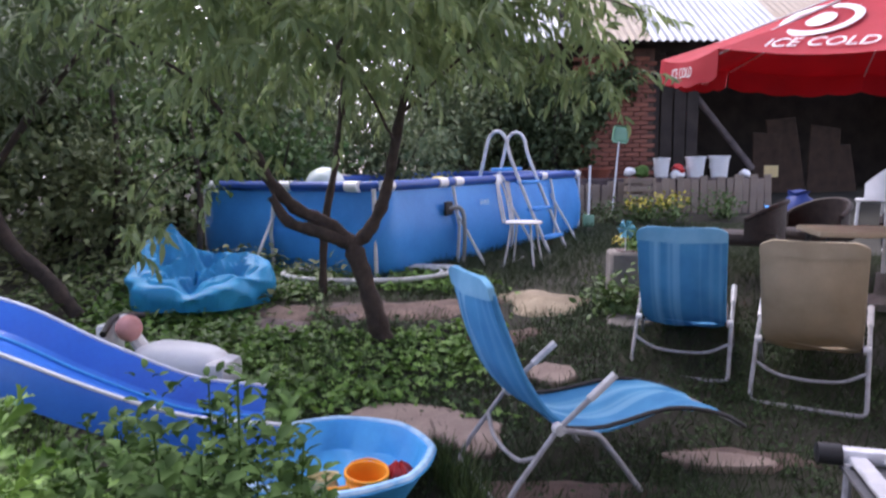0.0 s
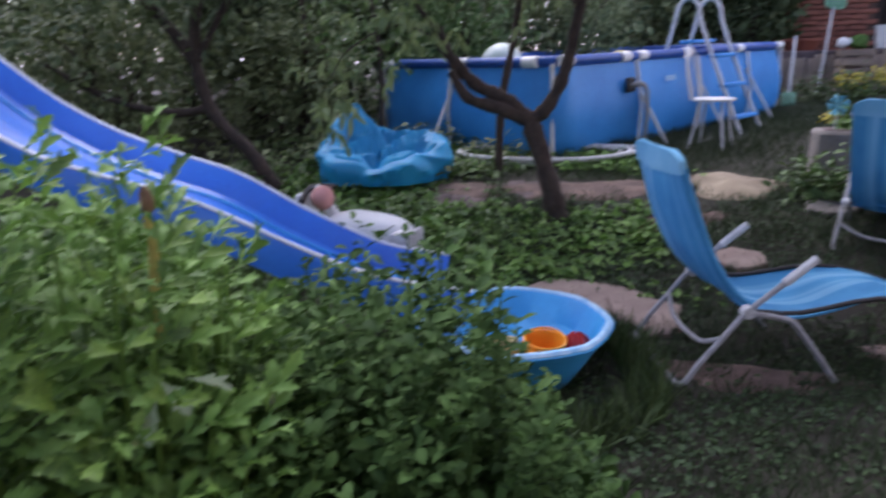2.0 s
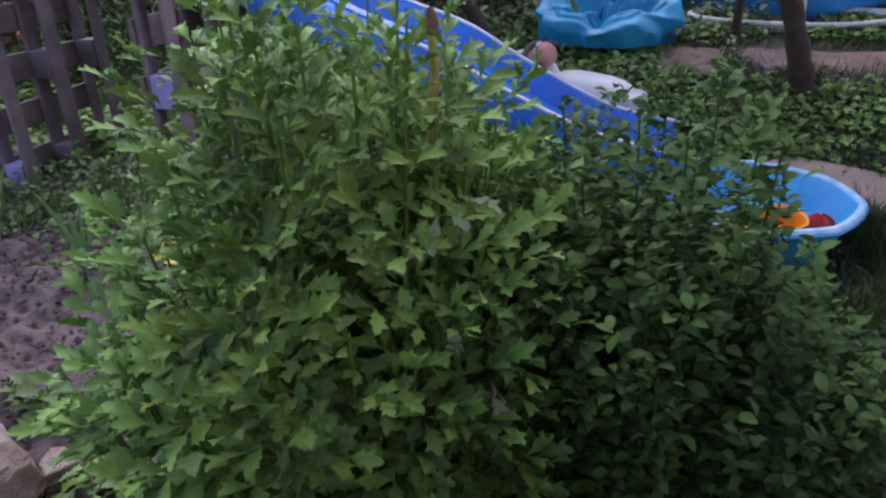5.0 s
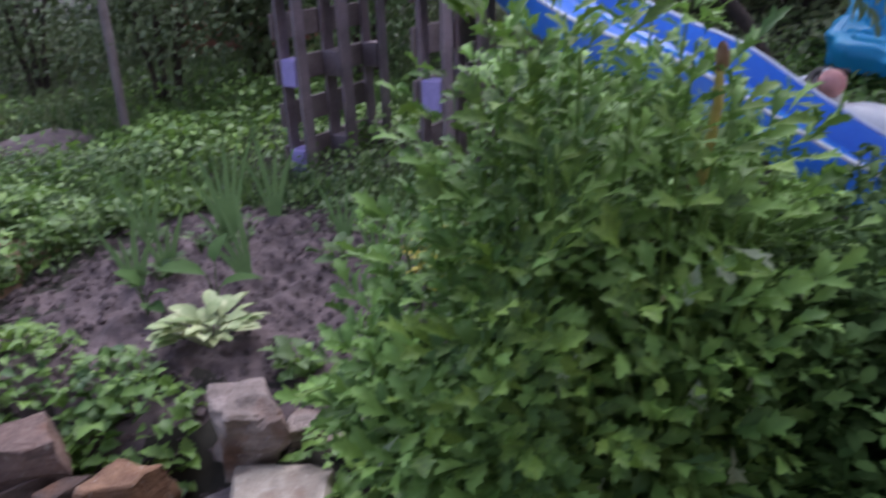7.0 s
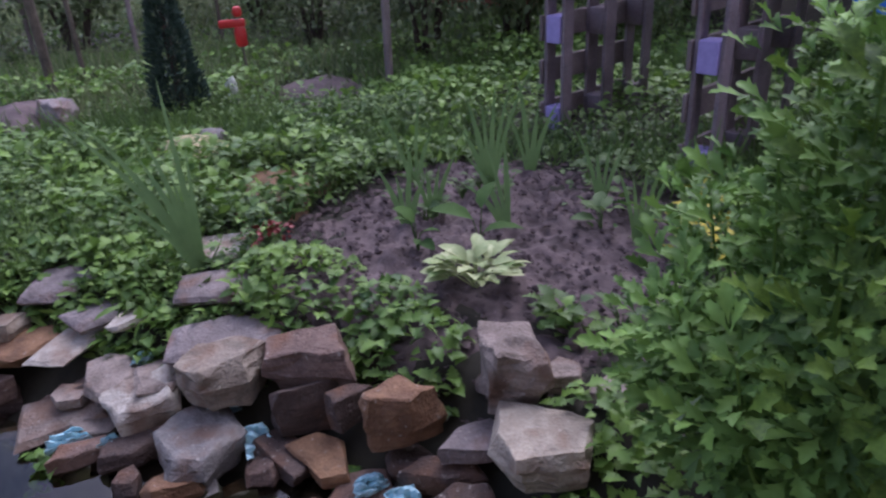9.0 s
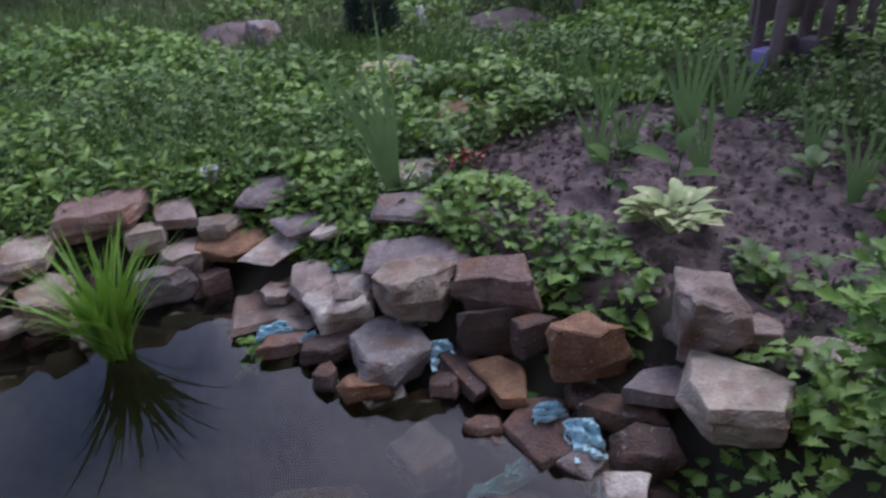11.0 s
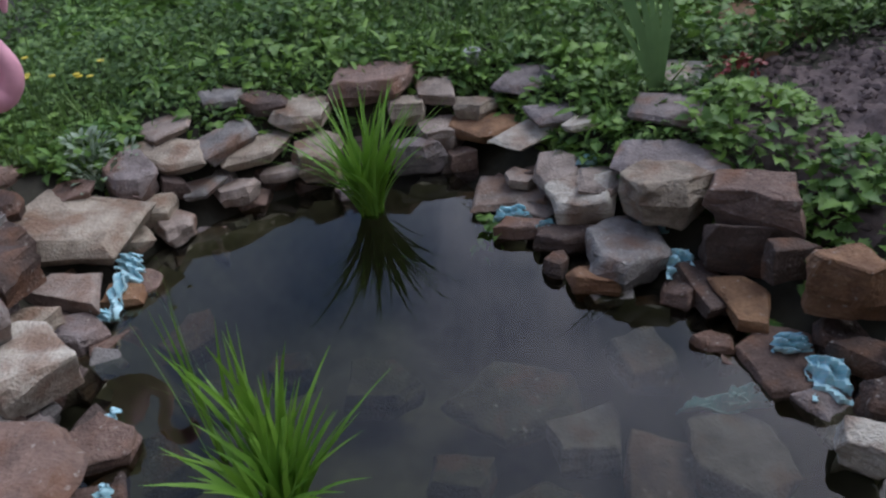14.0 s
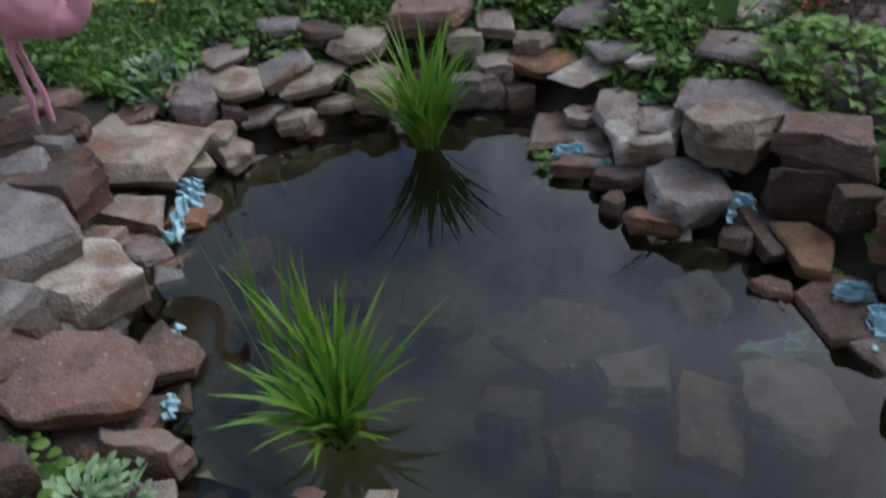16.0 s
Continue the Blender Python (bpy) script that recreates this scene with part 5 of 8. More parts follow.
M["slat_gap_dark"] = mat("slat_gap_dark", (0.11, 0.11, 0.12), (0.06, 0.06, 0.065), 0.5, 6, 60, 0.1)


def folded_bed():
    """Grey metal camp bed lying folded on the grass, its slats upward."""
    x, y = 1.56, 1.84
    b = thing("metal_bench", (x, y, gz(x, y)), "grey slatted metal bench with a silver end rail", "bench", rz=-14)
    for k in range(7):
        bm = bmesh.new()
        box(bm, (-0.30 + 0.10 * k, 0, 0.40), (0.058, 0.50, 0.02), bevel=0.006)
        part("slat", bm, M["silver"], b)
    # added dark sheet: gives the gaps between the slats their shade
    bm = bmesh.new()
    box(bm, (0, 0, 0.372), (0.70, 0.50, 0.012), bevel=0.003)
    part("under_sheet", bm, M["slat_gap_dark"], b, "dark sheet put in for the shade between the slats")
    for yy in (0.26, -0.26):
        bm = bmesh.new()
        box(bm, (0, yy, 0.405), (0.74, 0.05, 0.05), bevel=0.012, seg=2)
        part("end_rail", bm, M["silver"], b, "silver painted end rail")
    bm = bmesh.new()
    lathe(bm, [(0.0, -0.04), (0.035, -0.035), (0.035, 0.035), (0.0, 0.04)], 12)
    ob = part("rail_cap", bm, M["dark_plastic"], b, "dark end cap")
    ob.matrix_local = pose(-0.38, 0.26, 0.405, 0, 90, 0)
    for sx in (-0.33, 0.33):
        for sy in (-0.22, 0.22):
            tube_part("leg", [(sx, sy, 0.39), (sx * 1.03, sy * 1.03, 0.0)], 0.014, M["grey_tube"], b)


folded_bed()


def parasol():
    """Red garden umbrella with a deep valance."""
    cx, cy, zr = 3.20, 5.10, 2.33
    u = thing("parasol", (cx, cy, gz(cx, cy)), "large red garden parasol with white lettering", "parasol")
    g0 = gz(cx, cy)
    base = pose(0, 0, zr - g0, 6, 2, 0)
    R, apex, n = 1.62, 0.66, 8
    off = 22.5
    tube_part("pole", [(0, 0, 0.02), (0, 0, zr - g0 + apex + 0.03)], 0.022, M["white_paint"], u)
    bm = bmesh.new()
    lathe(bm, [(0.0, 0.0), (0.24, 0.0), (0.24, 0.05), (0.06, 0.09), (0.05, 0.25), (0.0, 0.25)], 24)
    part("base", bm, M["concrete"], u)
    pts = [Vector((R * math.cos(radians(45 * k + off)), R * math.sin(radians(45 * k + off)), 0)) for k in range(n)]
    top = Vector((0, 0, apex))
    # the panel that faces the lawn; its own valance and the next are folded up
    kk = max(range(n), key=lambda k: ((pts[k] + pts[(k + 1) % n]) / 2).normalized().dot(Vector((-0.42, -0.9, 0))))
    for k in range(n):
        a, b = pts[k], pts[(k + 1) % n]
        tube_part("rib", [base @ (top * 0.96), base @ (a * 0.99 + Vector((0, 0, -0.03)))], 0.006, M["white_paint"], u)
        bm = bmesh.new()

        def f(s, t):
            e = a.lerp(b, s)
            q = top.lerp(e, t)
            q.z -= 0.05 * math.sin(math.pi * s) * t + 0.04 * math.sin(math.pi * t)
            return q
        sheet(bm, f, 8, 10)
        thicken(bm, 0.002)
        ob = part("panel", bm, M["umbrella"], u, "red cloth panel")
        ob.matrix_local = base
        if k in (kk, (kk + 1) % n):
            continue
        bm = bmesh.new()

        def g(s, t):
            e = a.lerp(b, s)
            out = Vector((e.x, e.y, 0)).normalized()
            return Vector((e.x, e.y, -0.05 * math.sin(math.pi * s))) + out * 0.02 * t * math.sin(9 * s + k) + Vector((0, 0, -(0.165 + 0.02 * abs(math.sin(4 * math.pi * s))) * t))
        sheet(bm, g, 16, 4)
        thicken(bm, 0.002)
        ob = part("valance", bm, M["umbrella"], u, "hanging red valance")
        ob.matrix_local = base

    def letters(text, size, m, name="lettering", tall=1.0):
        cu = bpy.data.curves.new(name, 'FONT')
        cu.body, cu.size, cu.extrude, cu.align_x = text, size, 0.001, 'CENTER'
        ob = new(name, cu)
        bpy.context.view_layer.update()
        me = bpy.data.meshes.new_from_object(ob.evaluated_get(bpy.context.evaluated_depsgraph_get()))
        bpy.data.objects.remove(ob)
        me.materials.append(M["white_print"])
        t = new(name, me)
        t.parent = u
        t.matrix_local = m @ Matrix.Diagonal((1, tall, 1, 1))
        tagged(t, "white printed lettering")

    def on_panel(k, t, lift):
        """A place on the panel k, t of the way from the top to the rim: x along the rim, y up the slope."""
        a, b = pts[k], pts[(k + 1) % n]
        mid = top.lerp((a + b) / 2, t)
        mid.z -= 0.05 * t + 0.04 * math.sin(math.pi * t)
        xa = (b - a).normalized()
        ya = (top - (a + b) / 2).normalized()
        za = xa.cross(ya)
        m = Matrix((xa, ya, za)).transposed().to_4x4()
        m.translation = mid + za * lift
        return base @ m
    letters("ICE COLD", 0.14, on_panel(kk, 0.93, 0.02) @ pose(-0.08, 0, 0), tall=1.5)
    bm = bmesh.new()
    ringp = [(0.21 * math.cos(a), 0.17 * math.sin(a), 0) for a in np.linspace(0, 2 * math.pi, 40)[:-1]]
    tube(bm, ringp, 0.028, 6, closed=True)
    lathe(bm, [(0.0, 0.004), (0.085, 0.004), (0.085, -0.004), (0.0, -0.004)], 20)
    for v in bm.verts:
        v.co.z *= 0.2
    ob = part("round_mark", bm, M["white_print"], u, "white printed ring and disc")
    ob.matrix_local = on_panel(kk, 0.60, 0.02) @ pose(-0.24, 0, 0) @ Matrix.Diagonal((1, 1.6, 1, 1))

    def on_valance(k, lift):
        a, b = pts[k], pts[(k + 1) % n]
        mid = (a + b) / 2
        out = mid.normalized()
        xa = (b - a).normalized()
        m = Matrix((xa, Vector((0, 0, 1)), xa.cross(Vector((0, 0, 1))))).transposed().to_4x4()
        m.translation = mid * 1.0 + out * lift + Vector((0, 0, -0.16))
        return base @ m
    far = (kk + 4) % n
    letters("SOLD HERE", 0.11, on_valance(far, -0.035))
    letters("ICE COLD", 0.10, on_valance((kk + 6) % n, -0.012))
    letters("ICE COLD", 0.10, on_valance((kk + 7) % n, 0.024))
    # dark slab stands in for the shade in the gap beneath the canopy
    bm = bmesh.new()
    box(bm, (0, 0, 0), (0.62, 0.01, 0.12), bevel=0.004)
    ob = part("patch", bm, M["barn_dark"], u, "dark slab put in for the shaded gap under the canopy")
    ob.matrix_local = on_valance(far, -0.045) @ pose(-0.15, 0.16, 0, 90, 0, 0)


parasol()


# ---- table and wicker chairs beside the house ----
def table_set():
    x, y = 2.95, 4.55
    t = thing("garden_table", (x, y, gz(x, y)), "garden table with a pale beige top", "table", rz=-15)
    bm = bmesh.new()
    box(bm, (0, 0, 0.71), (1.1, 0.7, 0.035), bevel=0.01, seg=2)
    part("tabletop", bm, M["sling_beige"], t)
    for sx in (-0.48, 0.48):
        for sy in (-0.28, 0.28):
            tube_part("leg", [(sx, sy, 0.70), (sx * 1.05, sy * 1.05, 0)], 0.018, M["dark_plastic"], t)

    def wicker(x, y, rz):
        c = thing("wicker_chair", (x, y, gz(x, y)), "dark brown wicker armchair", "chair", "wicker chairs at the table", rz=rz)
        bm = bmesh.new()
        box(bm, (0, 0, 0.36), (0.52, 0.50, 0.10), bevel=0.03, seg=2)
        part("seat", bm, M["rattan"], c)
        bm = bmesh.new()
        sheet(bm, lambda u, v: (0.30 * math.cos(math.pi * (0.95 * u + 0.525)) * 1.0, 0.30 * math.sin(math.pi * (0.95 * u + 0.525) - math.pi / 2) * 0 + 0.29 * math.sin(math.pi * (u - 0.5)), 0.36 + (0.16 + 0.14 * math.sin(math.pi * u)) * v), 18, 6)
        thicken(bm, 0.03)
        part("backrest", bm, M["rattan"], c)
        tube_part("top_roll", [(0.30 * math.cos(math.pi * (0.95 * u + 0.525)), 0.29 * math.sin(math.pi * (u - 0.5)), 0.36 + (0.16 + 0.14 * math.sin(math.pi * u))) for u in np.linspace(0, 1, 16)], 0.022, M["rattan"], c)
        for sx in (-0.2, 0.2):
            for sy in (-0.2, 0.2):
                tube_part("leg", [(sx, sy, 0.34), (sx * 1.1, sy * 1.1, 0)], 0.018, M["rattan"], c)
    wicker(2.45, 5.75, 150)
    wicker(3.15, 6.1, 200)
    wicker(3.75, 5.5, 250)


table_set()


# ---- the back of the yard: low fence of boards, buckets, barn ----
def yard_back():
    y0 = 10.75
    f = thing("board_edging", (3.4, y0, gz(3.4, y0) - 0.02), "low raised bed edged with upright weathered boards", "fence")
    z0 = gz(3.4, y0)
    bm = bmesh.new()
    box(bm, (0, 0.34, 0.27), (3.0, 0.60, 0.54), bevel=0.02)
    part("bed", bm, M["soil"], f, "dark earth behind the boards")
    r = random.Random(4)
    x = -1.45
    k = 0
    while x < 1.45:
        w = r.uniform(0.10, 0.15)
        gap = 0.5 < abs(x + 0.55) * 10 < 0.9
        h = r.uniform(0.50, 0.60) * (1 if x > -0.25 else 0.85)
        bm = bmesh.new()
        box(bm, (0, 0, h / 2), (w - 0.012, 0.03, h), bevel=0.006)
        ob = part("board", bm, M["picket"], f)
        ob.matrix_local = pose(x + w / 2, r.uniform(-0.01, 0.01), 0.0, 0, r.uniform(-2, 2), 0)
        x += w
    zt = z0 + 0.53

    def pail(x, y, r0, h, label, m=None, extra=None):
        t = thing("bucket", (x, y, zt), label, "bucket", "buckets on the raised bed", rz=x * 70)
        bm = bmesh.new()
        lathe(bm, [(0.0, 0.0), (r0 * 0.80, 0.0), (r0 * 0.97, h * 0.9), (r0 * 1.07, h * 0.9), (r0 * 1.07, h), (r0 * 0.95, h), (r0 * 0.78, 0.02), (0.0, 0.02)], 22)
        part("body", bm, m or M["white_plastic"], t)
        tube_part("handle", [(-r0, 0, h * 0.9), (-r0 * 0.8, -r0 * 0.6, h * 0.55), (0, -r0 * 1.12, h * 0.45), (r0 * 0.8, -r0 * 0.6, h * 0.55), (r0, 0, h * 0.9)], 0.006, M["white_plastic"], t, "", 6, 4)
    pail(3.27, y0 + 0.16, 0.125, 0.30, "white plastic bucket on the raised bed")
    pail(3.80, y0 + 0.18, 0.15, 0.32, "white plastic bucket with a thick rim and handle")
    pail(4.16, y0 + 0.16, 0.15, 0.33, "tall white plastic bucket on the raised bed")
    bm = bmesh.new()
    lathe(bm, [(0.0, 0.0), (0.16, 0.0), (0.24, 0.14), (0.25, 0.14), (0.25, 0.17), (0.22, 0.17), (0.15, 0.03), (0.0, 0.03)], 24)
    ob = finish("plant_bowl", bm, M["terracotta"])
    ob.location = (2.28, y0 + 0.25, zt - 0.02)
    tagged(ob, "terracotta plant bowl on the raised bed", "plant pot")
    bm = bmesh.new()
    box(bm, (0, 0, 0.09), (0.20, 0.05, 0.18), bevel=0.008)
    ob = finish("card_box", bm, M["cream_plastic"])
    ob.matrix_world = pose(4.98, y0 + 0.2, zt, 0, 0, -10)
    tagged(ob, "small cream card box on the raised bed", "box")
    bm = bmesh.new()
    bmesh.ops.create_icosphere(bm, subdivisions=3, radius=0.09)
    for v in bm.verts:
        v.co *= 1 + 0.25 * noise.noise(v.co * 14)
        v.co.z = max(-0.05, v.co.z * 0.8)
    ob = finish("crumpled_bag", bm, M["white_plastic"])
    ob.location = (4.58, y0 + 0.2, zt + 0.05)
    tagged(ob, "crumpled white plastic bag on the raised bed", "bag")
    for i, (px, pz, key, s, lab) in enumerate(((3.52, 0.10, "red_plastic", 0.10, "red crumpled cloth"), (3.50, 0.02, "white_plastic", 0.11, "pale crumpled cloth"), (2.95, 0.06, "leaf_mint", 0.12, "green and white crumpled cloth"), (2.78, 0.05, "white_plastic", 0.09, "pale crumpled cloth"))):
        bm = bmesh.new()
        bmesh.ops.create_icosphere(bm, subdivisions=3, radius=s)
        for v in bm.verts:
            v.co *= 1 + 0.4 * noise.noise(v.co * 12 + Vector((i * 9, 0, 0)))
            v.co.z *= 0.8
        ob = finish("cloth", bm, M[key])
        ob.location = (px, y0 + 0.12, zt + pz + 0.03)
        tagged(ob, lab + " on the raised bed", "cloth")
    # wooden crate in the bed's front
    c = thing("crate", (2.84, y0 - 0.22, gz(2.84, y0 - 0.2) - 0.01), "small crate of weathered boards", "crate")
    for k in range(5):
        bm = bmesh.new()
        box(bm, (0, 0, 0.06 + 0.12 * k), (0.42, 0.25, 0.08), bevel=0.006)
        part("board", bm, M["picket"], c)
    for sx in (-0.18, 0.18):
        bm = bmesh.new()
        box(bm, (sx, -0.13, 0.29), (0.04, 0.02, 0.58), bevel=0.004)
        part("upright", bm, M["picket"], c)
    # fly swatter, shovel
    s = thing("leaf_net", (2.40, y0 - 0.35, gz(2.40, y0 - 0.35)), "pale green leaf skimmer net on a white stick, leaning", "skimmer")
    tube_part("pole", [(0, 0, 0), (0.13, 0.2, 1.15)], 0.012, M["white_plastic"], s)
    bm = bmesh.new()
    box(bm, (0, 0, 0), (0.24, 0.02, 0.26), bevel=0.05, seg=3)
    ob = part("net", bm, M["green_plastic"], s, "pale green net head")
    ob.matrix_local = pose(0.16, 0.22, 1.26, 0, 8, 0)
    s = thing("toy_shovel", (1.92, 9.7, gz(1.92, 9.7)), "white shovel with a pale green blade standing by the pool", "shovel")
    tube_part("shaft", [(0, 0, 0.1), (0.02, 0.04, 0.86)], 0.016, M["white_plastic"], s)
    bm = bmesh.new()
    box(bm, (0, -0.01, 0.09), (0.16, 0.03, 0.18), bevel=0.012, seg=2)
    part("blade", bm, M["green_plastic"], s, "pale green plastic blade")
    # white armchair with a grey throw, blue sack
    a = thing("plastic_armchair", (5.75, 9.3, gz(5.75, 9.3)), "white plastic armchair with a grey blanket over its back", "chair", rz=200)
    bm = bmesh.new()
    box(bm, (0, 0, 0.42), (0.5, 0.5, 0.05), bevel=0.02, seg=2)
    part("seat", bm, M["white_plastic"], a)
    bm = bmesh.new()
    sheet(bm, lambda u, v: (0.30 * math.sin(math.pi * (u - 0.5)), 0.28 - 0.34 * (abs(u - 0.5) * 2) ** 3, 0.42 + 0.48 * v * (1 - 0.55 * (abs(u - 0.5) * 2) ** 3)), 16, 6)
    thicken(bm, 0.02)
    part("backrest", bm, M["white_plastic"], a)
    bm = bmesh.new()
    sheet(bm, lambda u, v: (0.22 * (u - 0.5) * 2, 0.30 + 0.05 * math.cos(v * 6.28), 0.95 - 0.22 * abs(v - 0.5) * 2 + 0.02 * math.sin(9 * u)), 10, 10)
    thicken(bm, 0.02)
    part("blanket", bm, M["grey_tube"], a, "grey blanket")
    for sx in (-0.22, 0.22):
        for sy in (-0.2, 0.2):
            tube_part("leg", [(sx, sy, 0.42), (sx * 1.1, sy * 1.1, 0)], 0.022, M["white_plastic"], a)
    for px, py, hh, key, lab in ((4.65, 9.35, 0.52, "blue_bag", "dark blue rubbish sack standing on the grass"), (4.40, 9.5, 0.30, "pool_blue", "bright blue plastic bag on the grass")):
        bm = bmesh.new()
        lathe(bm, [(0.0, 0.0), (0.20, 0.02), (0.24, hh * 0.3), (0.20, hh * 0.7), (0.10, hh * 0.9), (0.13, hh), (0.0, hh * 0.95)], 20)
        for v in bm.verts:
            v.co += Vector(noise.noise_vector(v.co * 6)) * 0.05
            v.co.z = max(0.0, v.co.z)
        ob = finish("sack", bm, M[key])
        ob.location = (px, py, gz(px, py))
        tagged(ob, lab, "sack")


yard_back()


def barn():
    """Open-fronted barn with a brick pier and a sheet-metal roof."""
    z0 = gz(4, 12)
    b = thing("barn", (2.2, 12.0, z0 - 0.05), "old open barn with a red brick pier and a sheet-metal roof", "barn")
    bm = bmesh.new()
    box(bm, (0.60, 0.30, 1.30), (1.26, 0.56, 2.60))
    core = part("pier", bm, M["mortar"], b, "brick pier with worn mortar")
    r = random.Random(9)
    bm = bmesh.new()
    box(bm, (0, 0, 0), (0.245, 0.06, 0.062), bevel=0.006)
    shared = None
    row = 0
    z = 0.45
    while z < 2.5:
        x = -0.02 + (0.125 if row % 2 else 0.0)
        while x < 1.26:
            if shared is None:
                ob = part("brick", bm, M["brick"], core)
                shared = ob.data
            else:
                ob = new("brick", shared)
                ob.parent = core
            ob.matrix_local = pose(x, 0.012 - r.uniform(0, 0.014), z, r.uniform(-1, 1), 0, r.uniform(-1.2, 1.2))
            x += 0.258
        z += 0.076
        row += 1
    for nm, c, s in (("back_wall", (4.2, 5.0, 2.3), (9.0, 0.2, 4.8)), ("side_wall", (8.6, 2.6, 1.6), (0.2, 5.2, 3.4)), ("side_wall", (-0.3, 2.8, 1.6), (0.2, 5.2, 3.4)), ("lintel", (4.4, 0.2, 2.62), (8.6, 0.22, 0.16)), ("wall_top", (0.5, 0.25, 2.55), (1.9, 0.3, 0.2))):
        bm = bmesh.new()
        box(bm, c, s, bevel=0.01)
        part(nm, bm, M["barn_dark"], b, "near-black boards")
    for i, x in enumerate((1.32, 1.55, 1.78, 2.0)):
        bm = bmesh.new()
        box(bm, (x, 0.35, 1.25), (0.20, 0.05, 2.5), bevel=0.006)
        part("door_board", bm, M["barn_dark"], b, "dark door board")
    tube_part("diagonal_beam", [(1.9, 0.9, 2.3), (3.4, 1.1, 0.6)], 0.06, M["old_wood"], b, "slanting beam")
    # roof sheets
    for k in range(9):
        bm = bmesh.new()

        def f(u, v):
            return (-1.3 + 1.15 * k + 1.17 * u, -0.55 + 5.6 * v, 2.62 + 0.06 * k * 0 + 0.62 * 5.6 * v + 0.018 * math.cos(u * 2 * math.pi * 9) + 0.006 * (k % 2))
        sheet(bm, f, 54, 6)
        thicken(bm, 0.004)
        part("roof_sheet", bm, M["roof_rust"] if k in (1, 4) else M["roof_metal"], b, "rust-stained corrugated sheet" if k in (1, 4) else "grey corrugated sheet")
    # brown boards leaning inside
    for k, (px, w, h, lean, turn) in enumerate(((5.9, 0.55, 1.25, 8, 4), (6.42, 0.60, 1.55, 10, -5), (7.0, 0.62, 1.40, 9, 7), (7.5, 0.45, 1.05, 12, -3))):
        bm = bmesh.new()
        box(bm, (0, 0, h / 2), (w, 0.03, h), bevel=0.006)
        ob = finish("leaning_board", bm, M["bark_brown"])
        ob.matrix_world = pose(px, 13.2 + 0.05 * k, z0 - 0.02, -lean, turn, 6)
        tagged(ob, "brown wooden board leaning in the dark barn", "board", "boards in the barn")
    # dark gable of the house behind
    h = thing("house", (3.6, 19.5, gz(3.6, 19.5)), "dark tall house behind the barn", "house")
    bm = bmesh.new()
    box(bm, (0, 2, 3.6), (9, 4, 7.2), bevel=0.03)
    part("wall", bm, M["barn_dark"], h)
    bm = bmesh.new()
    for s in (-1, 1):
        box(bm, (0, 2 + s * 1.35, 7.9), (9.6, 3.3, 0.15), m=None)
    part("roof", bm, M["terracotta"], h)


barn()


def light_block_house():
    """Unseen light block behind the walker, made as a rendered wall with window and eaves, never in view."""
    h = thing("light_block_house", (1.15, -1.6, 0.15), "unseen rendered house wall added behind the pond path to block light", "house")
    m = mat("render_coat", (0.42, 0.36, 0.30), (0.30, 0.25, 0.21), 0.9, 3, 60, 0.3)
    for nm, c, s in (("wall", (2.5, 0.0, 2.2), (5.0, 6.2, 4.4)), ("eaves", (2.4, 0.0, 4.5), (5.8, 7.0, 0.25))):
        bm = bmesh.new()
        box(bm, c, s, bevel=0.02)
        part(nm, bm, m if nm == "wall" else M["old_wood"], h)
    # the window is made up along with the blocking wall
    bm = bmesh.new()
    box(bm, (-0.02, 0.6, 1.7), (0.06, 1.2, 1.3), bevel=0.01)
    part("window_frame", bm, M["white_paint"], h, "added white window frame, out of view")
    bm = bmesh.new()
    box(bm, (-0.05, 0.6, 1.7), (0.02, 1.05, 1.15))
    part("pane", bm, mat("dark_pane", (0.03, 0.035, 0.04), (0.02, 0.02, 0.025), 0.08), h, "added dark window pane, out of view")


light_block_house()


# ================= trees and shrubs =================
def limb(name, pts, radii, material, parent, n=5, label=""):
    """A tapered branch along a bent line."""
    line = rounded(pts, n)
    k = np.linspace(0, len(radii) - 1, len(line))
    rad = [float(np.interp(q, range(len(radii)), radii)) * (1 + 0.10 * math.sin(i * 2.1) + 0.06 * math.sin(i * 5.3)) for i, q in enumerate(k)]
    bm = bmesh.new()
    tube(bm, line, rad, 10)
    for v in bm.verts:
        v.co += Vector(noise.noise_vector(v.co * 18)) * 0.006
    return part(name, bm, material, parent, label)


def shoots(starts, ways, lengths, per, leaf, droop=0.55):
    """Leafy shoots: each a bent twig with long leaves set alternately along it."""
    where, way, size = [], [], []
    for s, w, l in zip(starts, ways, lengths):
        t = np.linspace(0.12, 1, per)
        p = s + w * l * t[:, None] + np.array([0, 0, -droop]) * (l * t[:, None]) ** 2
        d = unit(w + np.array([0, 0, -2 * droop]) * (l * t[:, None]))
        side = unit(rng.normal(size=(per, 3)))
        where.append(p)
        way.append(unit(d * 0.55 + side * 0.75 + np.array([0, 0, -0.55])))
        size.append(leaf * rng.uniform(0.65, 1.2, per) * (1 - 0.35 * t))
    where, way, size = np.concatenate(where), np.concatenate(way), np.concatenate(size)
    up = unit(np.array([0, 0, 1.0]) + rng.normal(size=where.shape) * 0.5)
    return "lance", where, way, up, size


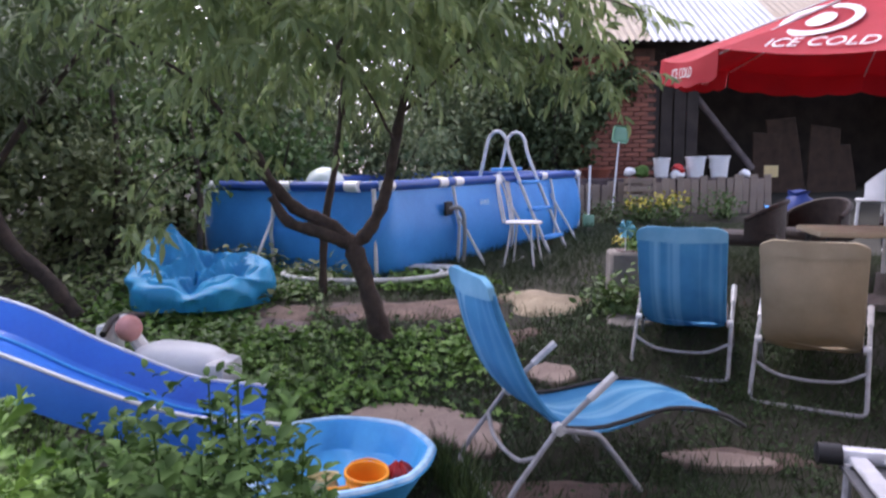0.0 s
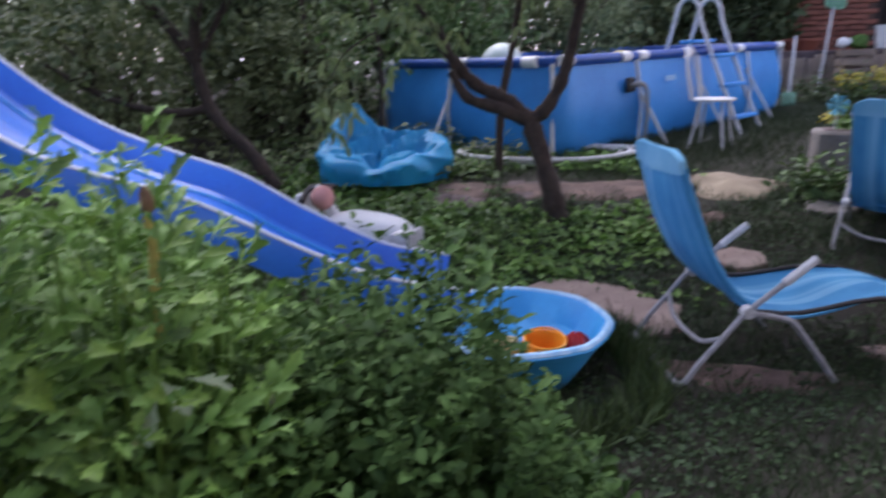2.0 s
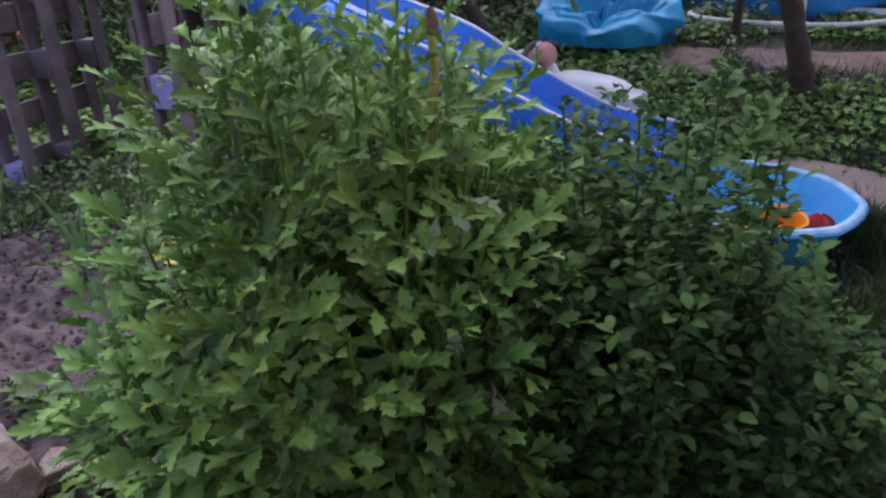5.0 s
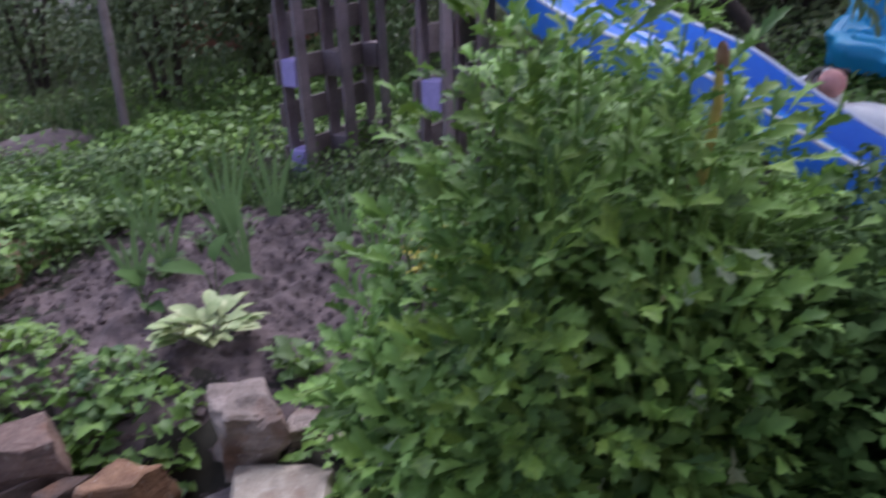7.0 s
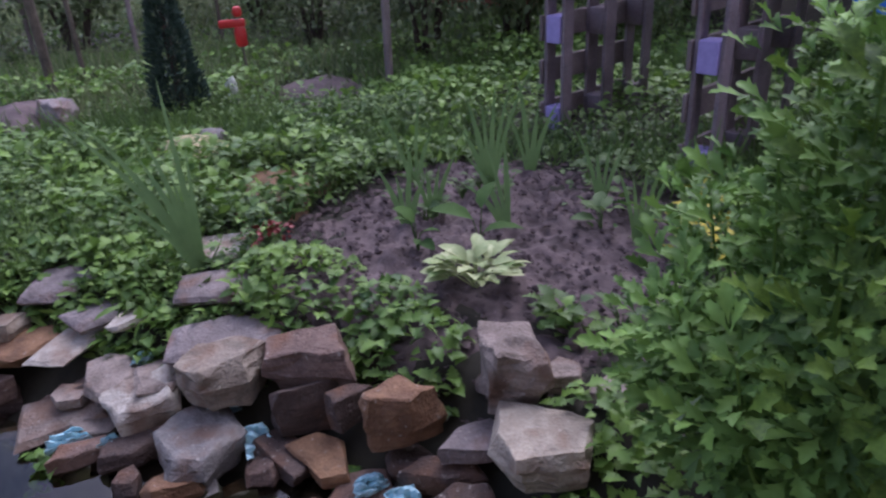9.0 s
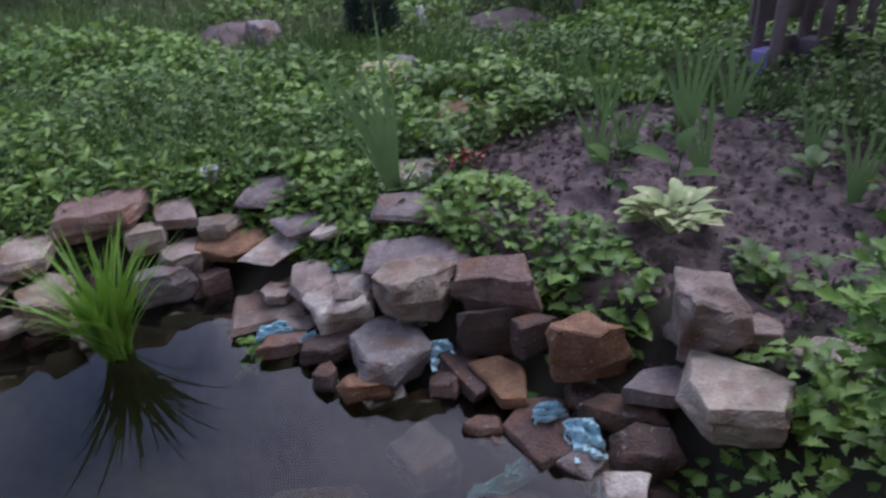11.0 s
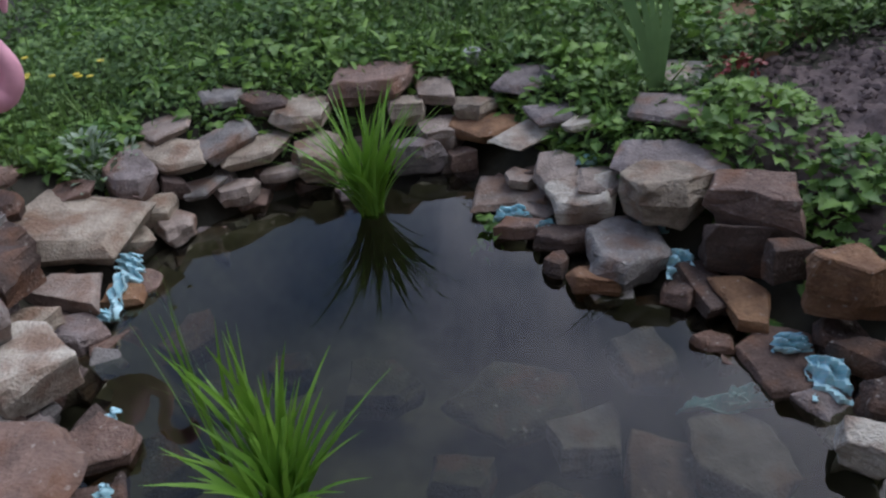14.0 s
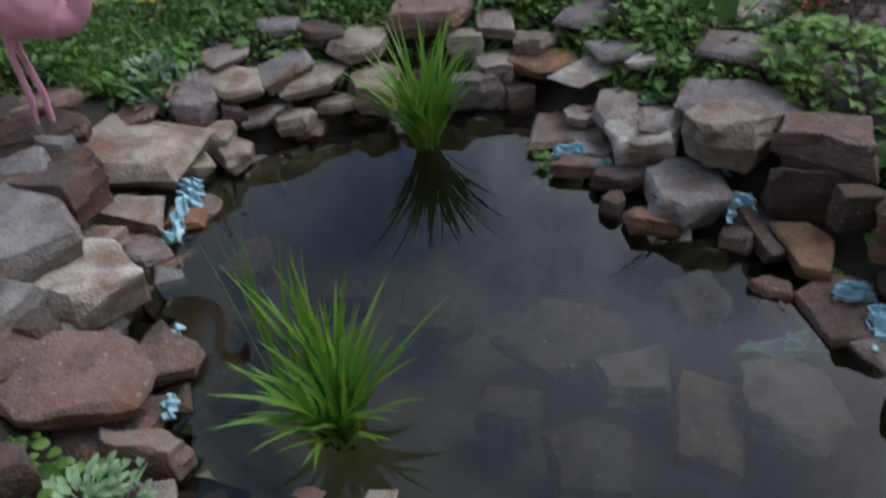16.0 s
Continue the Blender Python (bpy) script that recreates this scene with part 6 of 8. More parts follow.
def peach_tree():
    x, y = -0.44, 4.50
    t = thing("peach_tree", (x, y, gz(x, y) - 0.03), "young peach tree with a forked dark trunk and drooping leaves", "tree")
    o = np.array([x, y, gz(x, y) - 0.03])

    def q(*p):
        return tuple(np.array(p) - o)
    limb("trunk", [q(-0.42, 4.50, 0.42), q(-0.47, 4.50, 0.62), q(-0.56, 4.52, 0.91), q(-0.63, 4.53, 1.10)], [0.085, 0.065, 0.058, 0.066], M["bark"], t)
    limb("limb", [q(-0.62, 4.53, 1.08), q(-0.78, 4.50, 1.22), q(-0.98, 4.46, 1.33), q(-1.14, 4.42, 1.52), q(-1.20, 4.36, 1.68)], [0.055, 0.048, 0.042, 0.040, 0.034], M["bark"], t)
    limb("limb", [q(-0.64, 4.52, 1.09), q(-0.82, 4.44, 1.17), q(-1.0, 4.38, 1.24), q(-1.10, 4.36, 1.40)], [0.05, 0.042, 0.036, 0.028], M["bark"], t)
    limb("limb", [q(-0.62, 4.53, 1.08), q(-0.52, 4.55, 1.16), q(-0.43, 4.57, 1.33), q(-0.37, 4.58, 1.55), q(-0.30, 4.57, 1.92), q(-0.15, 4.5, 2.5)], [0.050, 0.045, 0.040, 0.036, 0.030, 0.016], M["bark"], t)
    limb("branch", [q(-0.34, 4.57, 1.75), q(-0.6, 4.3, 2.2), q(-1.2, 4.0, 2.6), q(-1.9, 3.8, 2.7)], [0.011, 0.008, 0.006, 0.004], M["bark"], t)
    limb("branch", [q(-0.30, 4.57, 1.92), q(0.2, 4.5, 2.35), q(0.8, 4.4, 2.6), q(1.2, 4.3, 2.5)], [0.011, 0.008, 0.006, 0.004], M["bark"], t)
    limb("branch", [q(-1.20, 4.36, 1.66), q(-1.5, 4.1, 2.1), q(-2.0, 3.9, 2.4)], [0.018, 0.011, 0.006], M["bark"], t)
    n = 520
    c = np.array([-0.62, 4.25, 2.72])
    r = np.array([1.75, 1.0, 0.70])
    s = c + unit(rng.normal(size=(n, 3))) * rng.uniform(0.35, 1.0, (n, 1)) * r
    s[:, 2] = np.maximum(s[:, 2], 2.12 + 0.12 * rng.random(n))
    w = unit((s - c) * np.array([0.7, 0.7, 0.5]) + rng.normal(size=(n, 3)) * 0.5)
    sets = [shoots(s, w, rng.uniform(0.25, 0.5, n), 18, 0.15)]
    for cx, cy, cz, k in ((-1.72, 3.9, 1.28, 10), (-1.34, 4.0, 1.72, 9), (-1.15, 4.1, 1.72, 6), (0.95, 4.2, 2.15, 16), (0.6, 4.3, 2.2, 14)):
        s = np.array([cx, cy, cz]) + rng.normal(size=(k, 3)) * 0.09
        sets.append(shoots(s, unit(rng.normal(size=(k, 3)) + np.array([0, 0, -0.2])), rng.uniform(0.15, 0.32, k), 14, 0.12))
    ob = leaf_mesh("crown", [(a, b - o, cc, d, e) for a, b, cc, d, e in sets], M["leaf_peach"])
    ob.parent = t
    limb("branch", [q(-1.18, 4.30, 1.60), q(-1.35, 4.1, 1.68), q(-1.60, 3.95, 1.55), q(-1.72, 3.9, 1.38)], [0.008, 0.006, 0.005, 0.004], M["bark"], t)
    # thin sapling behind
    p = thing("sapling", (-0.98, 5.35, gz(-0.98, 5.35) - 0.02), "thin straight sapling stem beside the pool", "tree")
    limb("stem", [(0, 0, 0), (0.03, 0.02, 0.6), (0.14, 0.05, 1.2), (0.22, 0.02, 2.0), (0.24, 0, 2.7)], [0.035, 0.03, 0.028, 0.024, 0.014], M["bark"], p)
    ob = leaf_mesh("crown", [clumps((0.24, 0, 2.6), (0.45, 0.45, 0.5), 40, 14, 0.10, "lance", 0.2)], M["leaf_peach"])
    ob.parent = p


peach_tree()


def left_tree():
    x, y = -2.55, 4.75
    t = thing("old_tree", (x, y, gz(x, y) - 0.05), "old leaning fruit tree with dark bent limbs", "tree")
    limb("trunk", [(0, 0, 0), (-0.22, 0.0, 0.30), (-0.52, 0.0, 0.62), (-0.62, 0.0, 1.05), (-0.55, 0.05, 1.6)], [0.06, 0.052, 0.05, 0.045, 0.035], M["bark"], t)
    limb("limb", [(-0.55, 0.0, 0.64), (-0.9, -0.05, 0.62), (-1.4, -0.1, 0.75), (-1.9, -0.1, 1.0)], [0.036, 0.03, 0.024, 0.018], M["bark"], t)
    limb("limb", [(-0.60, 0.0, 1.0), (-0.3, 0.1, 1.5), (0.1, 0.2, 2.0), (0.5, 0.2, 2.3)], [0.03, 0.026, 0.02, 0.014], M["bark"], t)
    limb("limb", [(-0.62, 0.0, 1.0), (-1.1, 0, 1.6), (-1.4, 0, 2.1)], [0.05, 0.035, 0.02], M["bark"], t)
    for k, (a, b) in enumerate((((-1.0, -0.1, 0.65), (-1.1, -0.3, 0.35)), ((-1.5, -0.1, 0.8), (-1.6, -0.3, 1.2)), ((-0.4, 0.1, 1.4), (-0.1, -0.3, 1.5)), ((-1.2, 0, 1.7), (-1.6, -0.4, 1.7)))):
        limb("twig", [a, tuple((np.array(a) + b) / 2 + 0.03), b], [0.016, 0.012, 0.005], M["bark"], t)
    sets = [clumps((-0.75, -0.1, 2.15), (1.35, 1.0, 0.85), 150, 24, 0.10, "lance", 0.26), clumps((-1.4, -0.3, 1.2), (0.9, 0.6, 0.45), 40, 14, 0.07, "oval", 0.25)]
    n = 90
    s = np.array([-0.7, -0.4, 2.0]) + unit(rng.normal(size=(n, 3))) * rng.uniform(0.5, 1.0, (n, 1)) * np.array([1.3, 0.8, 0.7])
    sets.append(shoots(s, unit(rng.normal(size=(n, 3))), rng.uniform(0.2, 0.45, n), 16, 0.12))
    ob = leaf_mesh("crown", sets, M["leaf_dark"])
    ob.parent = t
    # a branch of it that hangs close to the path
    for px, py, h in ((-2.05, 5.6, 1.4), (-3.0, 6.2, 2.2)):
        s = thing("sapling", (px, py, gz(px, py) - 0.02), "thin dark sapling in the undergrowth", "tree")
        limb("stem", [(0, 0, 0), (0.05, 0, h * 0.5), (-0.04, 0.03, h)], [0.03, 0.024, 0.014], M["bark"], s)
        ob = leaf_mesh("crown", [clumps((0, 0, h * 0.85), (0.5, 0.45, 0.55), 46, 14, 0.06, "oval", 0.2)], M["leaf_mid"])
        ob.parent = s


left_tree()


def shrub(x, y, rx, ry, h, leaf, kind, material, count, per, label, name="shrub", stems=5, group="shrubs behind the pool", low=0.12):
    """A bush: several stems from the ground and a crown of tufts with gaps."""
    z = gz(x, y)
    s = thing(name, (x, y, z - 0.03), label, "shrub" if name == "shrub" else "tree", group)
    r = random.Random(int(x * 91 + y * 37))
    for k in range(stems):
        a = r.uniform(0, 6.28)
        limb("stem", [(0.06 * math.cos(a), 0.06 * math.sin(a), 0), (0.25 * rx * math.cos(a), 0.25 * ry * math.sin(a), h * 0.4), (0.55 * rx * math.cos(a + 0.3), 0.55 * ry * math.sin(a + 0.3), h * 0.8)], [0.035 * h / 2, 0.025 * h / 2, 0.008], M["bark"], s, 3)
    ob = leaf_mesh("crown", [clumps((0, 0, h * (0.5 + low / 2)), (rx, ry, h * (0.5 - low / 2)), count, per, leaf, kind, 0.16 + 0.06 * h, hollow=0.25)], material)
    ob.parent = s
    return s


for i, (x, y, rx, ry, h, key, cnt) in enumerate((
        (-3.4, 8.3, 1.0, 0.8, 2.0, "leaf_mid", 150), (-0.85, 9.7, 0.9, 0.6, 1.75, "leaf_far", 130), (-1.9, 7.6, 0.6, 0.5, 1.5, "leaf_mid", 90), (-4.7, 7.0, 1.1, 0.9, 2.3, "leaf_far", 170), (-1.9, 9.4, 1.1, 0.8, 2.3, "leaf_far", 170), (-0.4, 11.2, 1.1, 0.8, 2.5, "leaf_far", 190),
        (0.9, 12.2, 0.9, 0.7, 2.7, "leaf_dark", 190), (1.75, 11.75, 0.55, 0.5, 2.2, "leaf_dark", 120), (-2.9, 11.2, 1.3, 1.0, 3.0, "leaf_far", 200), (-5.2, 9.5, 1.4, 1.1, 3.2, "leaf_far", 210),
        (-3.9, 6.9, 0.9, 0.8, 2.7, "leaf_dark", 170), (-2.75, 8.1, 0.9, 0.8, 2.7, "leaf_dark", 170), (-3.2, 6.3, 0.8, 0.7, 1.3, "leaf_far", 110), (-4.4, 5.2, 0.9, 0.8, 1.5, "leaf_far", 130), (-5.6, 4.2, 1.0, 0.9, 1.9, "leaf_far", 150))):
    shrub(x, y, rx, ry, h, 0.085 if h < 2.4 else 0.11, "oval", M[key], cnt, 26, ("tall tangled green shrub behind the pool", "dense leafy bush at the garden's edge", "pale green overgrown bush")[i % 3])
for i, (x, y, r, h) in enumerate(((-7.0, 12.5, 2.4, 6.0), (-3.0, 15.0, 2.6, 6.5), (0.6, 16.0, 2.3, 6.2), (-9.5, 9.0, 2.2, 4.0), (-15.0, 4.0, 2.0, 3.2), (-5.5, 18.0, 3.0, 7.5), (-12, 14, 3.0, 7.0), (3.2, 20.5, 2.6, 8.0))):
    shrub(x, y, r, r * 0.9, h, 0.20, "oval", M["leaf_far" if i % 2 else "leaf_dark"], 190, 30, "broad leafy tree closing the garden behind", "tree", 4, "trees behind the garden", 0.1)


def vine():
    """Climbing plant over the end of the brick pier."""
    v = leaf_mesh("climbing_vine", [clumps((2.05, 11.85, 2.3), (0.42, 0.22, 0.95), 70, 16, 0.11, "round", 0.18, hollow=0.1), clumps((2.75, 11.9, 3.1), (0.5, 0.2, 0.35), 40, 14, 0.10, "round", 0.16, hollow=0.1), clumps((2.45, 11.82, 2.75), (0.35, 0.14, 0.55), 46, 14, 0.10, "round", 0.16, hollow=0.1)], M["leaf_dark"])
    tagged(v, "dark climbing vine over the brick pier", "vine", kind="stuff")


vine()


def yellow_bush(x, y, s, key, label, leafkey="leaf_mid"):
    p = thing("flower_bush", (x, y, gz(x, y) - 0.02), label, "flowers", "flowers before the boards")
    ob = leaf_mesh("leaves", [clumps((0, 0, 0.16 * s), (0.26 * s, 0.18 * s, 0.16 * s), 30, 14, 0.06, "oval", 0.12, hollow=0.2)], M[leafkey])
    ob.parent = p
    if key:
        ob = leaf_mesh("blossoms", [clumps((0, -0.03, 0.30 * s), (0.24 * s, 0.16 * s, 0.10 * s), 22, 6, 0.045, "round", 0.06, hollow=0.2)], M[key])
        ob.parent = p


yellow_bush(3.1, 9.9, 1.2, "leaf_yellow", "yellow flowering plant before the boards")
yellow_bush(2.7, 10.0, 0.9, "leaf_yellow", "yellow flowering plant before the boards")
yellow_bush(3.9, 10.2, 1.3, "", "low green bush before the boards")
yellow_bush(2.3, 10.0, 1.1, "", "dark green low plants before the boards", "leaf_dark")
yellow_bush(1.25, 4.95, 0.8, "", "weeds round the foot of the planter")


# ---- the two purple-edged pallets ----
def pallet(x, y, rz, tilt, label, h=1.2, wide=0.8, tx=0.0):
    p = thing("pallet", (x, y, gz(x, y) - 0.02), label, "pallet", "pallets standing as a compost bay", rz=rz, tilt=(tx, tilt))
    for sx in (-wide / 2 + 0.05, 0.0, wide / 2 - 0.05):
        for yy in (-0.06, 0.06):
            bm = bmesh.new()
            box(bm, (sx, yy, h / 2), (0.075 if sx else 0.09, 0.022, h), bevel=0.004)
            part("runner", bm, M["purple_wood"], p)
        for zz in (0.07, h * 0.5, h - 0.07):
            bm = bmesh.new()
            box(bm, (sx, 0, zz), (0.095, 0.095, 0.14), bevel=0.004)
            part("block", bm, M["purple_paint"] if sx < 0 else M["purple_wood"], p, "block with lilac paint" if sx < 0 else "")
    for k in range(5):
        bm = bmesh.new()
        box(bm, (0, 0.085, 0.09 + (h - 0.18) * k / 4), (wide, 0.02, 0.13), bevel=0.004)
        part("deck_board", bm, M["old_wood"], p)
    bm = bmesh.new()
    box(bm, (0, -0.02, h + 0.012), (wide + 0.02, 0.14, 0.022), bevel=0.004)
    part("top_board", bm, M["purple_wood"], p)


pallet(-3.68, 1.97, 109, 0, "weathered pallet on end with lilac-painted blocks", h=1.10)
pallet(-2.77, 2.18, 112, 0, "weathered pallet on end with lilac-painted blocks beside the slide", h=1.10)
bm = bmesh.new()
box(bm, (0, 0, 0), (1.25, 0.14, 0.025), bevel=0.004)
for k in (-0.6, -0.22, 0.2, 0.58):
    box(bm, (k, 0, 0.065), (0.11, 0.10, 0.10), bevel=0.004)
ob = finish("cross_plank", bm, M["purple_wood"])
ob.matrix_world = pose(-3.08, 1.73, 1.40, 0, 0, 15)
tagged(ob, "lilac-grey plank with blocks laid across the two pallets", "plank")


# ---- the flower bed ----
def flower_bed():
    bm = bmesh.new()

    def f(u, v):
        a = 2 * math.pi * u
        k = 1 + 0.07 * math.sin(3 * a) + 0.05 * math.sin(5 * a + 1)
        px, py = -2.42 + 0.95 * v * k * math.cos(a), 0.72 + 0.92 * v * k * math.sin(a)
        n = noise.noise((px * 6, py * 6, 0)) * 0.026 + noise.noise((px * 15, py * 15, 4)) * 0.024 + noise.noise((px * 34, py * 34, 2)) * 0.013 - 0.012
        return (px, py, gz(px, py) + 0.045 * (1 - v ** 3) + (n if v < 0.97 else 0) - 0.012 * v)
    sheet(bm, f, 150, 76)
    bmesh.ops.remove_doubles(bm, verts=bm.verts[:], dist=0.0008)
    tagged(finish("flower_bed", bm, M["soil"], 70), "loose raked brown earth of a flower bed", "flower bed", kind="structure")


flower_bed()


def bed_z(x, y):
    r = math.hypot((x + 2.42) / 0.95, (y - 0.72) / 0.92)
    return gz(x, y) + (0.045 * (1 - r ** 3) if r < 1 else 0.0)


def soil_crumbs(n):
    """Loose lumps of earth strewn over the bed."""
    a, q = rng.uniform(0, 6.28, n), np.sqrt(rng.random(n)) * 0.95
    x, y = -2.42 + 0.95 * q * np.cos(a), 0.72 + 0.92 * q * np.sin(a)
    z = ground_z(x, y) + 0.045 * (1 - q ** 3)
    form = np.array([(1, 0, 0), (-1, 0, 0), (0, 1, 0), (0, -1, 0), (0, 0, 0.8), (0, 0, -0.8), (0.7, 0.6, 0.4), (-0.6, -0.7, 0.4)], float)
    face = np.array([(0, 6, 4), (6, 2, 4), (2, 1, 4), (1, 7, 4), (7, 3, 4), (3, 0, 4), (0, 5, 6), (6, 5, 2), (2, 5, 1), (1, 5, 7), (7, 5, 3), (3, 5, 0)])
    size = 0.004 + 0.015 * rng.random((n, 1, 1)) ** 3
    v = np.stack([x, y, z], -1)[:, None] + form[None] * size * rng.uniform(0.6, 1.3, (n, 8, 3))
    f = (face[None] + 8 * np.arange(n)[:, None, None]).reshape(-1, 3)
    me = bpy.data.meshes.new("soil_crumbs")
    me.from_pydata(v.reshape(-1, 3), [], f)
    me.materials.append(M["soil"])
    tagged(new("soil_crumbs", me), "loose crumbs of brown earth on the flower bed", "earth", kind="stuff")


soil_crumbs(2600)
for i in range(16):
    a, r = random.uniform(0, 6.28), math.sqrt(random.random()) * 0.9
    x, y = -2.42 + 0.95 * r * math.cos(a), 0.72 + 0.92 * r * math.sin(a)
    bm = bmesh.new()
    bmesh.ops.create_icosphere(bm, subdivisions=1, radius=random.uniform(0.010, 0.024))
    for v in bm.verts:
        v.co.z *= 0.55
        v.co *= 1 + 0.4 * noise.noise(v.co * 60 + Vector((i, 0, 0)))
    ob = finish("clod", bm, M["soil"], 60)
    ob.location = (x, y, bed_z(x, y) + 0.008)
    tagged(ob, "small clod of brown earth on the bed", "clod", "clods on the bed")


def blades(name, x, y, z, n, length, width, spread, material, label, category, lean=(0, 0), group="", flat=None):
    """A tuft of long leaves, each bent over by its own weight."""
    p = thing(name, (x, y, z), label, category, group)
    r = random.Random(int((x + 9) * 100 + (y + 9) * 1000))
    each = n if n < 12 else 10
    bm = bmesh.new()
    for k in range(n):
        if k and k % max(1, n // each) == 0:
            part("blade" if n < 12 else "blade_clump", bm, material, p)
            bm = bmesh.new()
        a = r.uniform(0, 6.28)
        if flat is not None:
            s = (k / max(1, n - 1) - 0.5) * 2
            d = Vector((math.cos(flat) * s, math.sin(flat) * s, 0)) * spread * 1.3
        else:
            d = Vector((math.cos(a), math.sin(a), 0)) * spread * r.uniform(0.1, 1) ** 0.8
        d += Vector((lean[0], lean[1], 0))
        l, w = length * r.uniform(0.55, 1.08), width * r.uniform(0.7, 1.2)
        root = Vector((r.uniform(-1, 1) * 0.035, r.uniform(-1, 1) * 0.035, -0.015)) if flat is None else Vector((d.x * 0.06, d.y * 0.06, -0.015))
        side = Vector((-d.y, d.x, 0))
        side = (Vector((math.cos(flat), math.sin(flat), 0)) if flat is not None else (side + Vector((r.uniform(-1, 1), r.uniform(-1, 1), 0)) * 0.3)).normalized()
        last = None
        steps = 7
        for i in range(steps + 1):
            t = i / steps
            c = root + Vector((0, 0, l * t * (1 - 0.18 * t * d.length * 2))) + d * l * (t * 0.55 + t * t * 0.65)
            ww = w * (1 - t ** 2.2) * (0.6 + 0.9 * t if t < 0.4 else 1)
            mid = bm.verts.new(c)
            lf, rt = bm.verts.new(c - side * ww + Vector((0, 0, ww * 0.3))), bm.verts.new(c + side * ww + Vector((0, 0, ww * 0.3)))
            if last:
                bm.faces.new((last[0], lf, mid, last[1]))
                bm.faces.new((last[1], mid, rt, last[2]))
            last = (lf, mid, rt)
    part("blade" if n < 12 else "blade_clump", bm, material, p)
    return p


blades("water_reed", -2.24, -1.34, 0.0, 120, 0.50, 0.0095, 0.62, M["leaf_reed"], "bright green tuft of reed standing in the pond", "reed", group="reeds in the pond")
blades("water_reed", -0.98, -1.15, 0.0, 95, 0.37, 0.0105, 0.72, M["leaf_reed"], "bright green loose tuft of reed in the pond's near end", "reed", group="reeds in the pond")
blades("water_reed", -1.08, -1.22, 0.0, 22, 0.52, 0.009, 0.36, M["leaf_reed"], "bright green tuft of reed leaning over the water", "reed", lean=(-0.03, -0.02), group="reeds in the pond")
blades("water_reed", -1.12, -1.38, 0.0, 8, 0.78, 0.006, 0.14, M["leaf_reed"], "few tall thin reed blades standing in the pond", "reed", group="reeds in the pond")
for x, y, n, l, lean, fl in ((-2.64, -0.33, 13, 0.66, (-0.06, -0.20), 1.9), (-2.65, 0.45, 5, 0.30, (0, 0), 1.2), (-2.68, 0.57, 5, 0.34, (0.05, 0.02), 1.6), (-2.80, 0.88, 9, 0.52, (0, 0), 1.4), (-2.45, 0.80, 6, 0.34, (-0.05, -0.25), 1.7),
                            (-2.51, 1.25, 6, 0.36, (0, 0), 1.5), (-2.18, 1.20, 8, 0.44, (0, 0.05), 1.2), (-3.05, 0.62, 5, 0.40, (0, 0), 1.5), (-2.95, 1.15, 6, 0.42, (0, 0), 1.3), (-2.05, 1.35, 7, 0.46, (0, 0), 1.6)):
    blades("gladiolus", x, y, bed_z(x, y), max(4, int(n * 0.7)), l * 1.12, 0.0135, 0.20, M["leaf_iris"], "fan of upright sword-shaped leaves in the bed", "gladiolus", lean, "gladioli in the bed", fl)


def rosette(name, x, y, z, n, leaf, kind, material, label, category, rise=0.5, radius=0.12, group="", stalk=True):
    """A low plant whose leaves spread from one root."""
    p = thing(name, (x, y, z), label, category, group)
    a = rng.uniform(0, 6.28, n)
    el = rng.uniform(0.15, 1.0, n) * rise
    where = np.stack([np.cos(a) * radius * rng.uniform(0.1, 1, n), np.sin(a) * radius * rng.uniform(0.1, 1, n), 0.02 + el * leaf * 0.9], -1)
    way = unit(np.stack([np.cos(a), np.sin(a), el * 0.8 - 0.1], -1))
    ob = leaf_mesh("leaves", [(kind, where, way, np.tile([0, 0, 1.0], (n, 1)) + rng.normal(size=(n, 3)) * 0.2, leaf * rng.uniform(0.7, 1.2, n))], material)
    ob.parent = p
    bm = bmesh.new()
    for k in range(min(n, 24)):
        tube(bm, [(0, 0, -0.02), tuple(where[k] * 0.6 + np.array([0, 0, 0.005])), tuple(where[k])], 0.0022, 5)
    tagged(part("stalk", bm, material, p), kind="stuff")
    return p


rosette("hosta", -2.08, 0.50, bed_z(-2.08, 0.50), 60, 0.084, "oval", M["leaf_cream"], "cream-and-green variegated hosta in the bed", "hosta", 0.9, 0.11)
rosette("bed_plant", -2.32, 0.62, bed_z(-2.32, 0.62), 3, 0.16, "oval", M["leaf_mint"], "young plant with one broad green leaf", "plant", 1.2, 0.03)
rosette("bed_plant", -2.40, 0.41, bed_z(-2.40, 0.41), 6, 0.08, "oval", M["leaf_mint"], "small pale green seedling in the bed", "plant", 1.2, 0.03)
rosette("bed_plant", -2.30, 1.12, bed_z(-2.30, 1.12), 6, 0.09, "oval", M["leaf_mid"], "small green seedling in the bed", "plant", 1.0, 0.04)
rosette("bed_plant", -1.80, 0.66, bed_z(-1.80, 0.66), 14, 0.07, "lobed", M["leaf_mid"], "green weed at the edge of the bed", "plant", 0.8, 0.07)
rosette("bed_plant", -1.72, 0.82, bed_z(-1.72, 0.82), 12, 0.06, "lobed", M["leaf_mid"], "green weed at the edge of the bed", "plant", 0.8, 0.07)
for i in range(13):
    a, q = 2.2 + 1.9 * random.random(), random.uniform(0.25, 0.95)
    px, py = -2.42 + 0.9 * q * math.cos(a), 0.72 + 0.88 * q * math.sin(a)
    rosette("bed_weed", px, py, bed_z(px, py), random.randint(5, 12), random.uniform(0.03, 0.055), "lobed", M["leaf_mid"], "small green weed sprouting in the bed", "weed", 0.8, 0.05, "weeds in the bed")
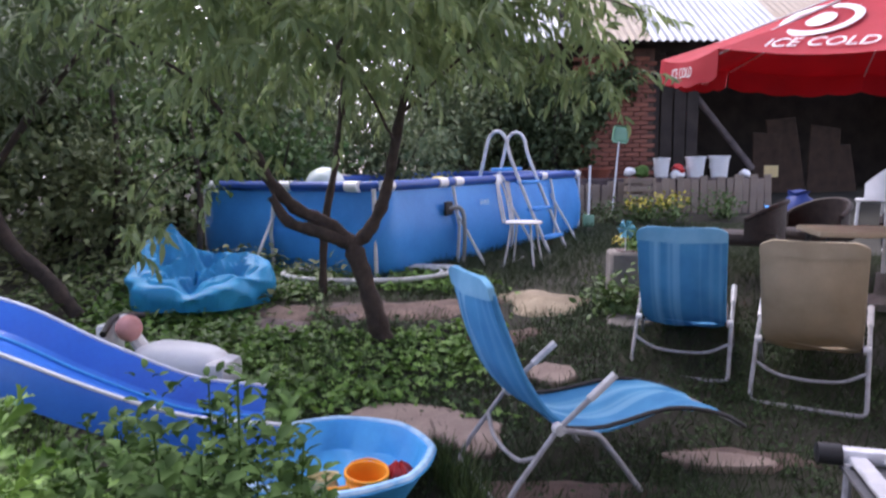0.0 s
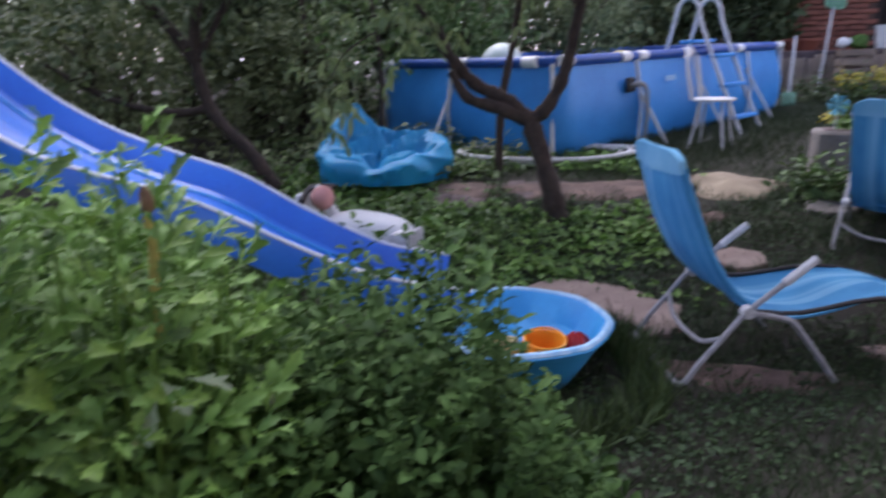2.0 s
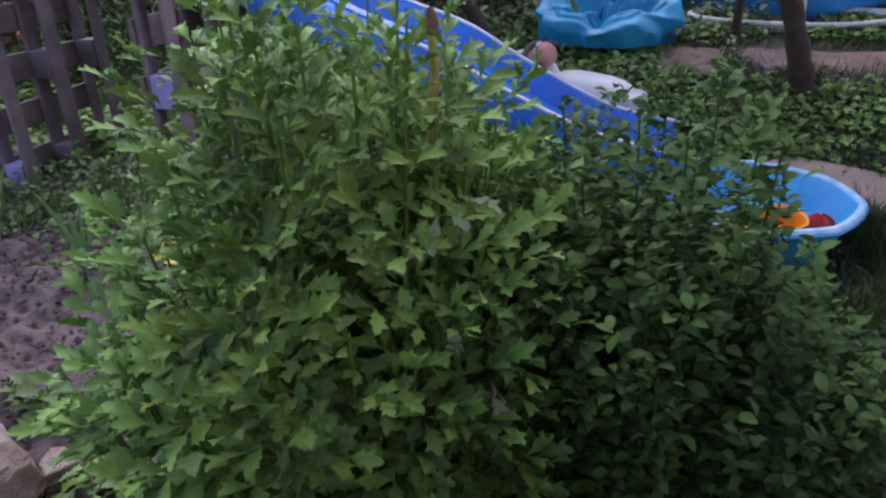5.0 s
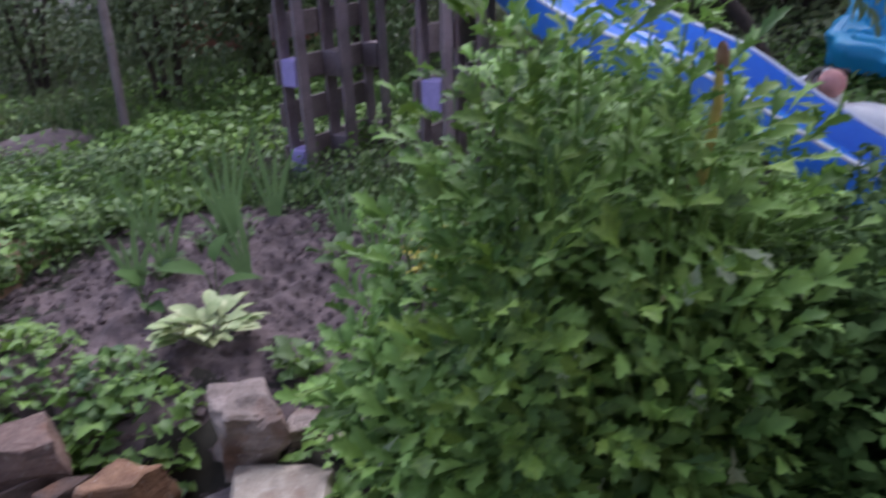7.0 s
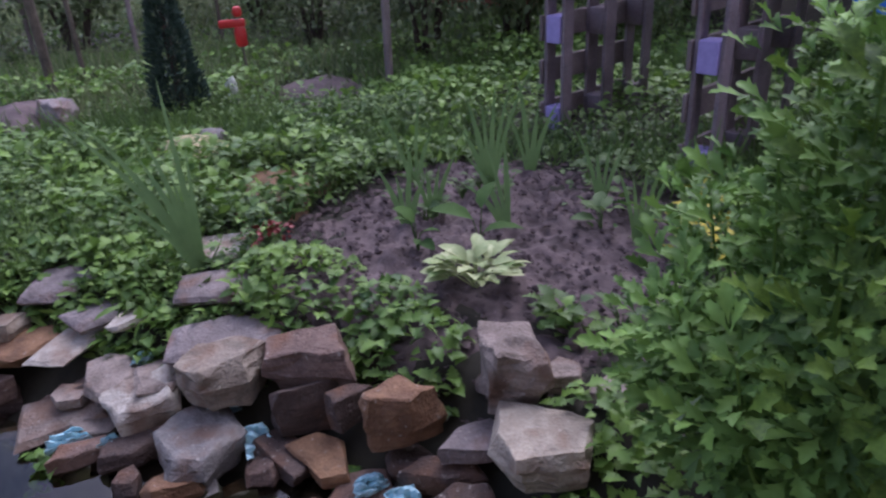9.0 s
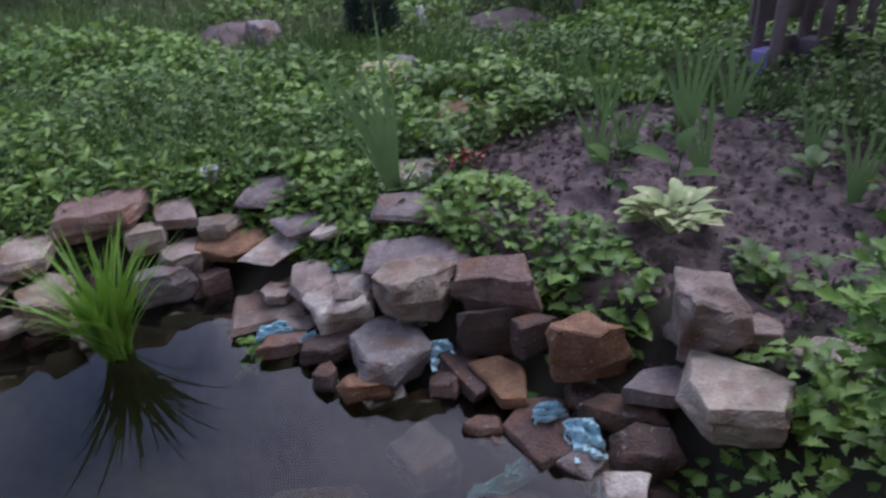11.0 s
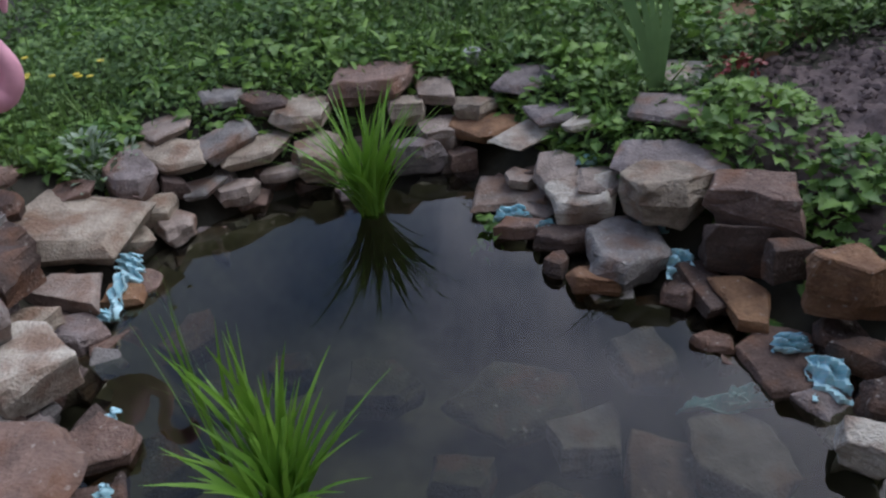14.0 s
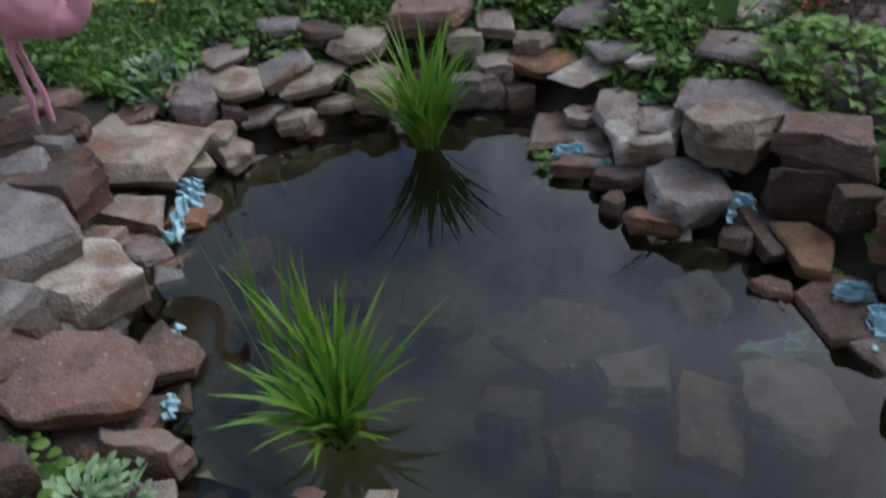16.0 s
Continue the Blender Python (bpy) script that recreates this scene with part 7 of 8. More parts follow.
rosette("red_flowers", -2.68, -0.10, bed_z(-2.68, -0.10), 26, 0.035, "oval", M["leaf_mid"], "little plant with red flowers by the pale stone", "flowers", 1.6, 0.07)
ob = leaf_mesh("red_blossoms", [clumps((-2.68, -0.08, bed_z(-2.68, -0.1) + 0.075), (0.09, 0.09, 0.03), 12, 5, 0.026, "round", 0.03)], M["leaf_red"])
tagged(ob, "small red blossoms over the low plant", "flowers", kind="stuff")
ob = leaf_mesh("yellow_lilies", [clumps((-1.90, 1.28, 0.42), (0.14, 0.10, 0.07), 12, 7, 0.07, "lance", 0.06)], M["leaf_yellow"])
tagged(ob, "yellowing leaves beside the bush", "leaves", kind="stuff")


def off_stones(x, y):
    """False where a laid stone covers the ground."""
    ok = np.ones(len(x), bool)
    for sx, sy, r in LAID:
        ok &= (np.abs(x - sx) > r) | (np.abs(y - sy) > r) | (np.hypot(x - sx, y - sy) > r)
    return ok


# ---- low leafy patches between and behind the stones ----
def patch(x, y, r, h, leaf, kind, key, n, label):
    """A mound of small-leaved ground cover."""
    z = gz(x, y)
    a, q = rng.uniform(0, 6.28, n), np.sqrt(rng.random(n)) * r
    px, py = x + q * np.cos(a), y + q * np.sin(a)
    free = off_stones(px, py)
    q, px, py = q[free], px[free], py[free]
    n = len(q)
    pz = ground_z(px, py) + h * (1 - (q / r) ** 2) * rng.uniform(0.35, 1.0, n) + 0.02
    w = np.stack([px, py, pz], -1)
    ob = leaf_mesh("ground_cover", [(kind, w, unit(rng.normal(size=(n, 3)) * np.array([1, 1, 0.3])), unit(rng.normal(size=(n, 3)) * 0.35 + np.array([0, 0, 1.0])), leaf * rng.uniform(0.6, 1.2, n))], M[key])
    return tagged(ob, label, "ground cover", kind="stuff")


strawberry = "bright green strawberry leaves spilling over the stones"
for x, y, r, h, n in ((-2.38, -0.06, 0.24, 0.12, 230), (-1.90, 0.20, 0.18, 0.13, 170), (-2.08, 0.20, 0.14, 0.11, 90), (-2.36, -0.54, 0.13, 0.07, 80), (-2.24, -0.50, 0.10, 0.06, 45), (-2.72, -0.50, 0.20, 0.10, 100),
                      (-1.77, 0.66, 0.10, 0.07, 36), (-1.38, 0.55, 0.16, 0.12, 100), (-1.18, 0.42, 0.26, 0.12, 200), (-2.16, -0.88, 0.07, 0.06, 28), (-2.90, -0.75, 0.2, 0.1, 90), (-2.92, -1.12, 0.14, 0.1, 60), (-1.98, 0.06, 0.09, 0.06, 40), (-1.70, -0.06, 0.05, 0.05, 16)):
    patch(x, y, r, h, 0.052, "lobed", "leaf_fresh", int(n * 1.3), strawberry)
for x, y, r, h, n, key, k in ((-2.55, -1.95, 0.18, 0.10, 120, "leaf_mid", "blade"), (-2.15, -2.35, 0.20, 0.12, 130, "leaf_light", "oval"), (-2.05, -2.75, 0.16, 0.10, 90, "leaf_mid", "round"), (-0.80, -2.10, 0.14, 0.08, 60, "leaf_light", "round"), (-0.62, -1.62, 0.15, 0.09, 90, "leaf_fresh", "round")):
    patch(x, y, r, h, 0.05, k, key, n, "low green weeds at the pond's bank")
M["sedum"] = mat("sedum", (0.30, 0.37, 0.27), (0.18, 0.25, 0.16), 0.7, 10, 60, 0.05, island=0.4)
M["sedum_pale"] = mat("sedum_pale", (0.32, 0.46, 0.26), (0.20, 0.31, 0.15), 0.7, 10, 60, 0.05, island=0.4)
for dx, dy, n in ((0, 0, 46), (0.07, 0.05, 30), (-0.03, 0.09, 28)):
    rosette("sedum", -2.12 + dx, -2.36 + dy, gz(-2.12 + dx, -2.36 + dy) + 0.04, n, 0.042, "oval", M["sedum"], "pale grey-green succulent on the bank", "succulent", 1.6, 0.09)
for dx, dy, n in ((0, 0, 70), (-0.05, 0.04, 40)):
    rosette("sedum", -0.64 + dx, -1.58 + dy, gz(-0.64 + dx, -1.58 + dy) + 0.05, n, 0.036, "oval", M["sedum_pale"], "pale green succulent among the near stones", "succulent", 1.4, 0.09)
for x, y, r, n in ((-0.72, -1.76, 0.06, 40), (-0.73, -1.67, 0.05, 30), (-2.04, -2.22, 0.10, 70)):
    patch(x, y, r, 0.05, 0.032, "round", "leaf_fresh", n, "low green weeds at the pond's bank")


def small_flowers(x, y, n):
    """A few yellow buttons on thin stalks."""
    r = random.Random(int(abs(x * 100)))
    t = thing("wild_flower", (x, y, gz(x, y)), "small yellow wild flowers among the weeds", "flower")
    for k in range(n):
        px, py, pz = r.uniform(-0.14, 0.14), r.uniform(-0.14, 0.14), r.uniform(0.20, 0.30)
        tube_part("stalk", [(px * 0.6, py * 0.6, -0.01), (px * 0.9, py * 0.9, pz * 0.6), (px, py, pz)], 0.0018, M["leaf_mid"], t, "", 5)
        bm = bmesh.new()
        lathe(bm, [(0.0, 0.004), (0.007, 0.006), (0.013, 0.004), (0.012, 0.0), (0.0, -0.003)], 9, (px, py, pz))
        part("blossom", bm, M["leaf_yellow"], t, "yellow blossom")


small_flowers(-2.37, -2.79, 7)
small_flowers(-2.32, -2.50, 6)



# ---- flamingo ----
def flamingo():
    x, y, z = -1.71, -2.62, 0.27
    bm = bmesh.new()
    rings = []
    body = rounded([(-0.30, 0.0, 0.52), (-0.22, 0.0, 0.555), (-0.08, 0.0, 0.575), (0.06, 0.0, 0.545), (0.15, 0.0, 0.50), (0.205, 0.0, 0.52), (0.225, 0.0, 0.585), (0.195, 0.0, 0.655), (0.15, 0.0, 0.72), (0.135, 0.0, 0.79), (0.165, 0.0, 0.845), (0.215, 0.0, 0.845), (0.25, 0.0, 0.80), (0.255, 0.0, 0.75)], 6)
    prof = [0.012, 0.052, 0.108, 0.102, 0.058, 0.036, 0.031, 0.028, 0.026, 0.027, 0.034, 0.036, 0.022, 0.006]
    tube(bm, rounded(body, 2), [float(np.interp(i / 12, range(len(prof)), prof)) for i in range(2 * len(body) - 1)], 26)
    bm.normal_update()
    for v in bm.verts:
        if v.co.z < 0.70 and v.co.x < 0.14:
            v.co.z += (v.co.z - 0.54) * 0.15
            v.co += Vector(noise.noise_vector(Vector((v.co.x * 16, v.co.y * 30, v.co.z * 30)))) * 0.006
            v.co += v.normal * 0.0045 * math.sin(70 * v.co.x + 55 * v.co.z + 3 * noise.noise(v.co * 9)) if v.co.x < 0.08 else Vector()
    turn = Matrix.Rotation(radians(-11), 4, 'Y')
    for v in bm.verts:
        v.co = turn @ (v.co - Vector((0, 0, 0.5))) + Vector((0.01, 0, 0.425))
    for s, fx in ((-0.03, 0.06), (0.03, 0.11)):
        tube(bm, [(0.0, s, 0.42), (0.015, s, 0.30), (0.03 + fx * 0.4, s * 0.9, 0.16), (fx, s * 0.6, 0.0)], [0.018, 0.011, 0.012, 0.010], 10)
        box(bm, (fx + 0.025, s * 0.6, 0.006), (0.07, 0.035, 0.014), bevel=0.005)
    ob = finish("flamingo_figure", bm, M["flamingo"], 60)
    ob.matrix_world = pose(x, y, z, 0, 20, 113)
    tagged(ob, "pink plastic garden flamingo standing on the pond stones", "garden figure")


flamingo()

bm = bmesh.new()
lathe(bm, [(0.0, -0.03), (0.028, -0.03), (0.032, 0.02), (0.036, 0.022), (0.036, 0.03), (0.026, 0.03), (0.024, 0.01), (0.0, 0.01)], 18)
ob = finish("solar_lamp", bm, M["grey_tube"])
ob.location = (-2.98, -1.08, gz(-2.98, -1.08) + 0.045)
tagged(ob, "small round grey solar garden lamp among the stones", "garden lamp")


# ---- far side: conifer, posts, figure, heaps ----
def conifer():
    x, y = -5.05, -0.30
    t = thing("conifer", (x, y, gz(x, y) - 0.02), "narrow dark blue-green dwarf conifer", "conifer")
    limb("trunk", [(0, 0, 0), (0, 0, 0.5), (0, 0, 1.0)], [0.03, 0.02, 0.006], M["bark"], t)
    n = 5200
    h = rng.random(n) ** 1.3
    a = rng.uniform(0, 6.28, n)
    r = 0.165 * (1 - h) ** 0.8 * (0.75 + 0.3 * rng.random(n)) * (1 + 0.15 * np.sin(5 * a + 9 * h)) * np.minimum(1, 0.5 + h * 6)
    w = np.stack([r * np.cos(a), r * np.sin(a), 0.04 + 1.02 * h], -1)
    way = unit(np.stack([np.cos(a), np.sin(a), 0.9 + 0 * a], -1) + rng.normal(size=(n, 3)) * 0.3)
    ob = leaf_mesh("needles", [("lance", w, way, rand_ways(n), 0.05 * rng.uniform(0.6, 1.2, n))], M["conifer"])
    ob.parent = t


conifer()


def far_things():
    for i, (x, y, h, r, lean) in enumerate(((-5.95, -1.15, 1.7, 0.035, 0.12), (-5.0, 1.10, 1.8, 0.03, 0.02), (-6.6, -1.0, 1.8, 0.02, 0.1), (-7.4, -0.6, 2.0, 0.022, -0.1), (-7.9, 0.2, 2.0, 0.02, 0.06), (-8.4, -1.6, 2.2, 0.022, 0.1), (-9.0, -0.2, 2.2, 0.022, -0.08))):
        bm = bmesh.new()
        tube(bm, rounded([(0, 0, -0.02), (lean * 0.5, 0.02, h * 0.5), (lean, 0, h)], 4), [r] * 5 + [r * 0.9] * 3 + [r * 0.8], 8)
        ob = finish("stake", bm, M["old_wood"] if i in (1, 3, 5) else M["bark_grey"])
        ob.location = (x, y, gz(x, y))
        tagged(ob, "thin weathered wooden garden stake" if i else "dark leaning wooden post", "stake", "stakes in the far garden")
    g = thing("garden_figure", (-5.9, 0.22, gz(-5.9, 0.22) - 0.06), "red garden ornament on a thin stake in the far garden", "garden figure")
    tube_part("stake", [(0, 0, -0.02), (0, 0, 0.40)], 0.01, M["bark_grey"], g, "thin grey stake")
    bm = bmesh.new()
    box(bm, (0, 0, 0.42), (0.05, 0.09, 0.16), bevel=0.03, seg=2)
    box(bm, (0, -0.05, 0.52), (0.03, 0.20, 0.06), bevel=0.014, seg=2)
    box(bm, (0, 0, 0.60), (0.06, 0.07, 0.08), bevel=0.026, seg=2)
    part("ornament", bm, M["red_plastic"], g, "red plastic ornament")
    bm = bmesh.new()
    lathe(bm, [(0.0, 0.0), (0.035, 0.0), (0.04, 0.12), (0.02, 0.18), (0.0, 0.18)], 12)
    ob = finish("lamp_figure", bm, M["white_plastic"])
    ob.location = (-5.35, 0.05, gz(-5.35, 0.05))
    tagged(ob, "small white garden lamp in the grass", "garden lamp")
    sand_heap(-4.05, -0.28, 0.32, 0.24, 0.13, mat("straw", (0.50, 0.43, 0.24), (0.30, 0.25, 0.13), 0.9, 12, 70, 0.8), "heap of pale straw in the grass", "straw")
    sand_heap(-3.38, 0.03, 0.42, 0.26, 0.06, M["dry"], "patch of rust-brown dead leaves", "litter")
    sand_heap(-5.2, 0.65, 0.5, 0.35, 0.10, M["soil"], "low mound of bare earth in the far garden", "earth")
    sand_heap(-5.4, -1.3, 0.5, 0.3, 0.15, M["soil"], "low mound of bare earth and stones", "earth")
    stone(-4.12, -0.18, gz(-4.12, -0.18) + 0.05, 0.16, 0.14, 0.14, 20, "g", word="boulder in the grass", group="boulders in the grass")
    stone(-5.2, -1.05, gz(-5.2, -1.05) + 0.08, 0.35, 0.2, 0.18, 20, "v", word="boulder in the grass", group="boulders in the grass")
    for x, y, rx, h, key, c in ((-5.6, 1.6, 0.75, 1.6, "leaf_dark", 150), (-6.0, 2.6, 0.8, 1.8, "leaf_dark", 150), (-5.3, 3.2, 0.6, 1.3, "leaf_mid", 110), (-7.2, 1.0, 0.7, 1.5, "leaf_dark", 120), (-8.6, -1.2, 1.2, 1.8, "leaf_dark", 170), (-9.4, 0.8, 1.3, 2.0, "leaf_dark", 170), (-8.4, 2.4, 1.2, 2.2, "leaf_dark", 170), (-8.2, -3.4, 1.3, 1.8, "leaf_mid", 170)):
        shrub(x, y, rx, rx * 0.9, h, 0.055 if h < 1.7 else 0.08, "oval", M[key], c, 26, "dark feathery shrub in the far garden", group="shrubs of the far garden")


far_things()


def far_ruin():
    """A low broken brick wall far behind the pallets."""
    x, y = -7.95, 3.27
    w = thing("brick_ruin", (x, y, gz(x, y) - 0.05), "low broken wall of old red bricks in the far garden", "wall", rz=38)
    bm = bmesh.new()
    box(bm, (0, 0, 0.60), (1.5, 0.22, 1.2))
    core = part("core", bm, M["mortar"], w, "crumbling mortar")
    bm = bmesh.new()
    box(bm, (0, 0, 0), (0.235, 0.26, 0.062), bevel=0.006)
    one = part("brick", bm, M["brick"], core)
    first = True
    for row in range(19):
        for k in range(6):
            px = -0.64 + 0.25 * k + (0.12 if row % 2 else 0.0)
            if row > 14 and (k * 7 + row * 3) % 5 < 2:
                continue
            ob = one if first else new("brick", one.data)
            first = False
            ob.parent = core
            ob.matrix_local = pose(px, random.uniform(-0.012, 0.012), 0.04 + 0.072 * row, 0, 0, random.uniform(-2, 2))


far_ruin()


# ---- the two herbs beside the camera's path ----
def lovage():
    """Tall leafy herb with broad lobed leaves on branching stems."""
    x, y = -0.91, 0.86
    z = gz(x, y)
    p = thing("lovage", (x, y, z - 0.02), "big bushy herb with broad lobed light green leaves", "herb")
    r = random.Random(3)
    where, way, up, size = [], [], [], []
    for k in range(190):
        a, q = r.uniform(0, 6.28), math.sqrt(r.random())
        high = 1.12 * (1 - 0.42 * q ** 2.2) * (r.uniform(0.80, 1.05) if k % 3 else r.uniform(0.45, 0.8))
        top = Vector((0.39 * q * math.cos(a), 0.45 * q * math.sin(a), high))
        root = Vector((top.x * 0.35, top.y * 0.35, 0))
        mid = root.lerp(top, 0.5) + Vector((top.x * 0.15, top.y * 0.15, 0.05))
        bm = bmesh.new()
        line = rounded([root, mid, top], 5)
        tube(bm, line, [0.005 - 0.0028 * i / len(line) for i in range(len(line))], 6)
        part("stem", bm, M["leaf_fresh"], p)
        for i in range(13):
            t = 0.2 + 0.8 * ((i + r.random()) / 13) ** 0.7
            c = line[min(len(line) - 1, int(t * len(line)))]
            b = r.uniform(0, 6.28)
            d = Vector((math.cos(b) + c.x * 1.5, math.sin(b) + c.y * 1.5, r.uniform(-0.1, 0.5) + 0.6 * (i == 12))).normalized()
            out = Vector((c.x, c.y, 0)) * 1.6 + Vector((0, 0, 1.0))
            side = d.cross(out).normalized()
            reach, s0 = r.uniform(0.05, 0.12), r.uniform(0.042, 0.078) * (1.05 - 0.2 * t)
            for along, turn, s in ((1.0, 0.0, 1.1), (0.80, 0.70, 0.95), (0.80, -0.70, 0.95), (0.15, 1.0, 0.85), (0.15, -1.0, 0.85)):
                where.append(c + d * reach * along)
                way.append(d + side * turn + Vector((0, 0, r.uniform(-0.2, 0.5) + 0.25 * (t > 0.6) - 0.6 * (t < 0.45))))
                up.append(tuple(out + Vector((r.uniform(-1, 1), r.uniform(-1, 1), r.uniform(-0.3, 0.3))) * 0.55))
                size.append(s * s0)
    where, way, up, size = (np.array([tuple(v) if not isinstance(v, float) else v for v in q]) for q in (where, way, up, size))
    # the leaves that the camera passes nearest are single pieces
    shape = {}
    out = where[:, 0] * 0.45 - where[:, 1] * 0.75 + where[:, 2] * 0.5
    near = np.argsort(-out + 0.12 * rng.random(len(out)))[:290]
    far = np.setdiff1d(np.arange(len(where)), near)
    ob = leaf_mesh("foliage", [("ternate", where[far], way[far], up[far], size[far])], M["leaf_light"])
    ob.parent = p
    tagged(ob, kind="stuff")
    one = leaf_mesh("leaf", [("ternate", np.zeros((1, 3)), np.array([[1.0, 0, 0]]), np.array([[0, 0, 1.0]]), np.ones(1))], M["leaf_single"])
    for k, i in enumerate(near):
        ob = one if k == 0 else new("leaf", one.data)
        ob.parent = p
        xa = Vector(way[i]).normalized()
        ya = Vector(up[i]).cross(xa).normalized()
        m = Matrix((xa, ya, xa.cross(ya))).transposed().to_4x4()
        ob.matrix_local = Matrix.Translation(where[i]) @ m @ Matrix.Scale(size[i] * 1.05, 4)
    # a dried stalk
    tube_part("dry_stalk", [(0.18, 0.02, 0.84), (0.186, 0.025, 0.92), (0.19, 0.03, 1.0), (0.186, 0.03, 1.05)], [0.010, 0.0085, 0.008, 0.007], M["stalk"], p, "cut yellow stalk with a brown tip")
    for name, c, k in (("withered_tip", (0.185, 0.032, 1.07), 0.011), ("withered_base", (0.175, 0.02, 0.87), 0.014)):
        bm = bmesh.new()
        bmesh.ops.create_icosphere(bm, subdivisions=2, radius=k)
        for v in bm.verts:
            v.co = v.co * (1 + 0.5 * noise.noise(v.co * 70)) + Vector((0, 0, v.co.z * (1.2 if name == "withered_tip" else -0.2)))
        part(name, bm, M["dry"], p, "shrivelled brown leaf sheath").location = c
    # a few leaves turned over, their pale undersides showing
    pale = leaf_mesh("turned_leaf", [("ternate", np.zeros((1, 3)), np.array([[1.0, 0, 0]]), np.array([[0, 0, 1.0]]), np.ones(1))], M["leaf_under"])
    for k, (c, yaw, tilt) in enumerate((((0.27, -0.10, 0.84), -20, 25), ((0.29, -0.07, 0.83), 30, 20), ((0.28, -0.12, 0.82), -70, 35), ((0.31, -0.13, 0.66), -60, 60), ((0.20, -0.27, 0.70), -95, 55), ((0.33, -0.02, 0.62), -40, 65), ((0.24, -0.24, 0.52), -80, 60), ((0.34, -0.06, 0.50), -30, 62), ((-0.05, -0.42, 0.48), -100, 50), ((0.30, 0.08, 0.76), 10, 45))):
        ob = pale if k == 0 else new("turned_leaf", pale.data)
        ob.parent = p
        ob.matrix_local = pose(*c, 12, tilt, yaw) @ Matrix.Scale(0.075 - 0.003 * (k % 4), 4)
    for k in range(9):
        bm = bmesh.new()
        bmesh.ops.create_icosphere(bm, subdivisions=2, radius=0.007)
        ob = part("bud", bm, M["leaf_cream"], p, "pale round bud")
        ob.matrix_local = pose(r.uniform(-0.35, 0.3), r.uniform(-0.3, 0.3), r.uniform(0.70, 0.92))


M["leaf_single"] = mat("leaf_single", (0.20, 0.33, 0.05), (0.012, 0.042, 0.012), 0.55, 9, 60, 0.1, objrand=0.7, through=0.2, spec=0.25)
lovage()


def mint_bush():
    """Bushy herb with small round leaves in whorls along many upright stems."""
    x, y = -0.40, 1.22
    p = thing("mint_bush", (x, y, gz(x, y) - 0.02), "dense dark green bush of mint with small round leaves", "herb")
    r = random.Random(8)
    where, way, up, size = [], [], [], []
    for k in range(330):
        a, q = r.uniform(0, 6.28), math.sqrt(r.random())
        top = Vector((0.44 * q * math.cos(a) + 0.02, 0.42 * q * math.sin(a), 0.98 * (1 - 0.34 * q * q) * r.uniform(0.62, 1.04)))
        top.z *= 1 - 0.45 * min(1, max(0, (top.x * 0.9 + top.y * 0.42 - 0.08) / 0.32))
        root = Vector((top.x * 0.6, top.y * 0.6, 0))
        if k % 3 == 0:
            tube_part("stem", [root, root.lerp(top, 0.5) + Vector((0.01, 0, 0)), top], [0.004, 0.003, 0.002], M["leaf_mint"], p, "", 5)
        nodes = 13
        for i in range(nodes):
            t = 0.3 + 0.7 * i / (nodes - 1)
            c = root.lerp(top, t)
            for j in range(5):
                b = j * 1.257 + i * 0.7 + r.uniform(-0.3, 0.3)
                d = Vector((math.cos(b), math.sin(b), r.uniform(-0.3, 0.5) + 0.5 * t * (i > nodes - 3)))
                where.append(c + Vector((r.uniform(-1, 1), r.uniform(-1, 1), r.uniform(-1, 1))) * 0.02)
                way.append(d)
                up.append((r.uniform(-0.6, 0.6), r.uniform(-0.6, 0.6), 1.0))
                size.append(r.uniform(0.026, 0.050) * (1.1 - 0.3 * t))
    where, way, up, size = (np.array([tuple(v) if not isinstance(v, float) else v for v in q]) for q in (where, way, up, size))
    ob = leaf_mesh("foliage", [("oval", where, way, up, size)], M["leaf_mint"])
    ob.parent = p
    tagged(ob, kind="stuff")


mint_bush()
rosette("herb_sprig", -0.16, 1.22, gz(-0.16, 1.22), 240, 0.05, "round", M["leaf_mint"], "bushy mint sprigs beside the large herb", "herb", 8.0, 0.22)
rosette("herb_sprig", 0.02, 0.98, gz(0.02, 0.98), 60, 0.05, "round", M["leaf_mint"], "small mint sprigs beside the bush", "herb", 3.5, 0.16)
rosette("dock_plant", -0.36, 0.62, gz(-0.36, 0.62), 26, 0.12, "oval", M["leaf_mid"], "broad green dock leaves under the bush", "plant", 1.4, 0.16)


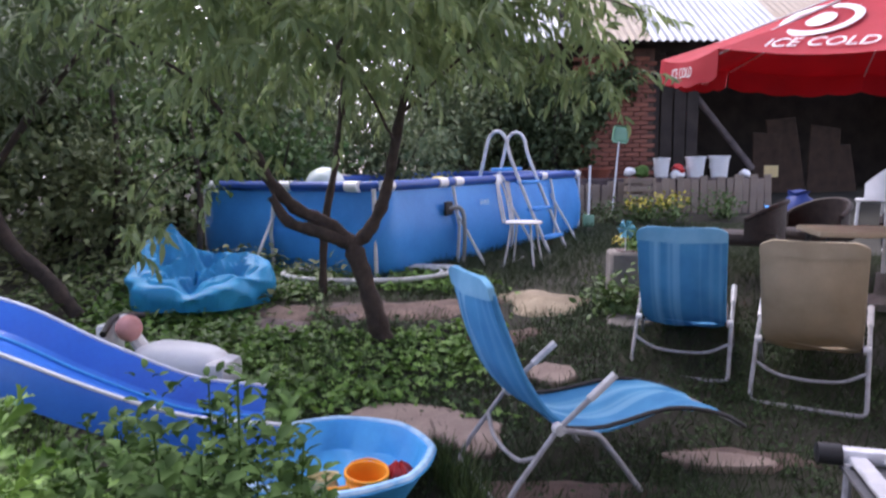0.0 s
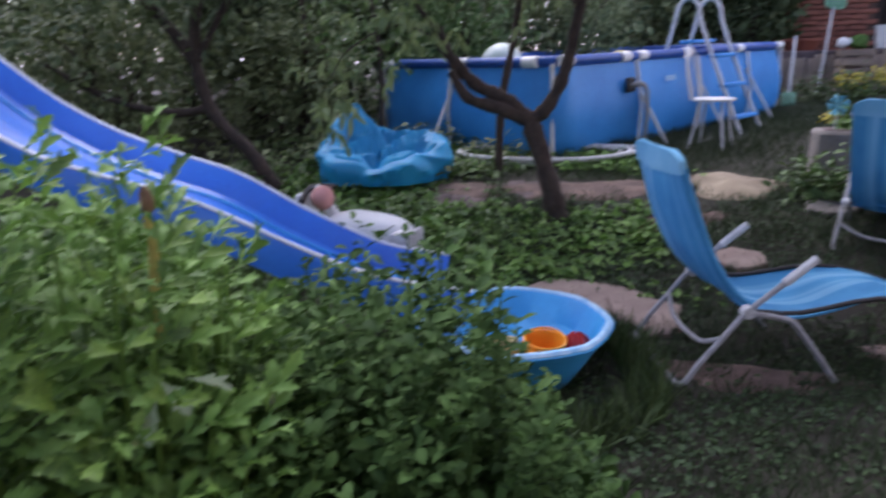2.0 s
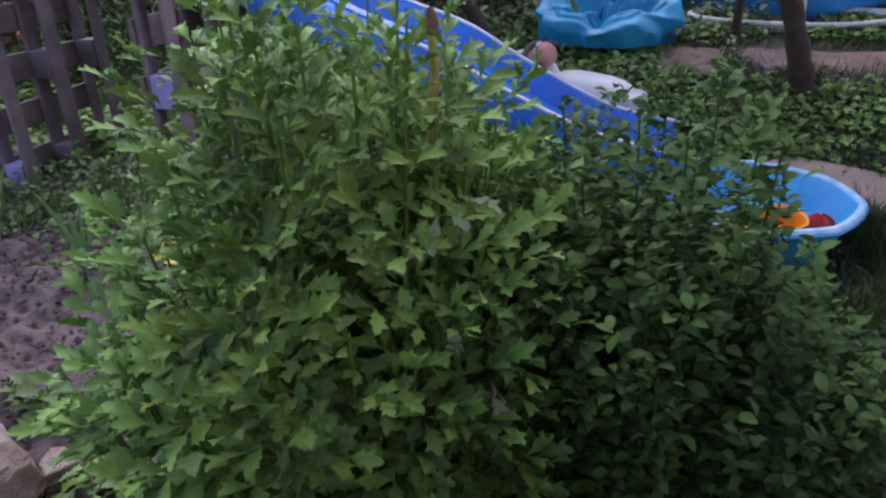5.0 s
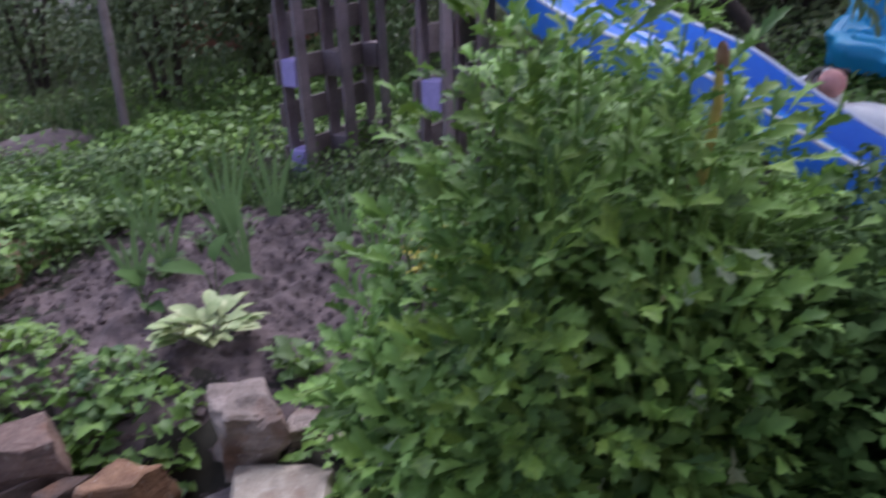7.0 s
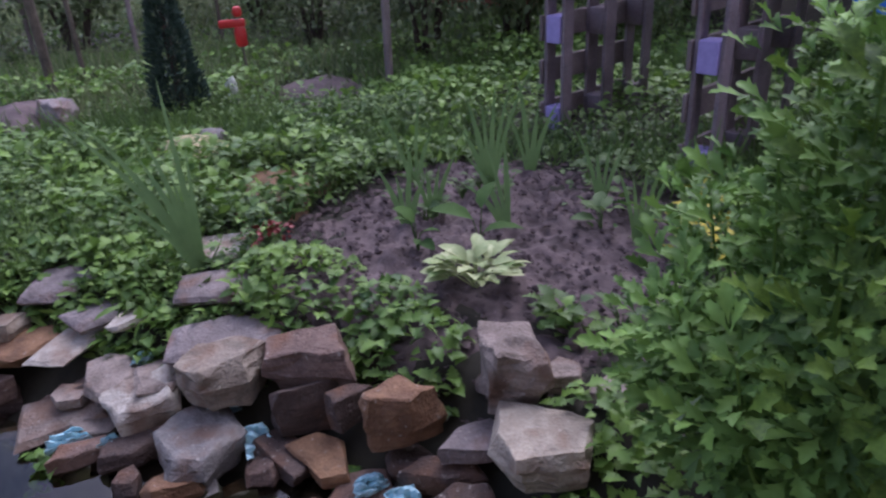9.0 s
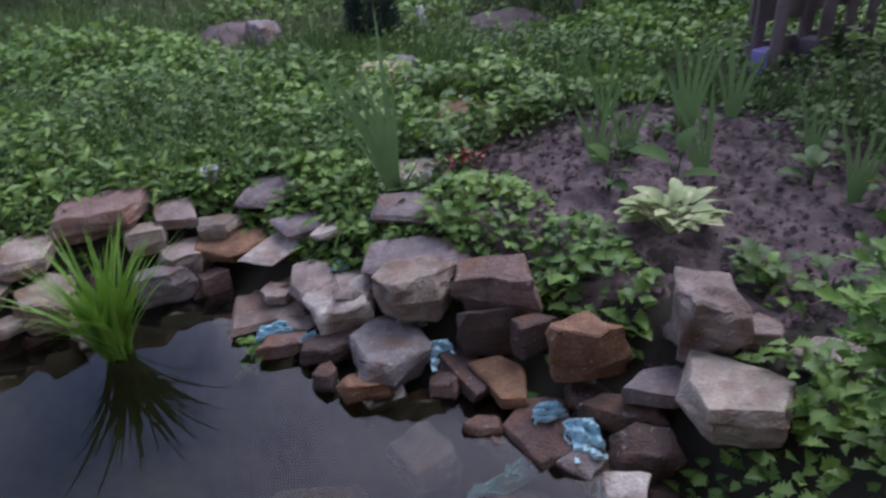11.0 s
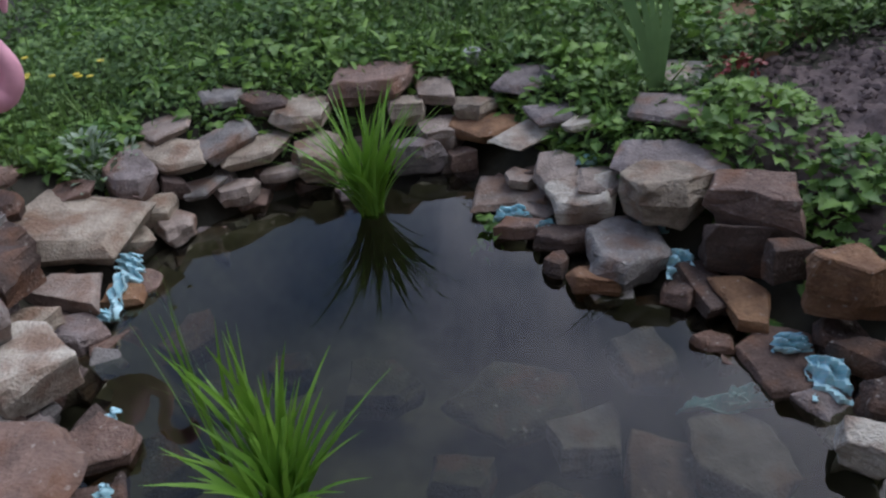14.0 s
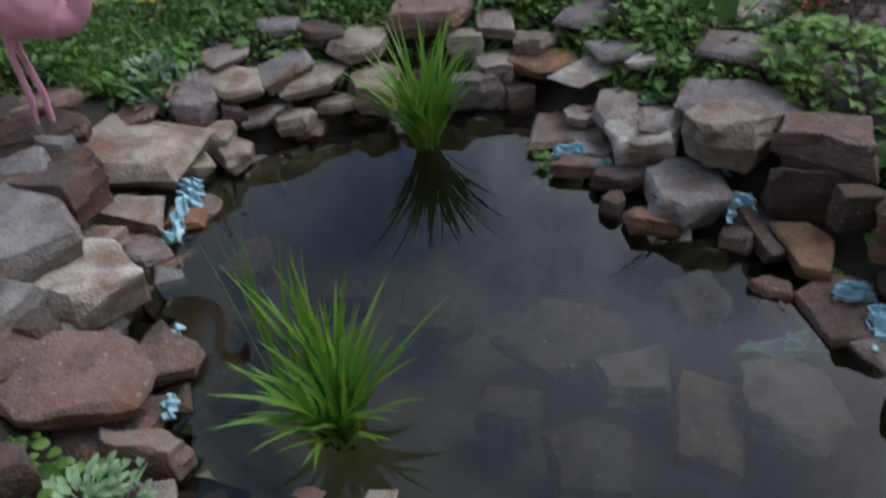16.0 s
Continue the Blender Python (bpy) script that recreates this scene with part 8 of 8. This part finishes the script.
# ---- weeds and grass ----
def scatter(name, n, area, keep, kind, leaf, rise, key, label, flat=0.35):
    """Small leaves strewn over an area of ground, rising in low waves."""
    x = rng.uniform(area[0], area[1], n * 3)
    y = rng.uniform(area[2], area[3], n * 3)
    ok = keep(x, y) > rng.random(n * 3)
    x, y = x[ok][:n], y[ok][:n]
    ok = off_stones(x, y) | (rng.random(len(x)) < 0.06)
    x, y = x[ok], y[ok]
    k = len(x)
    low = step(0.2, 1.1, pond_dist(x, y)) * 0.8 + 0.2
    hump = low * (0.5 + 0.5 * np.clip(waves(x, y, 2.2) * 0.5 + 0.2, -0.6, 1))
    z = ground_z(x, y) + rise * hump * rng.uniform(0.15, 1.0, k)
    if kind == "blade":
        way = unit(np.stack([rng.normal(size=k) * 0.5, rng.normal(size=k) * 0.5, np.ones(k)], -1))
        z = ground_z(x, y) - 0.003
        up = unit(rng.normal(size=(k, 3)) * np.array([1, 1, 0.2]))
    else:
        way = unit(rng.normal(size=(k, 3)) * np.array([1, 1, 0.35]))
        up = unit(rng.normal(size=(k, 3)) * flat + np.array([0, 0, 1.0]))
    size = leaf * rng.uniform(0.5, 1.3, k) * ((0.55 + 0.45 * low) if kind == "blade" else 1)
    ob = leaf_mesh(name, [(kind, np.stack([x, y, z], -1), way, up, size)], M[key])
    tagged(ob, label, "grass" if kind == "blade" else "weeds", kind="stuff")


def bed_mask(x, y):
    return step(0.84, 0.98, np.hypot((x + 2.42) / 0.95, (y - 0.72) / 0.92))


def blot(x, y, s, c=0.1):
    return np.clip(0.55 + c + 0.45 * waves(x, y, s), 0, 1)


def lawn(x, y):
    return step(-1.5, -0.9, x) * step(0.9, 1.5, y) * blot(x, y, 1.4, 0.40) * (pond_dist(x, y) > 0.5)


def west(x, y):
    return step(-1.9, -2.3, x + 0.25 * y * 0) * (pond_dist(x, y) > 0.34) * bed_mask(x, y)


def west_any(x, y):
    return (pond_dist(x, y) > np.where((x > -2.0) & (y < -1.5), 0.75, 0.32)) * bed_mask(x, y) * (step(-1.55, -2.3, x) + step(-1.9, -2.4, y)).clip(0, 1)


def tree_weeds(x, y):
    return step(0.85, 1.15, np.hypot((x + 0.45) / 1.0, (y - 5.05) / 0.42)) * step(3.3, 3.8, y) * step(6.4, 5.4, y) * step(0.55, 0.0, x) * blot(x, y, 1.8, 0.25)


def mid_ground(x, y):
    return step(-0.6, -1.0, x) * step(1.0, 1.6, y) * step(-3.6, -3.0, x)


LAID += [(-0.55, 5.03, 0.18), (-0.25, 5.05, 0.2), (0.08, 5.09, 0.18), (-1.15, 4.95, 0.15), (0.55, 2.75, 0.12), (1.35, 3.1, 0.11)]
scatter("lawn_grass", 100000, (-1.6, 4.2, 0.6, 9.8), lawn, "blade", 0.085, 0, "lawn", "short worn lawn grass")
scatter("lawn_clover", 22000, (-1.2, 2.6, 0.6, 5.6), lambda x, y: lawn(x, y) * blot(x, y, 2.6, 0.05), "round", 0.024, 0.04, "leaf_clover", "clover and weeds in the lawn")
scatter("tree_weeds", 9000, (-2.6, 0.6, 3.3, 6.4), tree_weeds, "lobed", 0.06, 0.07, "leaf_light", "strawberry plants and weeds under the tree")
scatter("slope_weeds", 7000, (-3.4, -0.6, 1.0, 6.5), mid_ground, "oval", 0.06, 0.14, "leaf_mid", "tangled weeds behind the bush")
scatter("bank_weeds", 30000, (-6.4, -1.4, -4.2, 4.0), west_any, "oval", 0.042, 0.15, "leaf_weed", "rank green weeds behind the pond")
scatter("bank_nettles", 20000, (-6.4, -1.4, -4.2, 4.0), lambda x, y: west_any(x, y) * blot(x, y, 1.1, -0.25), "lobed", 0.062, 0.30, "leaf_fresh", "taller weeds in patches behind the pond")
scatter("near_weeds", 30000, (-4.4, -1.5, -3.8, 1.0), west_any, "lobed", 0.036, 0.22, "leaf_weed", "dense small-leaved weeds close behind the pond")
scatter("near_sprigs", 9000, (-4.4, -1.5, -3.8, 1.0), lambda x, y: west_any(x, y) * blot(x, y, 1.9, -0.2), "lance", 0.07, 0.26, "leaf_fresh", "pale sprigs among the weeds behind the pond", 0.8)
scatter("bank_grass", 40000, (-7.5, -1.4, -4.5, 4.0), lambda x, y: west_any(x, y) * blot(x, y, 0.9, -0.1), "blade", 0.16, 0, "leaf_weed", "long grass among the weeds behind the pond")
scatter("far_weeds", 26000, (-14, -5.5, -8, 8), lambda x, y: blot(x, y, 0.8, 0.2), "oval", 0.085, 0.12, "leaf_weed", "far weeds and grass of the garden")
scatter("far_grass", 30000, (-14, -5.0, -8, 8), lambda x, y: blot(x, y, 0.6, 0.1), "blade", 0.22, 0, "leaf_far", "far grass of the garden")
scatter("back_weeds", 16000, (-7.5, 3.0, 5.0, 12.5), lambda x, y: 1.0 * (x * 0.847 - (y - 5.78) * 0.53 + 0.51 < -0.1 - 0 * x) + 0.0 + 1.0 * (y > 11), "oval", 0.08, 0.25, "leaf_far", "undergrowth behind the pool")
scatter("shade_grass", 9000, (-1.9, 0.4, -3.2, 2.2), lambda x, y: (pond_dist(x, y) > 0.5) * bed_mask(x, y) * 0.8, "blade", 0.06, 0, "lawn", "thin grass round the bush")


def bare_earth(x, y, rx, ry, yaw):
    """A worn brown patch of trodden earth, its edge ragged."""
    bm = bmesh.new()
    ca, sa = math.cos(radians(yaw)), math.sin(radians(yaw))

    def f(u, v):
        a = 2 * math.pi * u
        k = v * (1 + 0.16 * math.sin(3 * a + x) + 0.10 * math.sin(7 * a + y) + 0.05 * math.sin(13 * a))
        px, py = rx * k * math.cos(a), ry * k * math.sin(a)
        qx, qy = x + ca * px - sa * py, y + sa * px + ca * py
        return (qx, qy, gz(qx, qy) + 0.022 * (1 - v ** 4) + 0.008 * noise.noise((qx * 11, qy * 11, 0)) * (1 - v) - 0.012 * v ** 4)
    sheet(bm, f, 40, 8)
    bmesh.ops.remove_doubles(bm, verts=bm.verts[:], dist=0.0008)
    tagged(finish("bare_earth", bm, M["trodden"], 60), "worn patch of trodden brown earth in the lawn", "earth", "bare patches in the lawn", "structure")


M["trodden"] = mat("trodden", (0.20, 0.135, 0.11), (0.07, 0.048, 0.04), 0.95, 6, 60, 0.8)
bare_earth(-0.25, 5.05, 0.75, 0.22, 8)
bare_earth(-1.15, 4.95, 0.42, 0.16, -10)
bare_earth(0.35, 4.55, 0.35, 0.12, 20)
bare_earth(0.55, 2.75, 0.45, 0.14, 4)
bare_earth(1.35, 3.1, 0.35, 0.12, -6)
scatter("basin_grass", 2600, (-1.1, 0.3, 1.9, 3.2), lambda x, y: 1.0 * (np.abs(np.hypot(x + 0.42, y - 2.53) - 0.53) < 0.08), "blade", 0.15, 0, "grass", "longer grass round the foot of the basin")
